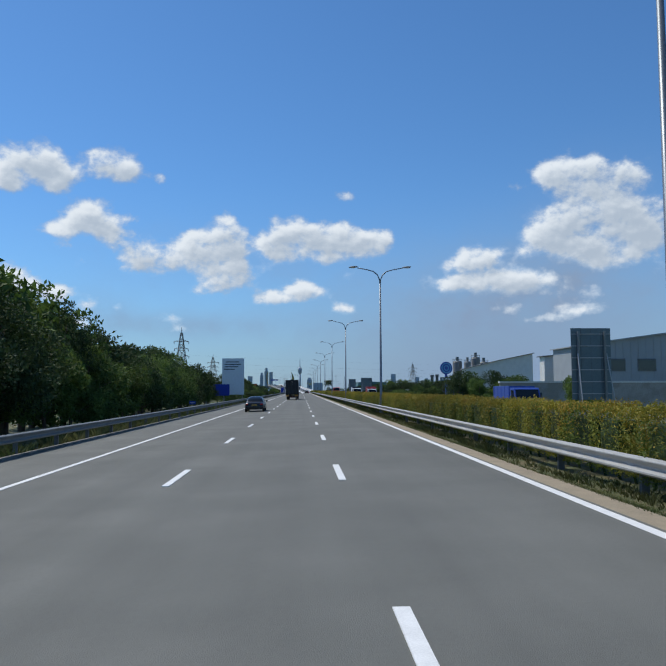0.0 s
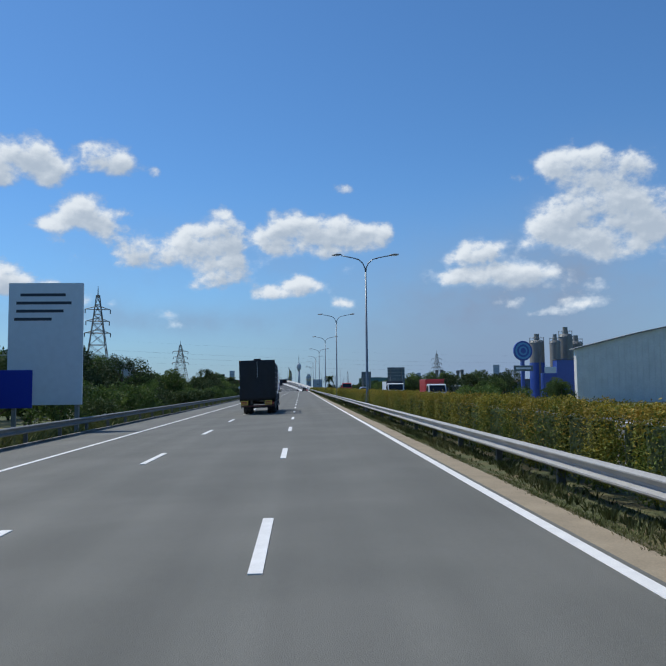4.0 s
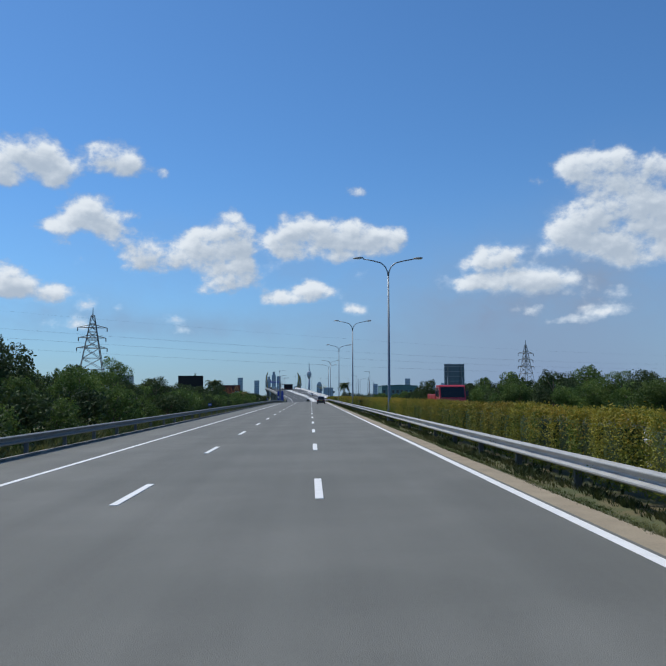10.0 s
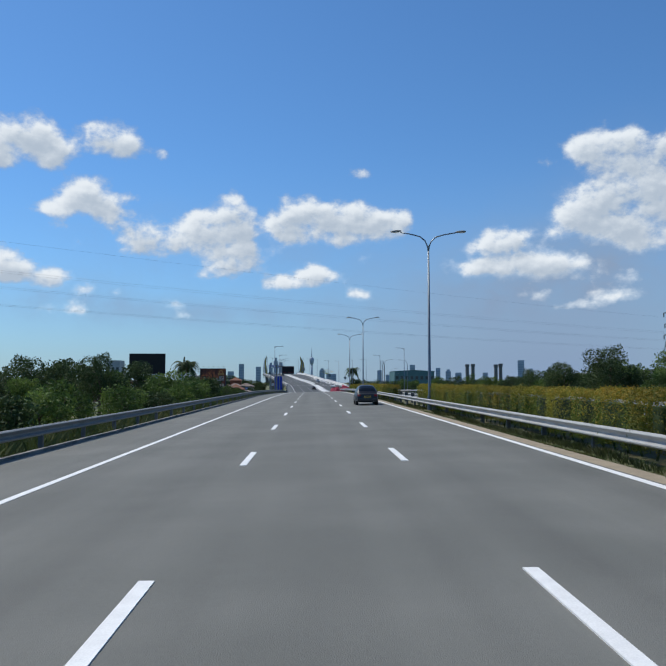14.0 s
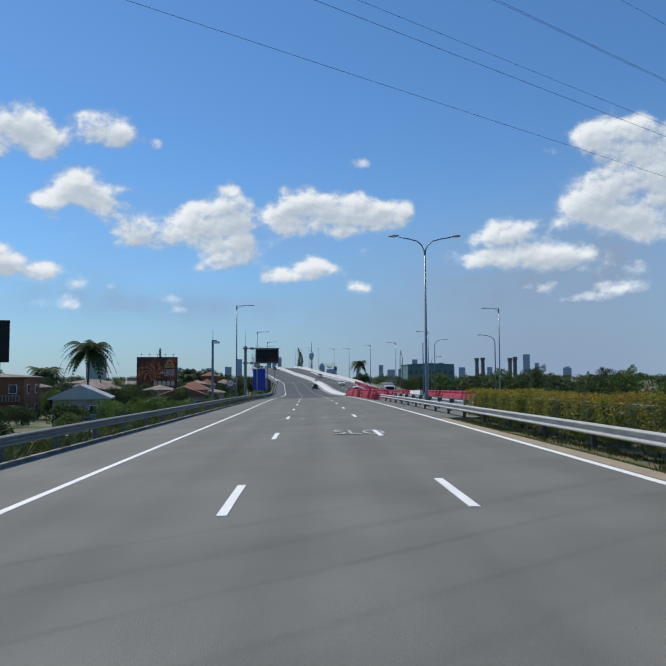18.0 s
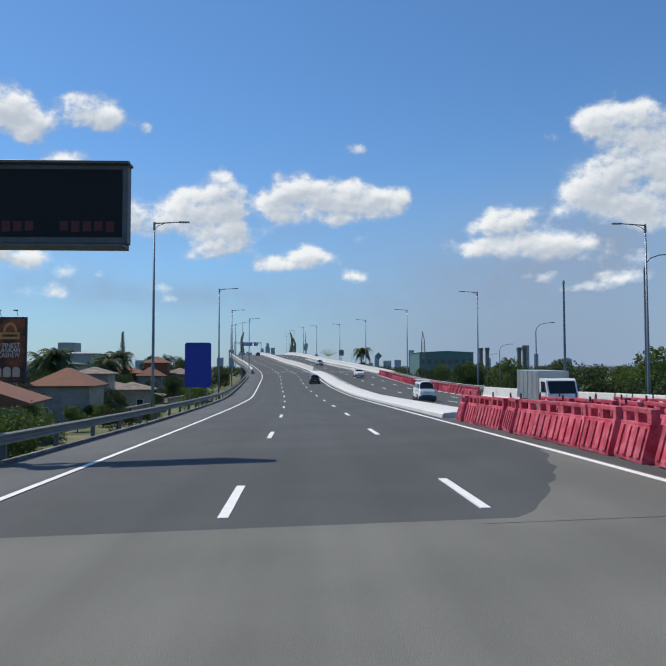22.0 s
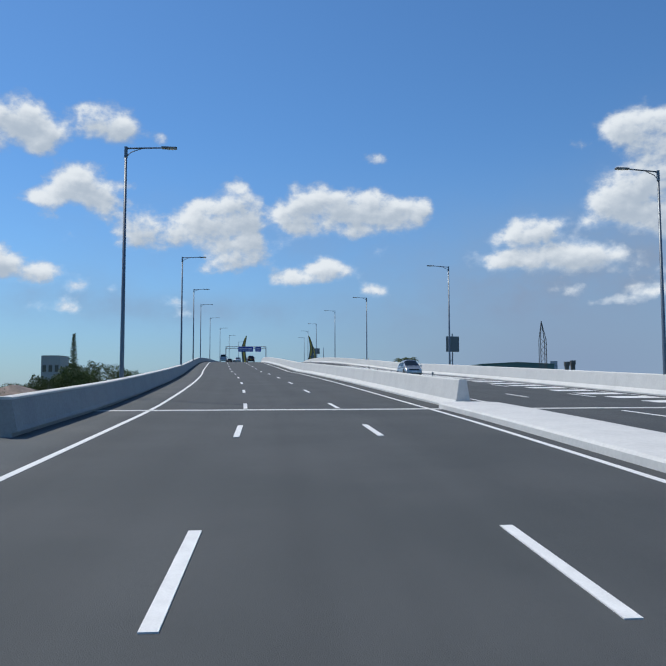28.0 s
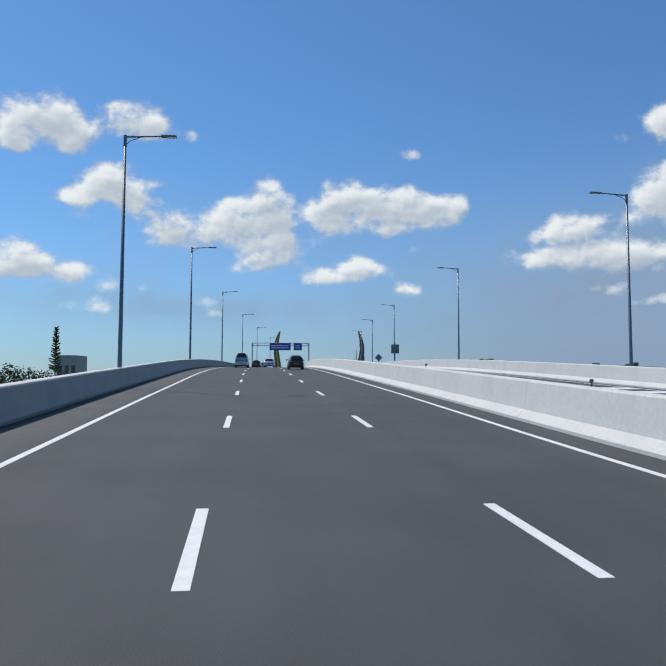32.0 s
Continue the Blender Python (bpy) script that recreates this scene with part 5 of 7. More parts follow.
# speed limit sign
t = thing("speed_sign", "round white speed limit sign with a red ring", "road sign")
part("post", tube([(0, 0.06, -2.5), (0, 0.06, 1.4)], 0.04, 8), STEEL_DULL, t)
d = part("disc", tube([(0, 0.0, 1.0), (0, 0.03, 1.0)], 0.5, 28), BUS_RED, t)
part("face", tube([(0, -0.012, 1.0), (0, 0.01, 1.0)], 0.4, 28), SIGN_WHITE, d)
txt = bpy.data.curves.new("digits", "FONT")
txt.body = "60"
txt.size = 0.5
txt.align_x, txt.align_y = "CENTER", "CENTER"
txt.extrude = 0.003
tmp = new("digits_curve", txt)
dg = bpy.context.evaluated_depsgraph_get()
me = bpy.data.meshes.new_from_object(tmp.evaluated_get(dg))
bpy.data.objects.remove(tmp)
me.materials.clear()
me.materials.append(INK)
w = part("digits", me, None, d, "black digits")
w.matrix_basis = pose(0, -0.018, 1.0, 90, 0, 0)
t.matrix_world = pose(-11.2, 499, 0)

# delineators on the median wall
for y in range(668, 760, 16):
    t = thing("delineator", "small round reflector on a short post along the barrier top", "reflector", "barrier reflectors")
    part("post", tube([(0, 0, 1.12), (0, 0, 1.24)], 0.016, 6), POST, t)
    part("disc", tube([(0, -0.015, 1.27), (0, 0.015, 1.27)], 0.05, 10), SIGN_GREY, t)
    t.matrix_world = on_road(y, 6.8)

# ---- gantry and bridge horns ----
t = thing("sign_gantry", "steel portal gantry with two blue signs over the bridge", "gantry")
for u in (-8.6, 6.4):
    part("leg", tube([(u, 0, -1), (u, 0, 7.6)], 0.16, 10), STEEL, t)
for z in (6.9, 7.6):
    part("chord", tube([(-8.6, 0, z), (6.4, 0, z)], 0.09, 8), STEEL, t)
for i in range(10):
    x0 = -8.6 + i * 1.5
    part("lacing", tube([(x0, 0, 6.9), (x0 + 0.75, 0, 7.6), (x0 + 1.5, 0, 6.9)], 0.04, 6), STEEL, t)
for x0, x1 in ((-4.0, 1.6), (2.4, 4.6)):
    s = part("sign_panel", box(x0, x1, -0.3, -0.2, 5.7, 7.5, 0.03), SIGN_BLUE, t, "blue direction panel")
    for k in range(2):
        part("text_bar", box(x0 + 0.4, x1 - 0.5, -0.31, -0.301, 6.2 + k * 0.6, 6.45 + k * 0.6), SIGN_WHITE, s)
t.matrix_world = on_road(905, 0.5, 0.0)


def horn(p, s, top, label):
    """A curved blade-shaped bridge tower that leans outwards; s is the side to which it bows."""
    t = thing("bridge_tower", label, "bridge tower", "bridge towers")
    for k, (mtl, off, wid) in enumerate(((CHIMNEY_GREY, 0.0, 1.0), (GOLD, -0.5, 0.3))):
        b = bmesh.new()
        rows = []
        for i in range(15):
            q = i / 14
            z = -6 + (top - p.z + 6) * q
            x = s * (2.6 * math.sin(q * 1.5) ** 1.5 - 3.0 * max(0, q - 0.72) ** 1.4 * 4)
            w = (2.3 * (1 - q) ** 0.5 + 0.35) * wid
            d = 1.6 * (1 - q * 0.75) * (1 if k == 0 else 0.6)
            xo = x + s * off * (1 - q)
            rows.append([b.verts.new((xo - w * 0.6, -d + off, z)), b.verts.new((xo + w * 0.6, -d + off, z)), b.verts.new((xo + w * 0.6, d + off, z)), b.verts.new((xo - w * 0.6, d + off, z))])
        for a, c in zip(rows, rows[1:]):
            for j in range(4):
                b.faces.new((a[j], a[(j + 1) % 4], c[(j + 1) % 4], c[j]))
        b.faces.new(rows[-1])
        bmesh.ops.recalc_face_normals(b, faces=b.faces[:])
        part("blade" if k == 0 else "gold_facing", b, mtl, t, "" if k == 0 else "gold-coloured facing", smooth=False)
    t.matrix_world = pose(p.x, p.y, p.z)


horn(Vector((-45.5, 1016, 6.5)), -1, 27.0, "grey and gold blade-shaped bridge tower curving to a point")
horn(Vector((-13.5, 1016, 6.5)), 1, 27.0, "grey and gold blade-shaped bridge tower curving to a point")
horn(Vector((-12.5, 1085, 6.5)), 1, 25.5, "grey and gold blade-shaped bridge tower curving to a point")
# fan of yellow struts beyond the parapet
t = thing("steel_fan", "fan of yellow steel struts beyond the parapet", "structure")
for i in range(7):
    a = radians(25 + i * 21)
    part("strut", tube([(0, 0, 0), (math.cos(a) * 6, 0, math.sin(a) * 3.6 + 1)], 0.16, 6), GOLD, t)
t.matrix_world = pose(12.7, 952, 8.2)


# ---- vehicles ----
def wheel(parent, x, y, r, w, s, rim_paint=None):
    tyre_bm = bmesh.new()
    prof = [(r * 0.6, -w / 2), (r * 0.93, -w / 2), (r, -w * 0.36), (r, w * 0.36), (r * 0.93, w / 2), (r * 0.6, w / 2)]
    seg = 20
    rings = [[tyre_bm.verts.new((x + b, y + a * math.cos(2 * math.pi * k / seg), r + a * math.sin(2 * math.pi * k / seg))) for k in range(seg)] for a, b in prof]
    for p, q in zip(rings, rings[1:] + rings[:1]):
        for k in range(seg):
            tyre_bm.faces.new((p[k], p[(k + 1) % seg], q[(k + 1) % seg], q[k]))
    bmesh.ops.recalc_face_normals(tyre_bm, faces=tyre_bm.faces[:])
    t = part("wheel", tyre_bm, RUBBER, parent)
    rim = tube([(x - w * 0.42, y, r), (x + w * 0.42, y, r)], r * 0.62, 16)
    tube([(x + s * w * 0.40, y, r), (x + s * w * 0.5, y, r)], [r * 0.25, r * 0.16], 10, rim)
    part("rim", rim, rim_paint or RIM, t)
    return t


def skin(rows, closed=True):
    """A mesh through rows of points, one row after another."""
    n = len(rows[0])
    verts = [tuple(p) for r in rows for p in r]
    faces = []
    for i in range(len(rows) - 1):
        for k in range(n if closed else n - 1):
            a, b = i * n + k, i * n + (k + 1) % n
            faces.append((a, b, b + n, a + n))
    if closed:
        faces += [tuple(range(n))[::-1], tuple(range((len(rows) - 1) * n, len(rows) * n))]
    me = bpy.data.meshes.new("skin")
    me.from_pydata(verts, [], faces)
    b = bmesh.new()
    b.from_mesh(me)
    bpy.data.meshes.remove(me)
    bmesh.ops.recalc_face_normals(b, faces=b.faces[:])
    return b


def power(v, e):
    return math.copysign(abs(v) ** e, v)


def car(name, label, paint, L=4.2, W=1.7, H=1.5, hood=0.95, boot=0.35, belt=0.9, group="", van=False):
    """A car with rounded sides, rear at y = 0, facing +y. hood and boot: lengths in front of and behind the cabin."""
    t = thing(name, label, "van" if van else "car", group)
    r = 0.31 if not van else 0.33
    yw1, yw2 = 0.80, L - 0.78
    nose = belt - (0.20 if not van else 0.06)
    tops = [(0.0, 0.56), (0.03, belt - 0.22), (0.10, belt - 0.06), (0.30, belt), (L * 0.5, belt), (L - hood, belt), (L - hood * 0.55, belt - (belt - nose) * 0.45), (L - 0.22, nose), (L - 0.07, nose - 0.12), (L, 0.52)]
    lows = [(0.0, 0.40), (0.05, 0.28), (0.3, 0.20), (L - 0.3, 0.19), (L - 0.05, 0.24), (L, 0.36)]
    rows = []
    for i in range(41):
        y = L * 0.5 * (1 - math.cos(math.pi * i / 40))
        q = abs(y / L * 2 - 1)
        w = W / 2 * (1 - 0.16 * q ** 7) - (0.10 if i in (0, 40) else 0)
        hi = float(np.interp(y, [p[0] for p in tops], [p[1] for p in tops]))
        lo = float(np.interp(y, [p[0] for p in lows], [p[1] for p in lows]))
        mid = lo + (hi - lo) * 0.45
        row = []
        for k in range(28):
            a = 2 * math.pi * k / 28
            z = mid + power(math.sin(a), 0.42) * ((hi - mid) if math.sin(a) > 0 else (mid - lo))
            row.append((power(math.cos(a), 0.30) * w * (1 - 0.05 * max(0, (z - mid) / (hi - mid + 1e-6)) ** 2), y, z))
        rows.append(row)
    part("body", skin(rows), paint, t, smooth=True)
    # the glasshouse rises from the belt line; windows are laid 8 mm proud of its skin
    y0, y1 = (0.05 if van else boot * 0.55 + 0.05), L - hood + 0.28
    ra, rb = (0.22 if van else boot + 0.55), L - hood - (0.30 if van else 0.62)
    prof = [(y0, belt - 0.03), (y0 + (ra - y0) * 0.5, belt + (H - belt) * (0.62 if not van else 0.75)), (ra, H - 0.05), (ra + 0.35, H), (rb - 0.25, H - 0.01), (rb, H - 0.06), (y1, belt - 0.05)]

    def shell(y, a, out=0.0):
        top = float(np.interp(y, [p[0] for p in prof], [p[1] for p in prof])) - (belt - 0.05)
        f = abs(math.sin(a)) ** 0.55
        q = abs((y - (y0 + y1) / 2) / ((y1 - y0) / 2))
        w = (W / 2 - 0.03) * (1 - 0.10 * q ** 4)
        tuck = 1 - 0.24 * (f * top / (H - belt))
        return Vector((power(math.cos(a), 0.45) * (w * tuck + out), y, belt - 0.05 + f * top + out * math.sin(a)))

    ys = [y0 + (y1 - y0) * i / 26 for i in range(27)]
    cabin = part("cabin", skin([[shell(y, math.pi * k / 20) for k in range(21)] for y in ys], False), paint, t, smooth=True)

    def glass(nm, ya, yb, aa, ab):
        rows_ = []
        for i in range(9):
            y = ya + (yb - ya) * i / 8
            rows_.append([shell(y, aa + (ab - aa) * k / 8, 0.010) for k in range(9)])
        b = skin(rows_, False)
        for v in b.verts:
            v.co.y += -0.012 if nm == "rear_window" else 0.012 if nm == "windscreen" else 0
        part(nm, b, GLASS_DARK, cabin, smooth=True)
    glass("rear_window", y0 + (ra - y0) * 0.22, y0 + (ra - y0) * 0.92, 0.75, math.pi - 0.75)
    glass("windscreen", rb + 0.06, y1 - 0.16, 0.62, math.pi - 0.62)
    mid_y = (ra + rb) / 2 + 0.05
    for lo_, hi_ in ((0.10, 0.50),):
        for sgn in (0, 1):
            aa, ab = (lo_, hi_) if sgn == 0 else (math.pi - hi_, math.pi - lo_)
            glass("side_window", ra - (0.05 if not van else -0.15), mid_y - 0.04, aa, ab)
            glass("side_window", mid_y + 0.04, rb + 0.22, aa, ab)
    for x in (-W / 2 + 0.10, W / 2 - 0.10):
        for y in (yw1, yw2):
            s = 1 if x > 0 else -1
            wheel(t, x, y, r, 0.19, s)
            # black disc paints the shade of the arch opening; the body isn't cut
            part("wheel_arch", tube([(s * (W / 2 - 0.2), y, r + 0.02), (s * (W / 2 - 0.004), y, r + 0.02)], r + 0.045, 22), RUBBER, t)
    part("rear_bumper", box(-W / 2 + 0.10, W / 2 - 0.10, -0.07, 0.10, 0.30, 0.50, 0.045), paint, t)
    part("front_bumper", box(-W / 2 + 0.10, W / 2 - 0.10, L - 0.1, L + 0.07, 0.26, 0.48, 0.05), paint, t)
    part("grille", box(-0.45, 0.45, L - 0.10, L + 0.01, 0.54, 0.64, 0.02), INK, t)
    zp = 0.56 if not van else 0.42
    plate = part("number_plate", box(-0.24, 0.24, -0.090, -0.072, zp, zp + 0.12), PLATE, t)
    part("text_bar", box(-0.19, 0.19, -0.094, -0.091, zp + 0.035, zp + 0.085), INK, plate)
    part("number_plate", box(-0.24, 0.24, L + 0.071, L + 0.083, 0.34, 0.45), SIGN_WHITE, t)
    for s in (-1, 1):
        part("tail_lamp", box(s * (W / 2 - 0.22) - 0.12, s * (W / 2 - 0.22) + 0.12, -0.012, 0.14, belt - 0.26, belt - 0.12, 0.03), RED_LAMP, t)
        part("headlamp", box(s * (W / 2 - 0.30) - 0.15, s * (W / 2 - 0.30) + 0.15, L - 0.22, L - 0.005, nose - 0.17, nose - 0.06, 0.03), LAMP_GLASS, t)
        part("mirror", box(s * (W / 2 + 0.07) - 0.09, s * (W / 2 + 0.07) + 0.09, L - hood - 0.30, L - hood - 0.20, belt, belt + 0.13, 0.035), paint, t)
        part("exhaust", tube([(s * 0.45, -0.05, 0.27), (s * 0.45, 0.15, 0.27)], 0.03, 8), RIM, t) if s > 0 else None
    return t


def park(t, y, u, turn=0):
    t.matrix_world = on_road(y, u, 0.0, turn, level=False)
    return t


sedan = park(car("sedan", "black saloon car in the slow lane, tinted rear window", BLACK_PAINT, 4.6, 1.78, 1.42, 1.15, 0.85, 0.88), 65.5, -3.3)
# one moving lead car, added at three places: y 354, 615 and 788
park(car("hatchback", "small black hatchback in the fast lane on the climb", BLACK_PAINT, 3.7, 1.62, 1.47, 0.85, 0.2), 788, 3.2)
park(car("hatchback", "dark hatchback beside the hedge, the lead car repeated", DARK_PAINT, 3.8, 1.65, 1.47, 0.85, 0.25), 354, 3.7)
van_a = park(car("minivan", "grey minivan with a dark rear window in the slow lane", SILVER_PAINT, 4.3, 1.7, 1.85, 0.5, 0.1, 1.0, van=True), 880, -3.0)
copy_thing(van_a, on_road(804, -2.9, 0, level=False))
park(car("hatchback", "dark grey car climbing the ramp in the slow lane", DARK_PAINT, 4.2, 1.75, 1.6, 0.9, 0.2, 0.98), 852, -3.0)
silver = park(car("sedan", "silver saloon car climbing towards the bridge", SILVER_PAINT, 4.4, 1.72, 1.45, 1.1, 0.75), 828, 0.2)
park(car("hatchback", "black hatchback beside the white kerb, the lead car repeated", BLACK_PAINT, 3.8, 1.65, 1.47, 0.85, 0.25), 615, 3.55)
park(car("sedan", "white saloon car coming down the ramp", WHITE_PAINT, 4.4, 1.72, 1.45, 1.1, 0.75), 640, 13.2, 180)
park(car("minivan", "small silver-blue hatchback behind the median barrier", SILVER_PAINT, 3.5, 1.55, 1.55, 0.7, 0.1, 0.9), 698.5, 13.0, 180)
mv = park(car("minivan", "small white microvan coming down the ramp, black bumper", WHITE_PAINT, 3.3, 1.48, 1.85, 0.35, 0.08, 0.98, van=True), 563.5, 10.1, 180)
part("bumper_trim", box(-0.74, 0.74, 3.22, 3.40, 0.2, 0.56, 0.04), INK, mv, "black plastic bumper")
part("roof_edge", box(-0.6, 0.6, 0.2, 2.5, 1.845, 1.885, 0.02), WHITE_PAINT, mv)
for s in (-1, 1):
    part("sill_trim", box(s * 0.72 - 0.035, s * 0.72 + 0.035, 1.15, 2.15, 0.2, 0.42, 0.01), INK, mv, "dark lower sill")
    part("wheel_arch_trim", tube([(s * 0.745, 2.55 + 0.41 * math.cos(k * math.pi / 8), 0.24 + 0.43 * math.sin(k * math.pi / 8)) for k in range(9)], 0.03, 5), INK, mv)
    part("door_seam", box(s * 0.743 - 0.004, s * 0.743 + 0.004, 1.62, 1.64, 0.4, 0.96), INK, mv)
part("wiper", box(-0.4, 0.1, 3.02, 3.05, 1.02, 1.05), INK, mv)


def box_lorry(label, paint, body_paint, L=5.8, W=2.0, H=2.6, name="lorry"):
    """A small lorry facing +y with a box body behind the cab."""
    t = thing(name, label, "lorry")
    cab = prism([(L - 1.55, 0.5), (L - 0.05, 0.45), (L, 0.9), (L - 0.05, 1.2), (L - 0.42, 2.05), (L - 0.6, 2.15), (L - 1.55, 2.15)], -W / 2 + 0.05, W / 2 - 0.05, "x", 0.04)
    c = part("cab", cab, paint, t)
    g = prism([(L - 0.075, 1.25), (L + 0.02 - 0.08, 1.27), (L - 0.39, 2.0), (L - 0.43, 1.98)], -W / 2 + 0.16, W / 2 - 0.16, "x")
    part("windscreen", g, GLASS_DARK, c)
    for s in (-1, 1):
        part("side_window", prism([(L - 1.25, 1.3), (L - 0.35, 1.3), (L - 0.55, 1.95), (L - 1.25, 1.95)], s * (W / 2 - 0.06), s * (W / 2 - 0.035), "x"), GLASS_DARK, c)
        part("headlamp", box(s * 0.62 - 0.16, s * 0.62 + 0.16, L - 0.05, L + 0.03, 0.68, 0.86, 0.02), LAMP_GLASS, c)
        part("mirror", box(s * (W / 2 + 0.1) - 0.08, s * (W / 2 + 0.1) + 0.08, L - 0.5, L - 0.42, 1.35, 1.75, 0.02), INK, c)
    part("bumper", box(-W / 2 + 0.02, W / 2 - 0.02, L - 0.05, L + 0.1, 0.35, 0.58, 0.03), INK, t)
    b = part("cargo_box", box(-W / 2, W / 2, 0, L - 1.65, 0.75, H, 0.03), body_paint, t)
    for i in range(5):
        y = 0.4 + i * (L - 2.3) / 4
        for s in (-1, 1):
            part("rib", box(s * (W / 2 + 0.012) - 0.012, s * (W / 2 + 0.012) + 0.012, y - 0.04, y + 0.04, 0.8, H - 0.05), body_paint, b)
    part("chassis", box(-0.4, 0.4, 0.1, L - 0.4, 0.45, 0.75), INK, t)
    for x in (-W / 2 + 0.17, W / 2 - 0.17):
        for y in (1.1, L - 0.85):
            wheel(t, x, y, 0.38, 0.24, 1 if x > 0 else -1)
    return t


park(box_lorry("small white box lorry on the oncoming side", WHITE_PAINT, SILVER_PAINT), 549.5, 15.2, 180)
park(box_lorry("long blue lorry with a covered load behind the hedge", BLUE_PAINT, BLUE_PAINT, 6.5, 2.2, 2.3), 64, 19.4, 180)
park(box_lorry("white-cabbed lorry with a red load behind the hedge", WHITE_PAINT, BUS_RED, 6.0, 2.1, 2.7), 173, 17.6, 180)
tipper = box_lorry("white tipper lorry with a high ribbed body behind the hedge", WHITE_PAINT, SIGN_WHITE, 6.4, 2.2, 2.4)
part("headboard", box(-1.1, 1.1, 4.72, 4.8, 2.1, 2.46, 0.01), INK, tipper, "dark raised headboard")
tipper.matrix_world = on_road(195.0, 15.75, 0, 180, level=False) @ Matrix.Scale(1.07, 4)
park(car("estate_car", "silver-blue estate car behind the median hedge", SILVER_PAINT, 4.4, 1.75, 1.75, 0.95, 0.1, 1.0), 206, 12.6, 180)


red_cab = box_lorry("red lorry with a broad windscreen beyond the hedge", BUS_RED, BUS_RED, 5.0, 2.0, 1.5)
red_cab.matrix_world = on_road(286.5, 14.8, 0, 180, level=False) @ Matrix.Scale(1.3, 4)


# ---- caged cattle lorry ----
def cage_lorry():
    t = thing("cage_lorry", "heavy cage lorry with a black tarpaulin tail and white cab", "lorry")
    W, L, H, F0 = 1.2, 7.3, 3.8, 1.28
    part("chassis_beam", box(-0.55, -0.38, 0.3, 9.0, 0.72, 1.0, 0.01), POST, t)
    part("chassis_beam", box(0.38, 0.55, 0.3, 9.0, 0.72, 1.0, 0.01), POST, t)
    part("load_floor", box(-W, W, 0.05, L, 1.12, F0, 0.01), WOOD, t)
    for i in range(12):
        part("floor_plank", box(-W + 0.02, W - 0.02, 0.1 + i * 0.6, 0.66 + i * 0.6, F0 + 0.002, F0 + 0.025), WOOD, t)
    # side sill with stake pockets
    for s in (-1, 1):
        sill = part("side_sill", box(s * W - 0.05, s * W + 0.05, 0.0, L, 1.0, 1.2, 0.01), RUST_STEEL, t)
        for i in range(10):
            y = 0.08 + i * (L - 0.16) / 9
            part("stake_pocket", box(s * (W + 0.05) - 0.04, s * (W + 0.05) + 0.04, y - 0.06, y + 0.06, 0.92, 1.42, 0.008), RUST_STEEL, sill)
        side = part("cage_side", tube([(s * W, 0, 3.55), (s * W, L, 3.55)], 0.024, 6), RUST_STEEL, t)
        for i in range(10):
            y = 0.08 + i * (L - 0.16) / 9
            part("upright", tube([(s * W, y, 1.2), (s * W, y, 3.52)], 0.026, 6), RUST_STEEL, side)
        for z in (1.55, 1.9, 2.25, 2.6, 2.95, 3.3):
            part("cross_bar", tube([(s * (W + 0.03), 0.02, z), (s * (W + 0.03), L, z)], 0.02, 6), STEEL_DULL if z < 2.8 else RUST_STEEL, side)
    # roof hoops
    for i in range(0, 10):
        y = 0.08 + i * (L - 0.16) / 9
        bend = [(W, 3.5), (W - 0.02, 3.62), (W - 0.09, 3.72), (W - 0.24, 3.77)]
        part("roof_hoop", tube([(-x, y, z) for x, z in bend] + [(x, y, z) for x, z in reversed(bend)], 0.024, 6), RUST_STEEL, t)
    # timber boarding on the far side and the headboard
    for k in range(6):
        z = 1.32 + k * 0.255
        part("side_board", box(-W + 0.035, -W + 0.075, 0.1, L - 0.1, z, z + 0.24), DARK_BOARD, t)
        part("head_board", box(-W + 0.05, W - 0.05, L - 0.09, L - 0.04, z, z + 0.245), DARK_BOARD, t)
    # tarpaulin over the tail
    b = bmesh.new()
    rows = []
    for i in range(15):
        q = i / 14
        row = []
        for j in range(19):
            p = j / 18
            x = -W - 0.06 + (2 * W + 0.12) * p
            z = 1.0 + (H + 0.02 - 1.0) * q
            fold = 0.035 * math.sin(p * 23 + q * 3) * (1 - 0.5 * q) + 0.03 * math.sin(p * 9 - q * 5)
            row.append(b.verts.new((x, -0.09 + fold * (1 - 0.8 * q ** 4), z)))
        rows.append(row)
    wrap = [b.verts.new((v.co.x, 0.12, H + 0.03)) for v in rows[-1]]
    rows.append(wrap)
    for a, c in zip(rows, rows[1:]):
        for j in range(18):
            b.faces.new((a[j], a[j + 1], c[j + 1], c[j]))
    bmesh.ops.recalc_face_normals(b, faces=b.faces[:])
    bmesh.ops.solidify(b, geom=b.faces[:], thickness=0.015)
    tarp = part("tarpaulin", b, TARP, t, "black creased tarpaulin", smooth=True)
    part("lacing", tube([(0.0, -0.14, 2.6), (0.02, -0.16, 3.2), (0.0, -0.13, 3.75)], 0.012, 5), SIGN_WHITE, tarp, "pale rope")
    part("rolled_cover", tube([(-0.25, 0.3, 3.86), (0.25, 0.35, 3.88)], 0.07, 8), TARP, t)
    part("hanging_rope", tube([(1.27, 6.2, 3.1), (1.28, 5.6, 2.2), (1.28, 4.9, 1.75), (1.27, 3.6, 1.42), (1.26, 2.6, 1.4)], 0.03, 6), SIGN_WHITE, t, "pale slack rope")
    # tail
    part("rear_bumper", box(-1.15, 1.15, -0.1, 0.02, 0.55, 0.66, 0.01), PLANK, t)
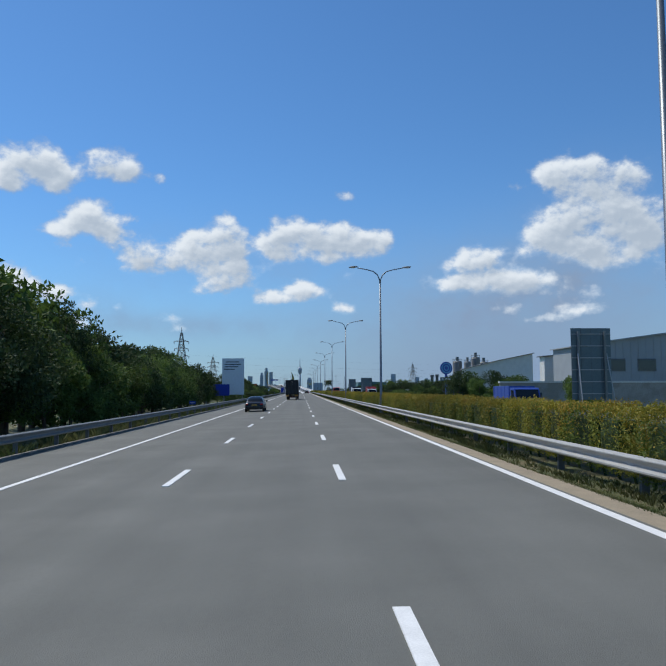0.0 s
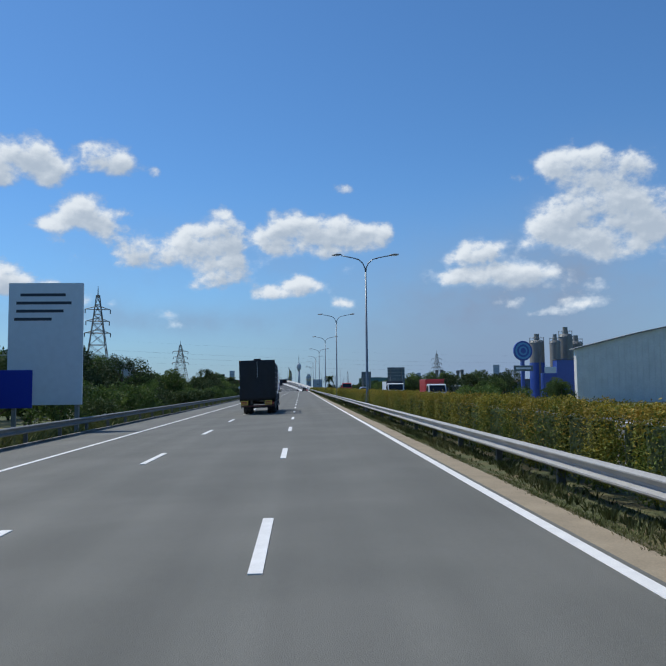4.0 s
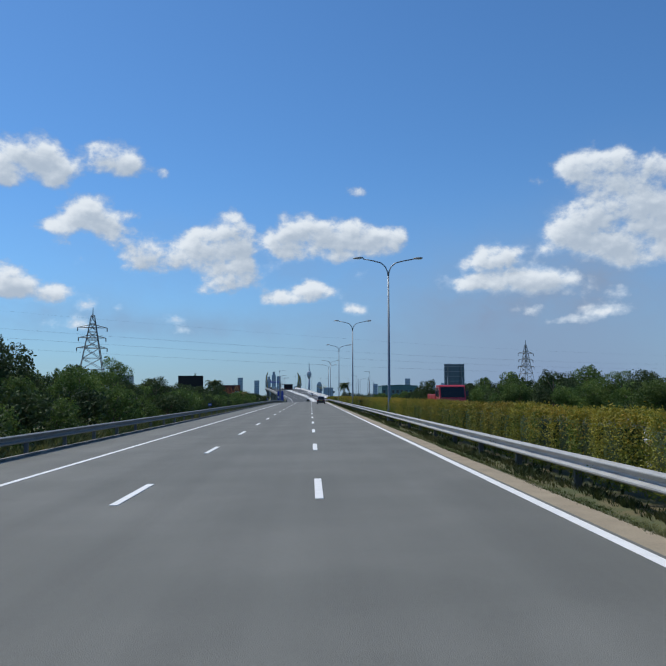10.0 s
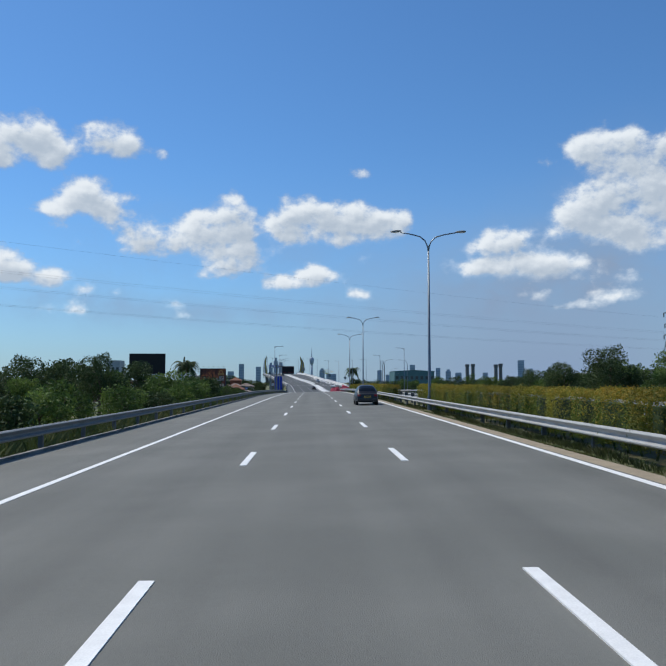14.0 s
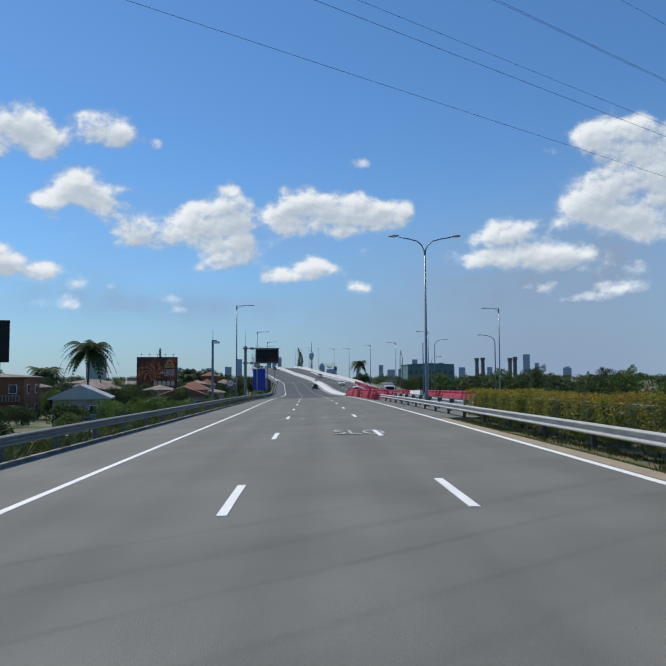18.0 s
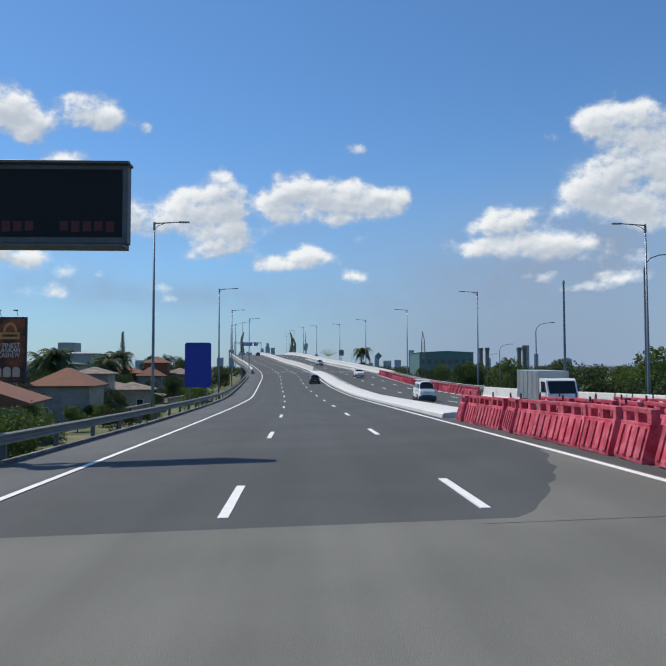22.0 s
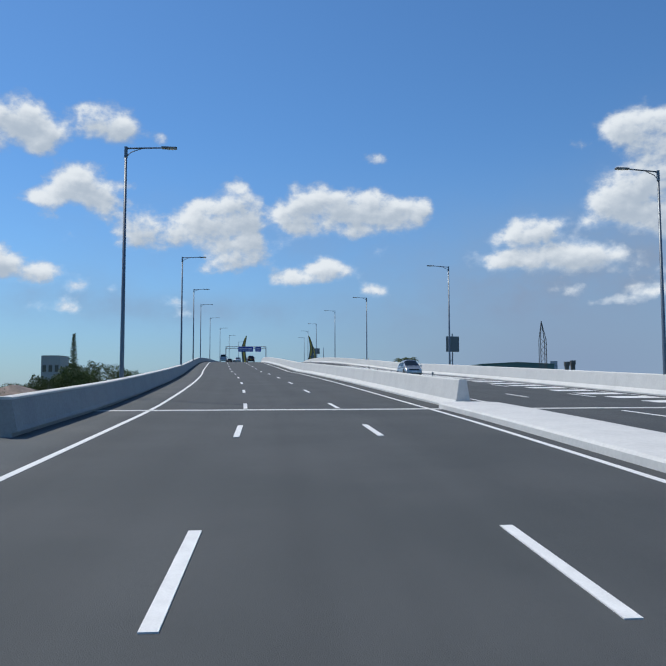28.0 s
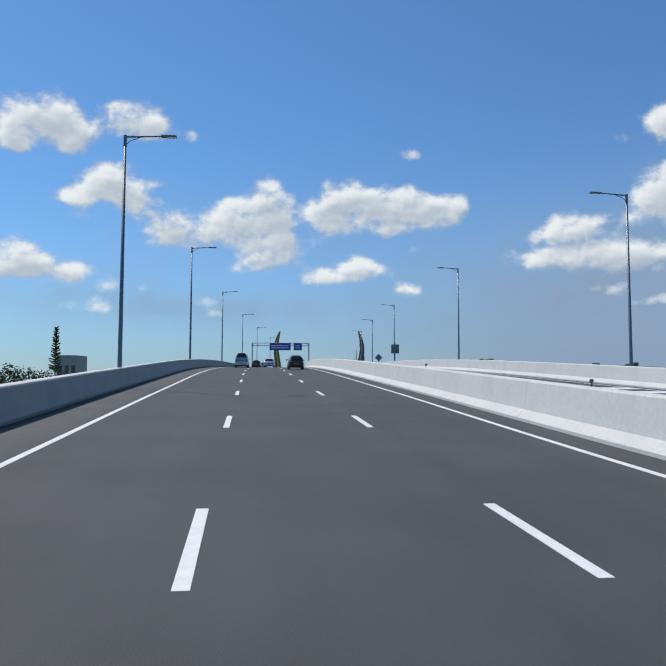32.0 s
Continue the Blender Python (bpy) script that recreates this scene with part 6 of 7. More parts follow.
    for x in (-0.95, 0.72):
        pl = part("number_plate", box(x - 0.26, x + 0.26, -0.14, -0.12, 0.68, 0.98), PLATE, t, "battered yellow plate")
        part("text_bar", box(x - 0.19, x + 0.19, -0.148, -0.142, 0.86, 0.92), BUS_RED, pl)
        part("text_bar", box(x - 0.19, x + 0.19, -0.148, -0.142, 0.75, 0.81), BUS_RED, pl)
    for x in (-1.05, 1.05):
        part("tail_lamp", box(x - 0.08, x + 0.08, -0.13, -0.1, 0.72, 0.86), RED_LAMP, t)
    # side guard
    for s in (-1, 1):
        part("side_guard", tube([(s * 1.2, 0.1, 1.0), (s * 1.2, 0.15, 0.62), (s * 1.2, 0.7, 0.42), (s * 1.2, 1.25, 0.62), (s * 1.2, 1.25, 1.0)], 0.03, 6), STEEL_DULL, t)
        part("side_guard", tube([(s * 1.2, 0.1, 0.85), (s * 1.2, 1.25, 0.85)], 0.025, 6), STEEL_DULL, t)
        part("side_guard", tube([(s * 1.2, 4.2, 0.55), (s * 1.2, 6.9, 0.55)], 0.03, 6), STEEL_DULL, t)
        part("side_guard", tube([(s * 1.2, 4.2, 0.85), (s * 1.2, 6.9, 0.85)], 0.03, 6), STEEL_DULL, t)
        part("mudguard", prism([(1.35 + 2.9 * k / 10, 1.0 + 0.06 * math.sin(k * math.pi / 10)) for k in range(11)] + [(4.25, 0.97), (1.35, 0.97)], s * 0.75, s * 1.2, "x"), POST, t)
        for y in (2.1, 3.45):
            wheel(t, s * 1.02, y, 0.5, 0.28, s, POST)
            wheel(t, s * 0.70, y, 0.5, 0.26, s, POST)
        wheel(t, s * 1.02, 8.0, 0.5, 0.28, s, POST)
    part("axle", tube([(-0.9, 2.1, 0.5), (0.9, 2.1, 0.5)], 0.09, 8), POST, t)
    part("axle", tube([(-0.9, 3.45, 0.5), (0.9, 3.45, 0.5)], 0.09, 8), POST, t)
    part("fuel_tank", tube([(0.85, 5.0, 0.72), (0.85, 6.3, 0.72)], 0.28, 14), STEEL_DULL, t)
    # cab
    o = [(7.45, 0.75), (7.45, 2.75), (7.6, 2.92), (8.7, 2.92), (9.05, 2.75), (9.35, 1.75), (9.4, 0.75), (8.62, 0.75), (8.5, 1.05), (8.25, 1.22), (7.8, 1.22), (7.55, 1.05), (7.5, 0.75)]
    cab = part("cab", prism(o, -1.15, 1.15, "x", 0.05), WHITE_PAINT, t, "white cab with lettering bars")
    part("windscreen", prism([(9.09, 2.66), (9.36, 1.78), (9.33, 1.77), (9.05, 2.65)], -1.0, 1.0, "x"), GLASS_DARK, cab)
    for s in (-1, 1):
        part("side_window", prism([(8.25, 1.85), (9.05, 1.85), (8.85, 2.6), (8.25, 2.6)], s * 1.14, s * 1.165, "x"), GLASS_DARK, cab)
        part("quarter_window", prism([(7.65, 2.0), (8.05, 2.0), (8.05, 2.6), (7.65, 2.6)], s * 1.14, s * 1.165, "x"), GLASS_DARK, cab)
        part("text_bar", box(s * 1.157 - 0.006, s * 1.157 + 0.006, 7.75, 8.9, 1.55, 1.63), INK, cab)
        part("text_bar", box(s * 1.157 - 0.006, s * 1.157 + 0.006, 7.75, 8.4, 1.36, 1.42), INK, cab)
        part("wheel_arch", prism([(8.0 + 0.62 * math.cos(a), 0.5 + 0.66 * math.sin(a)) for a in [k * math.pi / 8 for k in range(9)]] + [(8.0 + 0.54 * math.cos(a), 0.5 + 0.58 * math.sin(a)) for a in [math.pi - k * math.pi / 8 for k in range(9)]], s * 0.9, s * 1.19, "x"), POST, t)
        arm = part("mirror_arm", tube([(s * 1.1, 9.0, 2.7), (s * 1.42, 9.1, 2.75), (s * 1.42, 9.1, 2.0)], 0.02, 6), POST, t)
        part("mirror", box(s * 1.42 - 0.11, s * 1.42 + 0.11, 9.05, 9.13, 2.0, 2.5, 0.03), INK, arm)
    part("front_bumper", box(-1.2, 1.2, 9.3, 9.55, 0.5, 0.8, 0.03), INK, t)
    part("step", box(1.0, 1.25, 9.0, 9.35, 0.45, 0.55), INK, t)
    t.matrix_world = pose(-0.70, 138.3, -0.02, 0, -1.5, 0)
    return t


cage_lorry()


# ---- buildings ----
ROOF_OLD = mat("weathered_sheet_roof", (0.16, 0.13, 0.11), 0.85, var=0.3, scale=1.2, fine=10, tint=(0.22, 0.17, 0.14))
ROOF_PALE = mat("white_sheet_roof", (0.62, 0.62, 0.60), 0.6, var=0.12, scale=1.0, fine=8)
ROOF_GREEN = mat("dull_green_roof", (0.07, 0.10, 0.06), 0.8, var=0.25, scale=1.0, fine=8)
HOUSE_DARK = mat("dark_timber_wall", (0.045, 0.028, 0.022), 0.9, var=0.3, scale=1.0, fine=9)


def window_part(parent, x0, x1, y, z0, z1, face=-1):
    w = part("window", box(x0, x1, y - 0.06 if face < 0 else y - 0.02, y + 0.02 if face < 0 else y + 0.06, z0, z1), SIGN_WHITE, parent)
    e = y - 0.075 if face < 0 else y + 0.075
    part("pane", box(x0 + 0.08, x1 - 0.08, min(e, y), max(e, y), z0 + 0.08, z1 - 0.08), WINDOW, w)


def hip_roof(x0, x1, y0, y1, z, rise, over=0.6, gable=False):
    b = bmesh.new()
    x0, x1, y0, y1 = x0 - over, x1 + over, y0 - over, y1 + over
    long_x = (x1 - x0) > (y1 - y0)
    run = 0 if gable else min(x1 - x0, y1 - y0) / 2
    if long_x:
        r = [(x0 + run, (y0 + y1) / 2), (x1 - run, (y0 + y1) / 2)]
    else:
        r = [((x0 + x1) / 2, y0 + run), ((x0 + x1) / 2, y1 - run)]
    e = [b.verts.new(p) for p in ((x0, y0, z), (x1, y0, z), (x1, y1, z), (x0, y1, z))]
    u = [b.verts.new(p) for p in ((x0, y0, z - 0.18), (x1, y0, z - 0.18), (x1, y1, z - 0.18), (x0, y1, z - 0.18))]
    t = [b.verts.new((p[0], p[1], z + rise)) for p in r]
    if long_x:
        fs = [(e[0], e[1], t[1], t[0]), (e[1], e[2], t[1]), (e[2], e[3], t[0], t[1]), (e[3], e[0], t[0])]
    else:
        fs = [(e[0], e[1], t[0]), (e[1], e[2], t[1], t[0]), (e[2], e[3], t[1]), (e[3], e[0], t[0], t[1])]
    for f in fs:
        b.faces.new(f)
    for k in range(4):
        b.faces.new((u[k], u[(k + 1) % 4], e[(k + 1) % 4], e[k]))
    b.faces.new(u[::-1])
    bmesh.ops.recalc_face_normals(b, faces=b.faces[:])
    return b


def house(x, y, w, d, h, rise, wall, roof, turn=0, label="house with a tiled roof below the road", storeys=1, z=None, gable=False):
    t = thing("house", label, "house", "houses below the ramp")
    part("wall", box(-w / 2, w / 2, -d / 2, d / 2, -0.6, h), wall, t)
    part("roof", hip_roof(-w / 2, w / 2, -d / 2, d / 2, h + 0.18, rise, gable=gable), roof, t)
    for s in range(storeys):
        zb = 0.9 + s * 2.9
        n = max(2, int(w / 2.6))
        for i in range(n):
            xx = -w / 2 + (i + 0.5) * w / n
            window_part(t, xx - 0.55, xx + 0.55, -d / 2, zb, zb + 1.3)
        m = max(1, int(d / 3.2))
        for i in range(m):
            yy = -d / 2 + (i + 0.5) * d / m
            wd = part("window", box(w / 2 - 0.02, w / 2 + 0.06, yy - 0.55, yy + 0.55, zb, zb + 1.3), SIGN_WHITE, t)
            part("pane", box(w / 2, w / 2 + 0.075, yy - 0.46, yy + 0.46, zb + 0.08, zb + 1.22), WINDOW, wd)
    part("door", box(w / 2 - 0.02, w / 2 + 0.05, -d / 2 + 0.4, -d / 2 + 1.3, 0, 2.1), PLANK, t)
    if storeys > 1:
        bal = part("balcony", box(-w / 2 + 0.3, w / 2 - 0.3, -d / 2 - 1.1, -d / 2, 2.6, 2.75), wall, t)
        for i in range(int(w / 0.45)):
            xx = -w / 2 + 0.4 + i * 0.45
            part("baluster", box(xx - 0.05, xx + 0.05, -d / 2 - 1.08, -d / 2 - 0.98, 2.75, 3.5), WALL_WHITE, bal)
        part("handrail", box(-w / 2 + 0.3, w / 2 - 0.3, -d / 2 - 1.12, -d / 2 - 0.94, 3.5, 3.6), WALL_WHITE, bal)
    gz = ground_height(x, y) if z is None else z
    t.matrix_world = pose(x, y, gz, 0, 0, turn)
    return t


house(-47.5, 511, 12, 8, 6.0, 0.5, WALL_BROWN, ROOF_OLD, 6, "long brown house with white shutters under a dark billboard", 2)
house(-33, 508, 7, 8, 3.0, 1.8, WALL_WHITE, ROOF_METAL, 12, "low whitewashed shed with a pale gable", gable=True)
house(-47, 560, 9, 8, 4.5, 2.0, WALL_GREY, ROOF_OLD, -8, "grey house with an old sheet roof behind palms")
house(-28.5, 562, 9, 9, 3.2, 1.8, WALL_WHITE, ROOF_TILE, 10, "whitewashed house with a clay gable roof", gable=True)
house(-33.5, 612, 5, 8, 6.2, 1.0, WALL_WHITE, ROOF_OLD, 8, "two-storey pale house with a balustraded balcony", 2)
house(-51, 699, 10.5, 9, 6.4, 2.1, HOUSE_DARK, ROOF_TILE, 4, "dark brown house with a broad clay hip roof")
house(-43.5, 698, 6.5, 8, 5.6, 2.4, WALL_WHITE, ROOF_TILE, 4, "whitewashed house under clay tiles with arched porch")
house(-43.6, 707, 6.2, 6.2, 9.2, 1.9, WALL_BROWN, ROOF_TILE, 4, "tall house with a clay pavilion roof", 2)
house(-37.5, 664, 8, 7, 1.7, 0.7, WALL_WHITE, ROOF_OLD, 6, "low white shed with an old sheet roof")
house(-58, 630, 12, 9, 6.0, 1.0, WALL_GREY, ROOF_OLD, 0, "grey two-storey house with an old sheet roof", 2)
house(-72, 640, 14, 10, 6.5, 1.2, WALL_WHITE, ROOF_OLD, 3, "long pale two-storey house among palms", 2)
house(-38.5, 714, 8, 9, 6.0, 1.8, WALL_WHITE, ROOF_OLD, -5, "house with a clay roof beyond the trees")
house(-54, 596, 8, 8, 4.0, 2.0, WALL_BROWN, ROOF_TILE, 9, "brown house with a clay roof behind the billboard")
house(-66, 500, 16, 10, 4.2, 1.6, WALL_BROWN, ROOF_TILE, 0, "brown house with tiled roof set back from the road")
house(-31.5, 594, 7, 10, 4.6, 2.2, WALL_WHITE, ROOF_TILE, 6, "white house with a red-brown tiled roof")
house(-31, 625, 7, 8, 3.6, 1.2, WALL_WHITE, ROOF_OLD, 8, "low white house with a metal roof by the ramp")


house(-60, 668, 14, 9, 8.6, 1.0, WALL_GREY, ROOF_GREEN, 2, "long grey house under a dull green roof behind palms", 2)
house(-68, 716, 12, 10, 12.0, 0.6, WALL_GREY, WALL_GREY, 0, "plain blue-grey block above the garden trees", 3)
house(-36, 628, 6, 7, 4.2, 1.0, WALL_WHITE, ROOF_OLD, 6, "small weathered house with an old sheet roof")
house(-45, 676, 7, 6, 3.6, 1.0, HOUSE_DARK, ROOF_OLD, 3, "dark timber outbuilding with an old sheet roof")
house(-57, 545, 9, 8, 5.0, 1.6, WALL_BROWN, ROOF_OLD, 5, "brown house with an old roof behind the palm")
house(-37, 578, 7, 7, 4.4, 1.2, WALL_WHITE, ROOF_OLD, 10, "weathered white house beneath the printed billboard")
for x, y, w, turn in ((-22.5, 556, 9, 92), (-24, 600, 12, 88), (-27, 646, 14, 86), (-33, 566, 9, 4), (-30, 606, 7, 6)):
    t = thing("garden_wall", "low stained plaster garden wall with a row of openings", "wall", "garden walls")
    z0 = ground_height(x, y)
    part("base", box(-w / 2, w / 2, -0.1, 0.1, -0.5, 1.0), WALL_WHITE, t)
    part("coping", box(-w / 2, w / 2, -0.14, 0.14, 1.9, 2.05), WALL_WHITE, t)
    for i in range(int(w / 0.5)):
        part("baluster", box(-w / 2 + 0.2 + i * 0.5 - 0.07, -w / 2 + 0.2 + i * 0.5 + 0.07, -0.08, 0.08, 1.0, 1.9), WALL_WHITE, t)
    t.matrix_world = pose(x, y, z0, 0, 0, turn)


def shed(x, y, w, d, h, rise, wall, roof, label, name="warehouse", bays=6, turn=0, mono=0.0, glazed=True):
    """A large clad building with vertical sheet joints, a door and a pitched or sloping roof."""
    t = thing(name, label, "building")
    o = [(-w / 2, -1), (w / 2, -1), (w / 2, h + mono), (0, h + rise + mono / 2), (-w / 2, h)]
    part("wall", prism(o, -d / 2, d / 2, "y"), wall, t)
    over = 0.5
    for a, b in (((-w / 2 - over, h - over * (rise + mono / 2) / (w / 2)), (0, h + rise + mono / 2)), ((0, h + rise + mono / 2), (w / 2 + over, h + mono - over * (rise - mono / 2) / (w / 2)))):
        part("roof", prism([(a[0], a[1] + 0.01), (b[0], b[1] + 0.01), (b[0], b[1] + 0.22), (a[0], a[1] + 0.22)], -d / 2 - over, d / 2 + over, "y"), roof, t)
    for i in range(bays * 4 + 1):
        xx = -w / 2 + i * w / (bays * 4)
        hh = h + (rise * (1 - abs(xx) / (w / 2)) if not mono else mono * (xx / w + 0.5)) - 0.3
        part("cladding_joint", box(xx - 0.05, xx + 0.05, -d / 2 - 0.06, -d / 2 + 0.01, 0, max(hh, 1)), wall, t)
    for i in range(bays if glazed else 0):
        xx = -w / 2 + (i + 0.5) * w / bays
        wn_ = part("window", box(xx - w / bays * 0.3, xx + w / bays * 0.3, -d / 2 - 0.1, -d / 2 + 0.02, h * 0.55, h * 0.75), POST, t)
        part("pane", box(xx - w / bays * 0.27, xx + w / bays * 0.27, -d / 2 - 0.13, -d / 2, h * 0.57, h * 0.73), WINDOW, wn_)
    t.matrix_world = pose(x, y, ground_height(x, y), 0, 0, turn)
    return t


shed(68, 126, 36, 22, 10.4, 2.4, WALL_GREY, WALL_GREY, "large grey clad warehouse beyond the oncoming lanes", bays=7)
annexe = shed(56.7, 149.9, 9, 3, 9.8, 0.3, WALL_BRIGHT, POST, "pale annexe with red marks beside the grey warehouse", name="annexe", bays=2, glazed=False)
part("red_band", box(-4.4, 4.4, -1.64, -1.56, 1.6, 3.2), BUS_RED, annexe, "red painted band")
for i in range(3):
    part("emblem", box(-2.4 + i * 1.7, -1.2 + i * 1.7, -1.66, -1.56, 5.4 - 0.2 * (i % 2), 7.2), BUS_RED, annexe)
w = thing("boundary_wall", "low pale wall in front of the warehouse", "wall", kind="structure")
part("wall", box(24, 70, 82, 82.4, -2, 2.6), WALL_WHITE, w)
part("coping", box(23.9, 70, 81.9, 82.5, 2.6, 2.8), CONCRETE, w)
shed(57, 202, 20, 1.2, 8.7, 0.2, WALL_BRIGHT, STEEL_DULL, "white sloping-topped hoarding in front of the silos", name="hoarding", bays=5, mono=4.4, glazed=False)
shed(104.5, 1062, 41, 50, 19.4, 1.0, WALL_TEAL, WALL_TEAL, "long dark teal factory hall in the distance", name="factory", bays=8)
shed(-48, 240, 24, 30, 8.4, 3.4, WALL_GREY, mat("green_metal_roof", (0.10, 0.17, 0.13), 0.5, 0.2), "grey shed with a green pitched roof behind trees", bays=4)
guard = shed(58.5, 266.5, 10.5, 7, 1.7 - ground_height(58.5, 266.5), 1.4, WALL_BLUE, ROOF_OLD, "blue-walled guard house with a dark sheet roof", name="guard_house", bays=3)
part("water_tank", tube([(-4.0, -1.5, 3.4 - ground_height(58.5, 266.5)), (-4.0, -1.5, 4.4 - ground_height(58.5, 266.5))], 0.55, 14), INK, guard, "black rooftop water tank")
part("tank_stand", box(-4.4, -3.6, -1.9, -1.1, 0, 3.4 - ground_height(58.5, 266.5), 0.02), POST, guard)
shed(63.5, 300, 8, 6, 1.2 - ground_height(63.5, 300), 0.5, WALL_WHITE, ROOF_METAL, "low pale shed with a sheet roof beside the yard wall", name="shed", bays=2)
shed(53.5, 318, 2.2, 2.2, 3.2 - ground_height(53.5, 318), 0.2, WALL_WHITE, ROOF_METAL, "small white gate hut at the yard wall", name="gate_hut", bays=1)
yard = thing("yard_wall", "long pale rendered yard wall beyond the oncoming lanes", "wall")
for k in range(6):
    part("wall_panel", box(43 + k * 3.1, 46 + k * 3.1, 313.9, 314.1, -3, 1.25), WALL_WHITE, yard)
    part("pier", box(46 + k * 3.1, 46.1 + k * 3.1, 313.8, 314.2, -3, 1.4), WALL_WHITE, yard)
blue = thing("silo_housing", "bright blue clad housing at the foot of the silos", "industrial housing")
part("wall", box(-2.9, 1.3, -1.2, 1.2, -3, 6.9, 0.03), BLUE_PAINT, blue)
part("low_wing", box(-5.6, -2.9, -1.0, 1.2, -3, 4.2, 0.03), BLUE_PAINT, blue)
part("white_panel", box(-5.5, -3.0, -1.03, -1.0, 4.2, 5.5, 0.01), SIGN_WHITE, blue, "white panel above the low wing")
part("roof_edge", box(-3.0, 1.4, -1.3, 1.3, 6.9, 7.1, 0.02), POST, blue)
blue.matrix_world = pose(58.6, 235.5, 0, 0, 0, 0)
shed(53, 335, 10, 8, 4.0, 0.3, WALL_WHITE, ROOF_METAL, "white flat-roofed shed among the trees", name="shed", bays=2)
shed(-328, 1500, 22, 30, 43.0, 0.2, WALL_GREY, WALL_GREY, "plain grey flat-roofed block beyond the mast", name="block", bays=3)
shed(92, 500, 30, 18, 8, 1.0, WALL_WHITE, ROOF_METAL, "pale hall roof above the far trees", name="hall", bays=5)
for x0, x1, z1 in ((33, 52, 1.6),):
    w = thing("yard_roof", "row of low pale shed roofs beyond the far shoulder", "shed")
    part("roof", prism([(x0, 1.5), (x1, 1.5), (x1, 2.0), (x0, 1.8)], 262, 270, "y"), ROOF_PALE, w)
    part("wall", box(x0 + 0.3, x1 - 0.3, 262.4, 269.6, -1.5, 1.5), WALL_WHITE, w)


def silo(x, y, r, top, label, coloured=True):
    t = thing("silo", label, "silo", "cement silos")
    z0 = ground_height(x, y)
    H = top - z0
    part("cylinder", tube([(0, 0, H * 0.3), (0, 0, H * 0.86)], r, 24), CONCRETE_GREY, t, smooth=False)
    part("cone", tube([(0, 0, H * 0.3), (0, 0, H * 0.12)], [r, 0.35], 24), STEEL_DULL, t)
    part("cap", tube([(0, 0, H * 0.86), (0, 0, H * 0.9)], [r * 1.05, r * 0.8], 24), STEEL_DULL, t)
    part("filter", tube([(0, 0, H * 0.9), (0, 0, H)], r * 0.35, 14), STEEL_DULL, t)
    if coloured:
        part("blue_skirt", tube([(0, 0, -0.5), (0, 0, H * 0.55)], r * 1.03, 24), BLUE_PAINT, t, "blue painted lower shell")
    for k in range(8):
        a = k * math.pi / 4
        part("railing_post", tube([(math.cos(a) * r, math.sin(a) * r, H * 0.86), (math.cos(a) * r, math.sin(a) * r, H * 0.94)], 0.04, 5), STEEL_DULL, t)
    part("railing", tube([(math.cos(k * math.pi / 8) * r, math.sin(k * math.pi / 8) * r, H * 0.94) for k in range(17)], 0.035, 5, cap=False), STEEL_DULL, t)
    part("ladder", box(-0.25, 0.25, -r - 0.2, -r - 0.12, 0, H * 0.88), STEEL_DULL, t)
    t.matrix_world = pose(x, y, z0)


silo(54.5, 243, 1.6, 13.0, "grey cement silo with a blue lower shell")
silo(57.0, 238.6, 1.15, 12.6, "slim grey cement silo with a railed top", coloured=False)
silo(60.6, 242, 1.5, 14.4, "tall grey cement silo with a railed top and blue lower shell")
silo(64.4, 246, 1.6, 12.8, "grey cement silo with a blue lower shell")
t = thing("round_sign", "big blue disc sign with pale rings on a pole", "sign")
part("pole", box(-0.35, 0.35, -0.3, 0.3, -1.5, 7.8), BLUE_PAINT, t)
d = part("disc", tube([(0, -0.5, 9.8), (0, -0.1, 9.8)], 2.1, 36), BLUE_PAINT, t)
PALE_BLUE = mat("pale_blue_print", (0.10, 0.30, 0.52), 0.5, var=0.1)
for r0, rr in ((1.75, PALE_BLUE), (1.35, BLUE_PAINT), (0.95, PALE_BLUE), (0.6, BLUE_PAINT)):
    part("ring", tube([(0, -0.5 - (2.0 - r0) * 0.02, 9.8), (0, -0.45, 9.8)], r0, 30), rr, d)
brd = part("name_board", box(-2.2, 2.2, -0.45, -0.32, 5.5, 6.7, 0.03), SIGN_GREY, t)
part("text_bar", box(-1.7, 1.7, -0.47, -0.451, 5.9, 6.3), SIGN_WHITE, brd)
t.matrix_world = pose(49.3, 237, -0.8, 0, 0, 8)

# chimneys and stacks
for x, y, r, h in ((375, 2030, 4.6, 50), (390, 2035, 4.6, 51), (363.5, 1714, 3.8, 42), (374, 1718, 3.8, 44)):
    t = thing("chimney", "grey industrial chimney in the distance", "chimney", "far chimneys")
    part("flue", tube([(0, 0, -2), (0, 0, h)], [r, r * 0.9], 16), CHIMNEY_GREY, t)
    part("rim", tube([(0, 0, h - 6), (0, 0, h + 0.4)], r * 1.15, 16), CHIMNEY_GREY, t)
    t.matrix_world = pose(x, y, -7)

# crane
t = thing("crane", "tall dark lattice crane jib beyond the ramp", "crane")
for k in range(4):
    sx, sy = ((-1, -1), (1, -1), (1, 1), (-1, 1))[k]
    part("chord", tube([(sx * 0.8, sy * 0.8, 0), (sx * 0.7 - 0.1, sy * 0.7, 17), (-0.3, 0, 22)], 0.10, 5), POST, t)
lat = bmesh.new()
for i in range(12):
    z = i * 1.45
    tube([(-0.75, -0.75, z), (0.75, -0.75, z + 1.45)], 0.05, 4, lat)
    tube([(0.75, -0.75, z), (-0.75, -0.75, z + 1.45)], 0.05, 4, lat)
part("lattice", lat, POST, t)
t.matrix_world = pose(50.7, 816, -5)

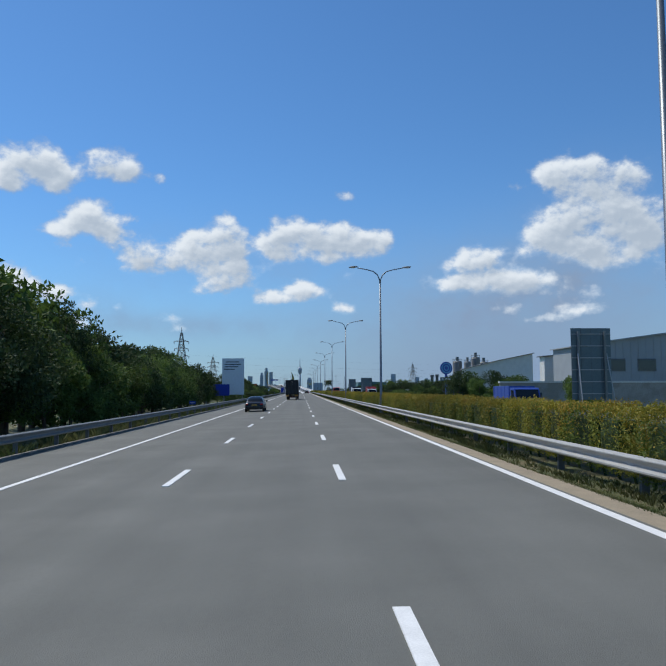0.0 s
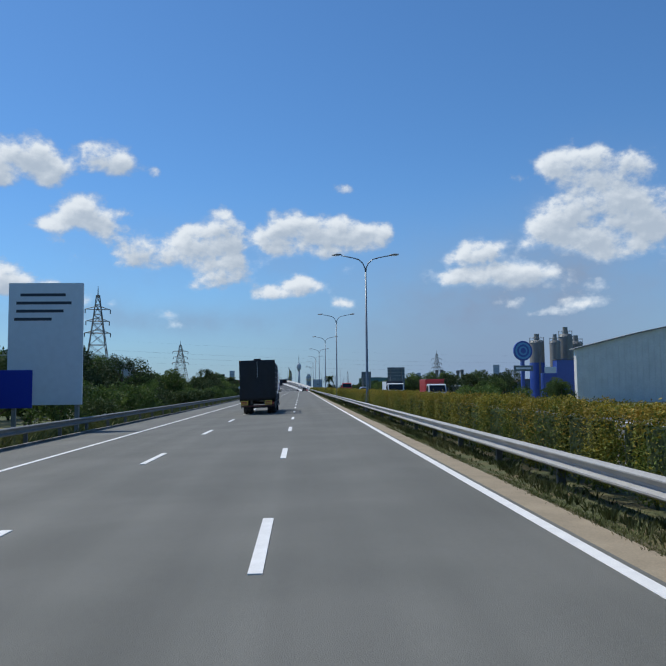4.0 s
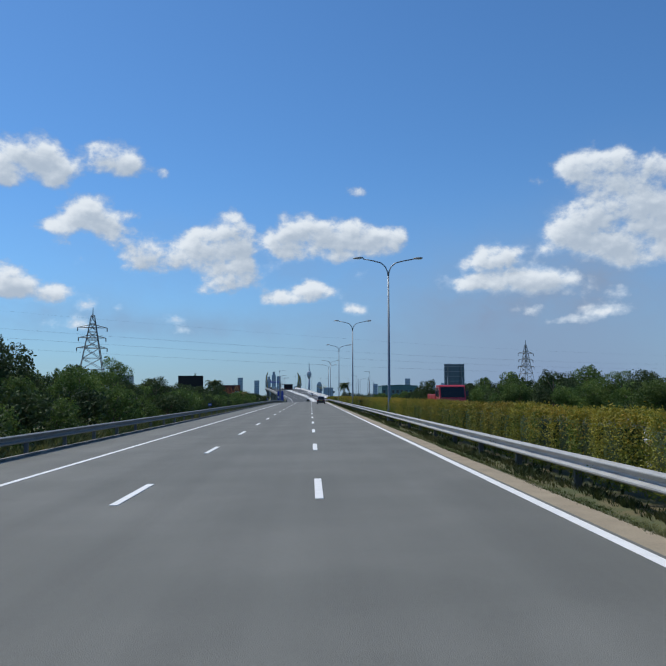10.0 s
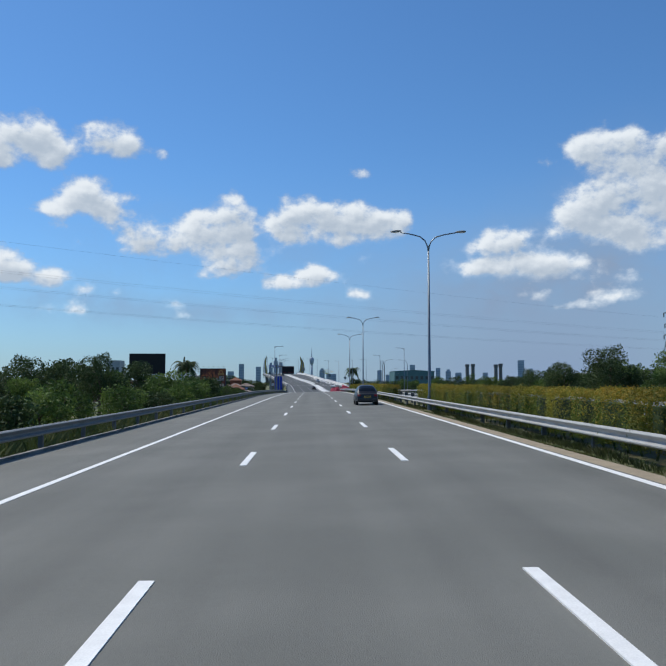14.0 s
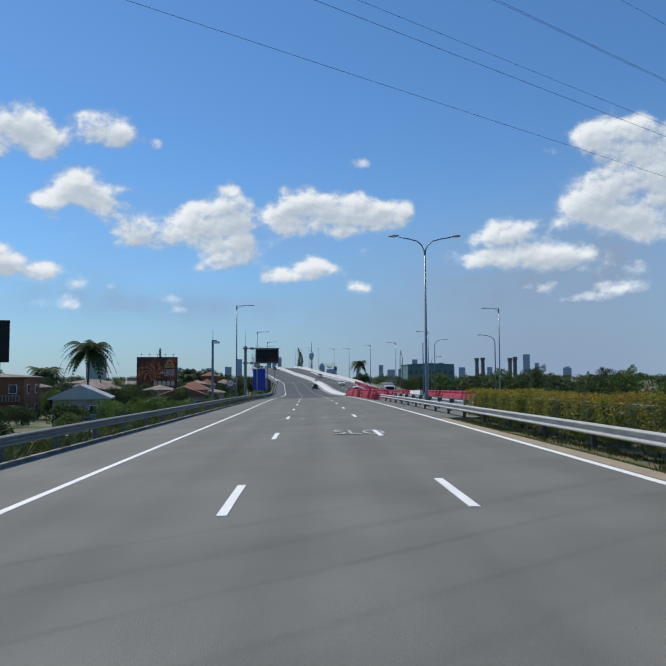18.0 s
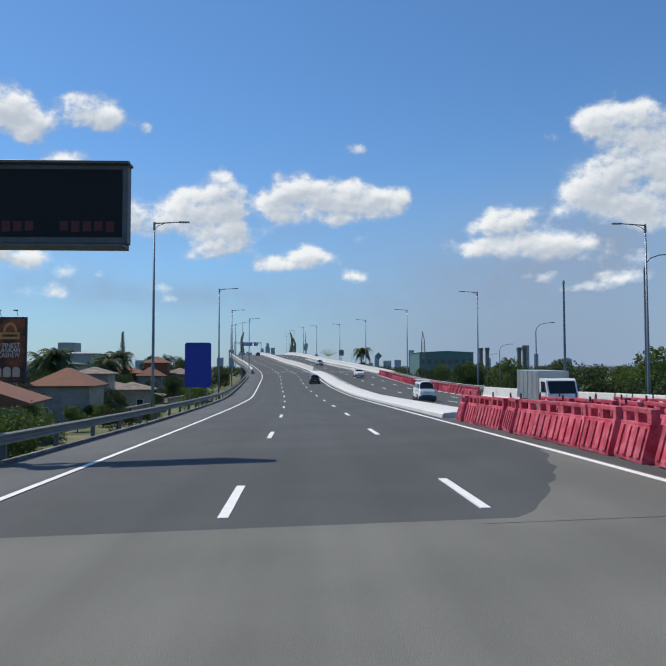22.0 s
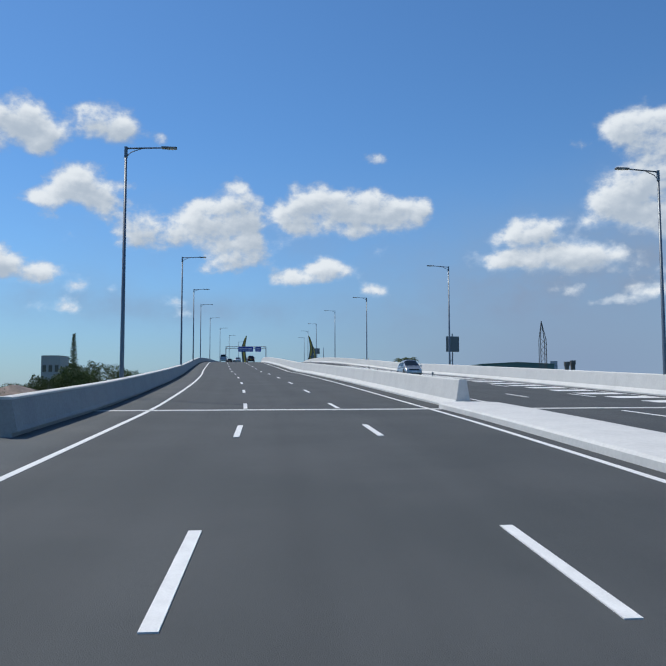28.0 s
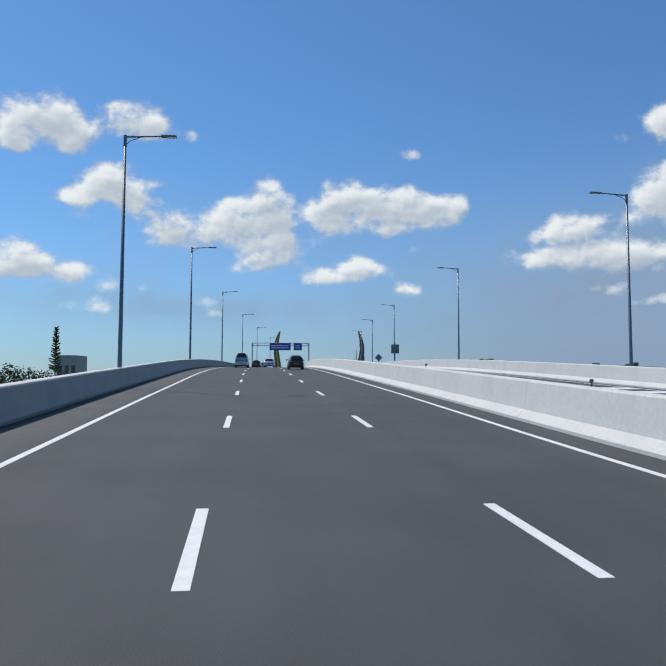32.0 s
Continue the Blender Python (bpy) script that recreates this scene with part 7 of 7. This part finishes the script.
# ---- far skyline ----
def skyline(az, el, wid, steps=1, dist=3900, label="high-rise on the horizon, air haze painted into its blue-grey"):
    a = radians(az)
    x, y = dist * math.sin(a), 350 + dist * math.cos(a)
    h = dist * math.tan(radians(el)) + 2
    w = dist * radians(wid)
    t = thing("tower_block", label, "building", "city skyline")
    part("shaft", box(-w / 2, w / 2, -w / 2, w / 2, -8, h * (1 if steps == 1 else 0.86)), HAZE_TOWER, t)
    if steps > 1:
        part("crown", box(-w * 0.3, w * 0.3, -w * 0.3, w * 0.3, h * 0.86, h), HAZE_TOWER, t)
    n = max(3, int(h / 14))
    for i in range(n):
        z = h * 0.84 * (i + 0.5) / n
        part("window_band", box(-w * 0.46, w * 0.46, -w / 2 - 0.8, -w / 2 + 0.1, z - h / n * 0.22, z + h / n * 0.22), HAZE_WINDOW, t)
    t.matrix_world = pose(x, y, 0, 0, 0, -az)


# window bands carry the same painted haze tint
HAZE_WINDOW = mat("far_window_haze_tint", (0.22, 0.29, 0.38), 0.4, var=0.1, scale=0.05)
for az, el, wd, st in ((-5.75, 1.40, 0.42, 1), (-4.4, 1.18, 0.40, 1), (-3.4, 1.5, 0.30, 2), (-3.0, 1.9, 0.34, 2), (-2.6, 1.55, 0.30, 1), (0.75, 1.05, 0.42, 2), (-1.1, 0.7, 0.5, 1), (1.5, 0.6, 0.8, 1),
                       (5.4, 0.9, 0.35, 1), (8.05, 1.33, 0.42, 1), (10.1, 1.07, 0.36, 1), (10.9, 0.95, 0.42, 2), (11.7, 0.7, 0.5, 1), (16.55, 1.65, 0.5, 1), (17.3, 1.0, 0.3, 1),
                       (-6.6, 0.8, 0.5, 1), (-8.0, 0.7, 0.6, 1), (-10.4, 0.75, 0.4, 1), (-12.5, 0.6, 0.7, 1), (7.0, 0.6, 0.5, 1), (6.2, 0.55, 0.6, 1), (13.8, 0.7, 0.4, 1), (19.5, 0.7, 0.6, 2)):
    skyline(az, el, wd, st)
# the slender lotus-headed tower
t = thing("broadcast_tower", "slender tower with a bulbous head and spire, haze painted into its colour", "tower")
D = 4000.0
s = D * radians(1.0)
part("shaft", tube([(0, 0, -8), (0, 0, s * 1.45)], [s * 0.11, s * 0.075], 16), HAZE_TOWER, t, smooth=True)
part("head", tube([(0, 0, s * 1.35), (0, 0, s * 1.5), (0, 0, s * 1.72), (0, 0, s * 1.9), (0, 0, s * 2.02)], [s * 0.07, s * 0.15, s * 0.2, s * 0.16, s * 0.06], 20), HAZE_TOWER, t, "bud-shaped head", smooth=True)
part("spire", tube([(0, 0, s * 2.0), (0, 0, s * 2.4), (0, 0, s * 2.78)], [s * 0.04, s * 0.025, s * 0.01], 8), HAZE_TOWER, t)
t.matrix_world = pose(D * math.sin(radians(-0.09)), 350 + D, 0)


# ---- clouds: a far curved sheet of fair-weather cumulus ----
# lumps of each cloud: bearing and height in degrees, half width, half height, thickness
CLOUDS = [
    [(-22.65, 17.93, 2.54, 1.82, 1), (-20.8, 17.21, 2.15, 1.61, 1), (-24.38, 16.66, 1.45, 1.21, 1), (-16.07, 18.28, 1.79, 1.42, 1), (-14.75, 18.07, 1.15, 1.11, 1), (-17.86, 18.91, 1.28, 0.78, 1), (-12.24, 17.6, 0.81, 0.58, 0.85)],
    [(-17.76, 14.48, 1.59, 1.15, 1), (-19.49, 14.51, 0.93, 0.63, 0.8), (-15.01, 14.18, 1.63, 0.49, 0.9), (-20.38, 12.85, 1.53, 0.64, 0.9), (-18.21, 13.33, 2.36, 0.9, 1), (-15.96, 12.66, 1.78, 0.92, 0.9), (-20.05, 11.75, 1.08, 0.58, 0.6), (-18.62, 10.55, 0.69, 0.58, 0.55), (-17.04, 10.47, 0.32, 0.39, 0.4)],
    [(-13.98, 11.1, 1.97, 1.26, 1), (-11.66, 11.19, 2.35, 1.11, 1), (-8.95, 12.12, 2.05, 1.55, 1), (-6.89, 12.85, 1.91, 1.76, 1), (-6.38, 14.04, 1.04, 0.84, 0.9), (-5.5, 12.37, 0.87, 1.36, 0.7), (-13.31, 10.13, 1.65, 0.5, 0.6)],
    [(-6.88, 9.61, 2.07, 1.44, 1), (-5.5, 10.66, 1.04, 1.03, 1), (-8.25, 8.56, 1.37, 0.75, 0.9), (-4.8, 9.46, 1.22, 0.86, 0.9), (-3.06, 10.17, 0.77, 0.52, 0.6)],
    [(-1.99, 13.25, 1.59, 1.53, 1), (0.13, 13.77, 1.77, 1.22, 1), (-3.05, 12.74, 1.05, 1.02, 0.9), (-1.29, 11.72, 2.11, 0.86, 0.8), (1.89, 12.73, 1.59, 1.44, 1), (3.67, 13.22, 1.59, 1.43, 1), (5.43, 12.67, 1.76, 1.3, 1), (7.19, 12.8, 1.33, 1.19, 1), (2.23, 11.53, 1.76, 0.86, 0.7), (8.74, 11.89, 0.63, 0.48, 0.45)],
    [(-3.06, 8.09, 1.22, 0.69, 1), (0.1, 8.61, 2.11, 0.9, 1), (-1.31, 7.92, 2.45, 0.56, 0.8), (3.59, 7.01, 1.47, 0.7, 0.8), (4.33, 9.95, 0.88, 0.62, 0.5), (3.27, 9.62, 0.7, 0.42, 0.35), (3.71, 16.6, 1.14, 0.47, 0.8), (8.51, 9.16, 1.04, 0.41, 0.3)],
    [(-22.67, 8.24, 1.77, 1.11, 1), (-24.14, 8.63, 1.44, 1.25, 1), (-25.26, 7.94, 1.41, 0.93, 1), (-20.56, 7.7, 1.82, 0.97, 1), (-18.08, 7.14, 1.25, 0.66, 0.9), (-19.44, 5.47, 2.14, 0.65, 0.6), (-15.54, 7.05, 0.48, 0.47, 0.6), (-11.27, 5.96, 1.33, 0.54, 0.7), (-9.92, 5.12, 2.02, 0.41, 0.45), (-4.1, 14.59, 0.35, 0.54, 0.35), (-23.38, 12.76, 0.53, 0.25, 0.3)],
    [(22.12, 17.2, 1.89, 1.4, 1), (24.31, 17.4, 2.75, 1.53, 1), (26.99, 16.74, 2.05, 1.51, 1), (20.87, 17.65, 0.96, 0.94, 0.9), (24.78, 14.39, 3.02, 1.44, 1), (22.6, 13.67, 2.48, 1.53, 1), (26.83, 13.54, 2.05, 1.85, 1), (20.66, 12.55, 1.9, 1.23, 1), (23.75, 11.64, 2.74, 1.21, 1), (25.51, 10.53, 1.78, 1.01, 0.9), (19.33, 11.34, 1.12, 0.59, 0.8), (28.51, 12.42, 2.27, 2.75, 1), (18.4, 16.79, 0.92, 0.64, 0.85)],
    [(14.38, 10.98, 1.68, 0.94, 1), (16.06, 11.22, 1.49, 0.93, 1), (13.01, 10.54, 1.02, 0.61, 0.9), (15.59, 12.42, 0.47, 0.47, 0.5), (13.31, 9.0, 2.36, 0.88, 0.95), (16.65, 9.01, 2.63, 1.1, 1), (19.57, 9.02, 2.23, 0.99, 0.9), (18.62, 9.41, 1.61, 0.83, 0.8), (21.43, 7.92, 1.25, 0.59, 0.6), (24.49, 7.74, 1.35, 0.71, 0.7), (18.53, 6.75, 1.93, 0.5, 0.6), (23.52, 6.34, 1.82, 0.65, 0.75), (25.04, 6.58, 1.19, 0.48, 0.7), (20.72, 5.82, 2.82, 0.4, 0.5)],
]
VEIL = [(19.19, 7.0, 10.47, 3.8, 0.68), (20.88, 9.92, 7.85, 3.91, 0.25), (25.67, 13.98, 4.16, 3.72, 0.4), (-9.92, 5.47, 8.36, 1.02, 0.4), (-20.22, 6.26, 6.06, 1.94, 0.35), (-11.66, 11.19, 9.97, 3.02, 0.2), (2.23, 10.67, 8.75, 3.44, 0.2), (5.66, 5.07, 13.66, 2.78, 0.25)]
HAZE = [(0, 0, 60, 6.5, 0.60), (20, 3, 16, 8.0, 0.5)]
az = np.linspace(-36, 36, 481)
el = np.linspace(-0.5, 26, 178)
A, E = np.meshgrid(az, el)


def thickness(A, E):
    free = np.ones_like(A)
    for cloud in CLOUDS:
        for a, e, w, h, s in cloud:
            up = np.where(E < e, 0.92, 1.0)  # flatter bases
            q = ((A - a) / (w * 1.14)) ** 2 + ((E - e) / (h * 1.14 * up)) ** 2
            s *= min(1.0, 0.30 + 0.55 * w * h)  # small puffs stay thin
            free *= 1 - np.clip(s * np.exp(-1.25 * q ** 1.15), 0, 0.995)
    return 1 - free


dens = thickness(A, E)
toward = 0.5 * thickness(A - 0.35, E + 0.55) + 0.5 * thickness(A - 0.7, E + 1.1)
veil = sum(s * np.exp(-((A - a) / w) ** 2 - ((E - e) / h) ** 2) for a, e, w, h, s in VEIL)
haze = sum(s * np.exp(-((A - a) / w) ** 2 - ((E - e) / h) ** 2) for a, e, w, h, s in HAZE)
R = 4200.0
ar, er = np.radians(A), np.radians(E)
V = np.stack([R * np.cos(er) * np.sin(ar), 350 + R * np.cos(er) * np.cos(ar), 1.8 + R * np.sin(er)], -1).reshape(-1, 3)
nx_, ny_ = len(az), len(el)
idx = np.arange(nx_ * ny_).reshape(ny_, nx_)
Fq = np.stack([idx[:-1, :-1], idx[:-1, 1:], idx[1:, 1:], idx[1:, :-1]], -1).reshape(-1, 4)
me = bpy.data.meshes.new("cloud_backdrop")
me.from_pydata(V.tolist(), [], Fq.tolist())
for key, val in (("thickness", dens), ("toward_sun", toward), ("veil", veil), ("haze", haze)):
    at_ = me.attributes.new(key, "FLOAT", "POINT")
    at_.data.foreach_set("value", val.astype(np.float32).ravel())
m = bpy.data.materials.new("cloud")
m.use_nodes = True
N, L = m.node_tree.nodes, m.node_tree.links
N.remove(N["Principled BSDF"])


def node(kind, **sets):
    n_ = N.new(kind)
    for k_, v_ in sets.items():
        n_.inputs[k_].default_value = v_
    return n_


def maths(op, a, b):
    n_ = N.new("ShaderNodeMath")
    n_.operation = op
    for i_, q_ in enumerate((a, b)):
        if isinstance(q_, (int, float)):
            n_.inputs[i_].default_value = q_
        else:
            L.new(q_, n_.inputs[i_])
    return n_.outputs[0]


def attr(key):
    n_ = N.new("ShaderNodeAttribute")
    n_.attribute_name = key
    return n_.outputs["Fac"]


geo = N.new("ShaderNodeNewGeometry")
flat = N.new("ShaderNodeVectorMath")
flat.operation = "MULTIPLY"
flat.inputs[1].default_value = (1, 1, 1.35)
L.new(geo.outputs["Position"], flat.inputs[0])
big = node("ShaderNodeTexNoise", Scale=0.0075, Detail=7.0, Roughness=0.52)
L.new(flat.outputs[0], big.inputs["Vector"])
tex2 = node("ShaderNodeTexNoise", Scale=0.0032, Detail=5.0, Roughness=0.6)
L.new(flat.outputs[0], tex2.inputs["Vector"])
fine = node("ShaderNodeTexNoise", Scale=0.026, Detail=6.0, Roughness=0.6)
L.new(flat.outputs[0], fine.inputs["Vector"])
rough = maths("ADD", maths("MULTIPLY", maths("SUBTRACT", big.outputs["Fac"], 0.5), 1.55), maths("MULTIPLY", maths("SUBTRACT", tex2.outputs["Fac"], 0.5), 0.45))
d_ = maths("ADD", maths("ADD", attr("thickness"), rough), maths("MULTIPLY", maths("SUBTRACT", fine.outputs["Fac"], 0.5), 0.36))
near = node("ShaderNodeMapRange", **{"From Min": 0.05, "From Max": 0.22})
L.new(attr("thickness"), near.inputs["Value"])
cover = node("ShaderNodeMapRange", **{"From Min": 0.25, "From Max": 0.92})
cover.interpolation_type = "SMOOTHSTEP"
L.new(d_, cover.inputs["Value"])
body = maths("MULTIPLY", cover.outputs["Result"], near.outputs["Result"])
thin = maths("MULTIPLY", maths("MULTIPLY", attr("veil"), 1.7), maths("MULTIPLY", tex2.outputs["Fac"], maths("ADD", 0.6, big.outputs["Fac"])))
white = maths("MAXIMUM", body, thin)
alpha = maths("SUBTRACT", 1.0, maths("MULTIPLY", maths("SUBTRACT", 1.0, white), maths("SUBTRACT", 1.0, attr("haze"))))
# relief: the same billows a little nearer the sun
moved = N.new("ShaderNodeVectorMath")
moved.operation = "ADD"
moved.inputs[1].default_value = (-14, 0, 34)
L.new(flat.outputs[0], moved.inputs[0])
big2 = node("ShaderNodeTexNoise", Scale=0.0075, Detail=7.0, Roughness=0.52)
L.new(moved.outputs[0], big2.inputs["Vector"])
relief = maths("MULTIPLY", maths("SUBTRACT", big2.outputs["Fac"], big.outputs["Fac"]), 1.2)
shade = node("ShaderNodeMapRange", **{"From Min": 0.30, "From Max": 1.12})
shade.interpolation_type = "SMOOTHSTEP"
L.new(maths("ADD", maths("ADD", attr("toward_sun"), maths("MULTIPLY", rough, 0.3)), relief), shade.inputs["Value"])
col0 = N.new("ShaderNodeMix")
col0.data_type = "RGBA"
col0.inputs["A"].default_value = (0.83, 0.85, 0.87, 1)
col0.inputs["B"].default_value = (0.46, 0.52, 0.60, 1)
L.new(shade.outputs["Result"], col0.inputs["Factor"])
col = N.new("ShaderNodeMix")
col.data_type = "RGBA"
col.inputs["A"].default_value = (0.265, 0.35, 0.49, 1)
L.new(col0.outputs["Result"], col.inputs["B"])
L.new(body, col.inputs["Factor"])
em = node("ShaderNodeEmission", Strength=1.0)
L.new(col.outputs["Result"], em.inputs["Color"])
tr = N.new("ShaderNodeBsdfTransparent")
mx = N.new("ShaderNodeMixShader")
L.new(alpha, mx.inputs[0])
L.new(tr.outputs[0], mx.inputs[1])
L.new(em.outputs[0], mx.inputs[2])
L.new(mx.outputs[0], N["Material Output"].inputs["Surface"])
me.materials.append(m)
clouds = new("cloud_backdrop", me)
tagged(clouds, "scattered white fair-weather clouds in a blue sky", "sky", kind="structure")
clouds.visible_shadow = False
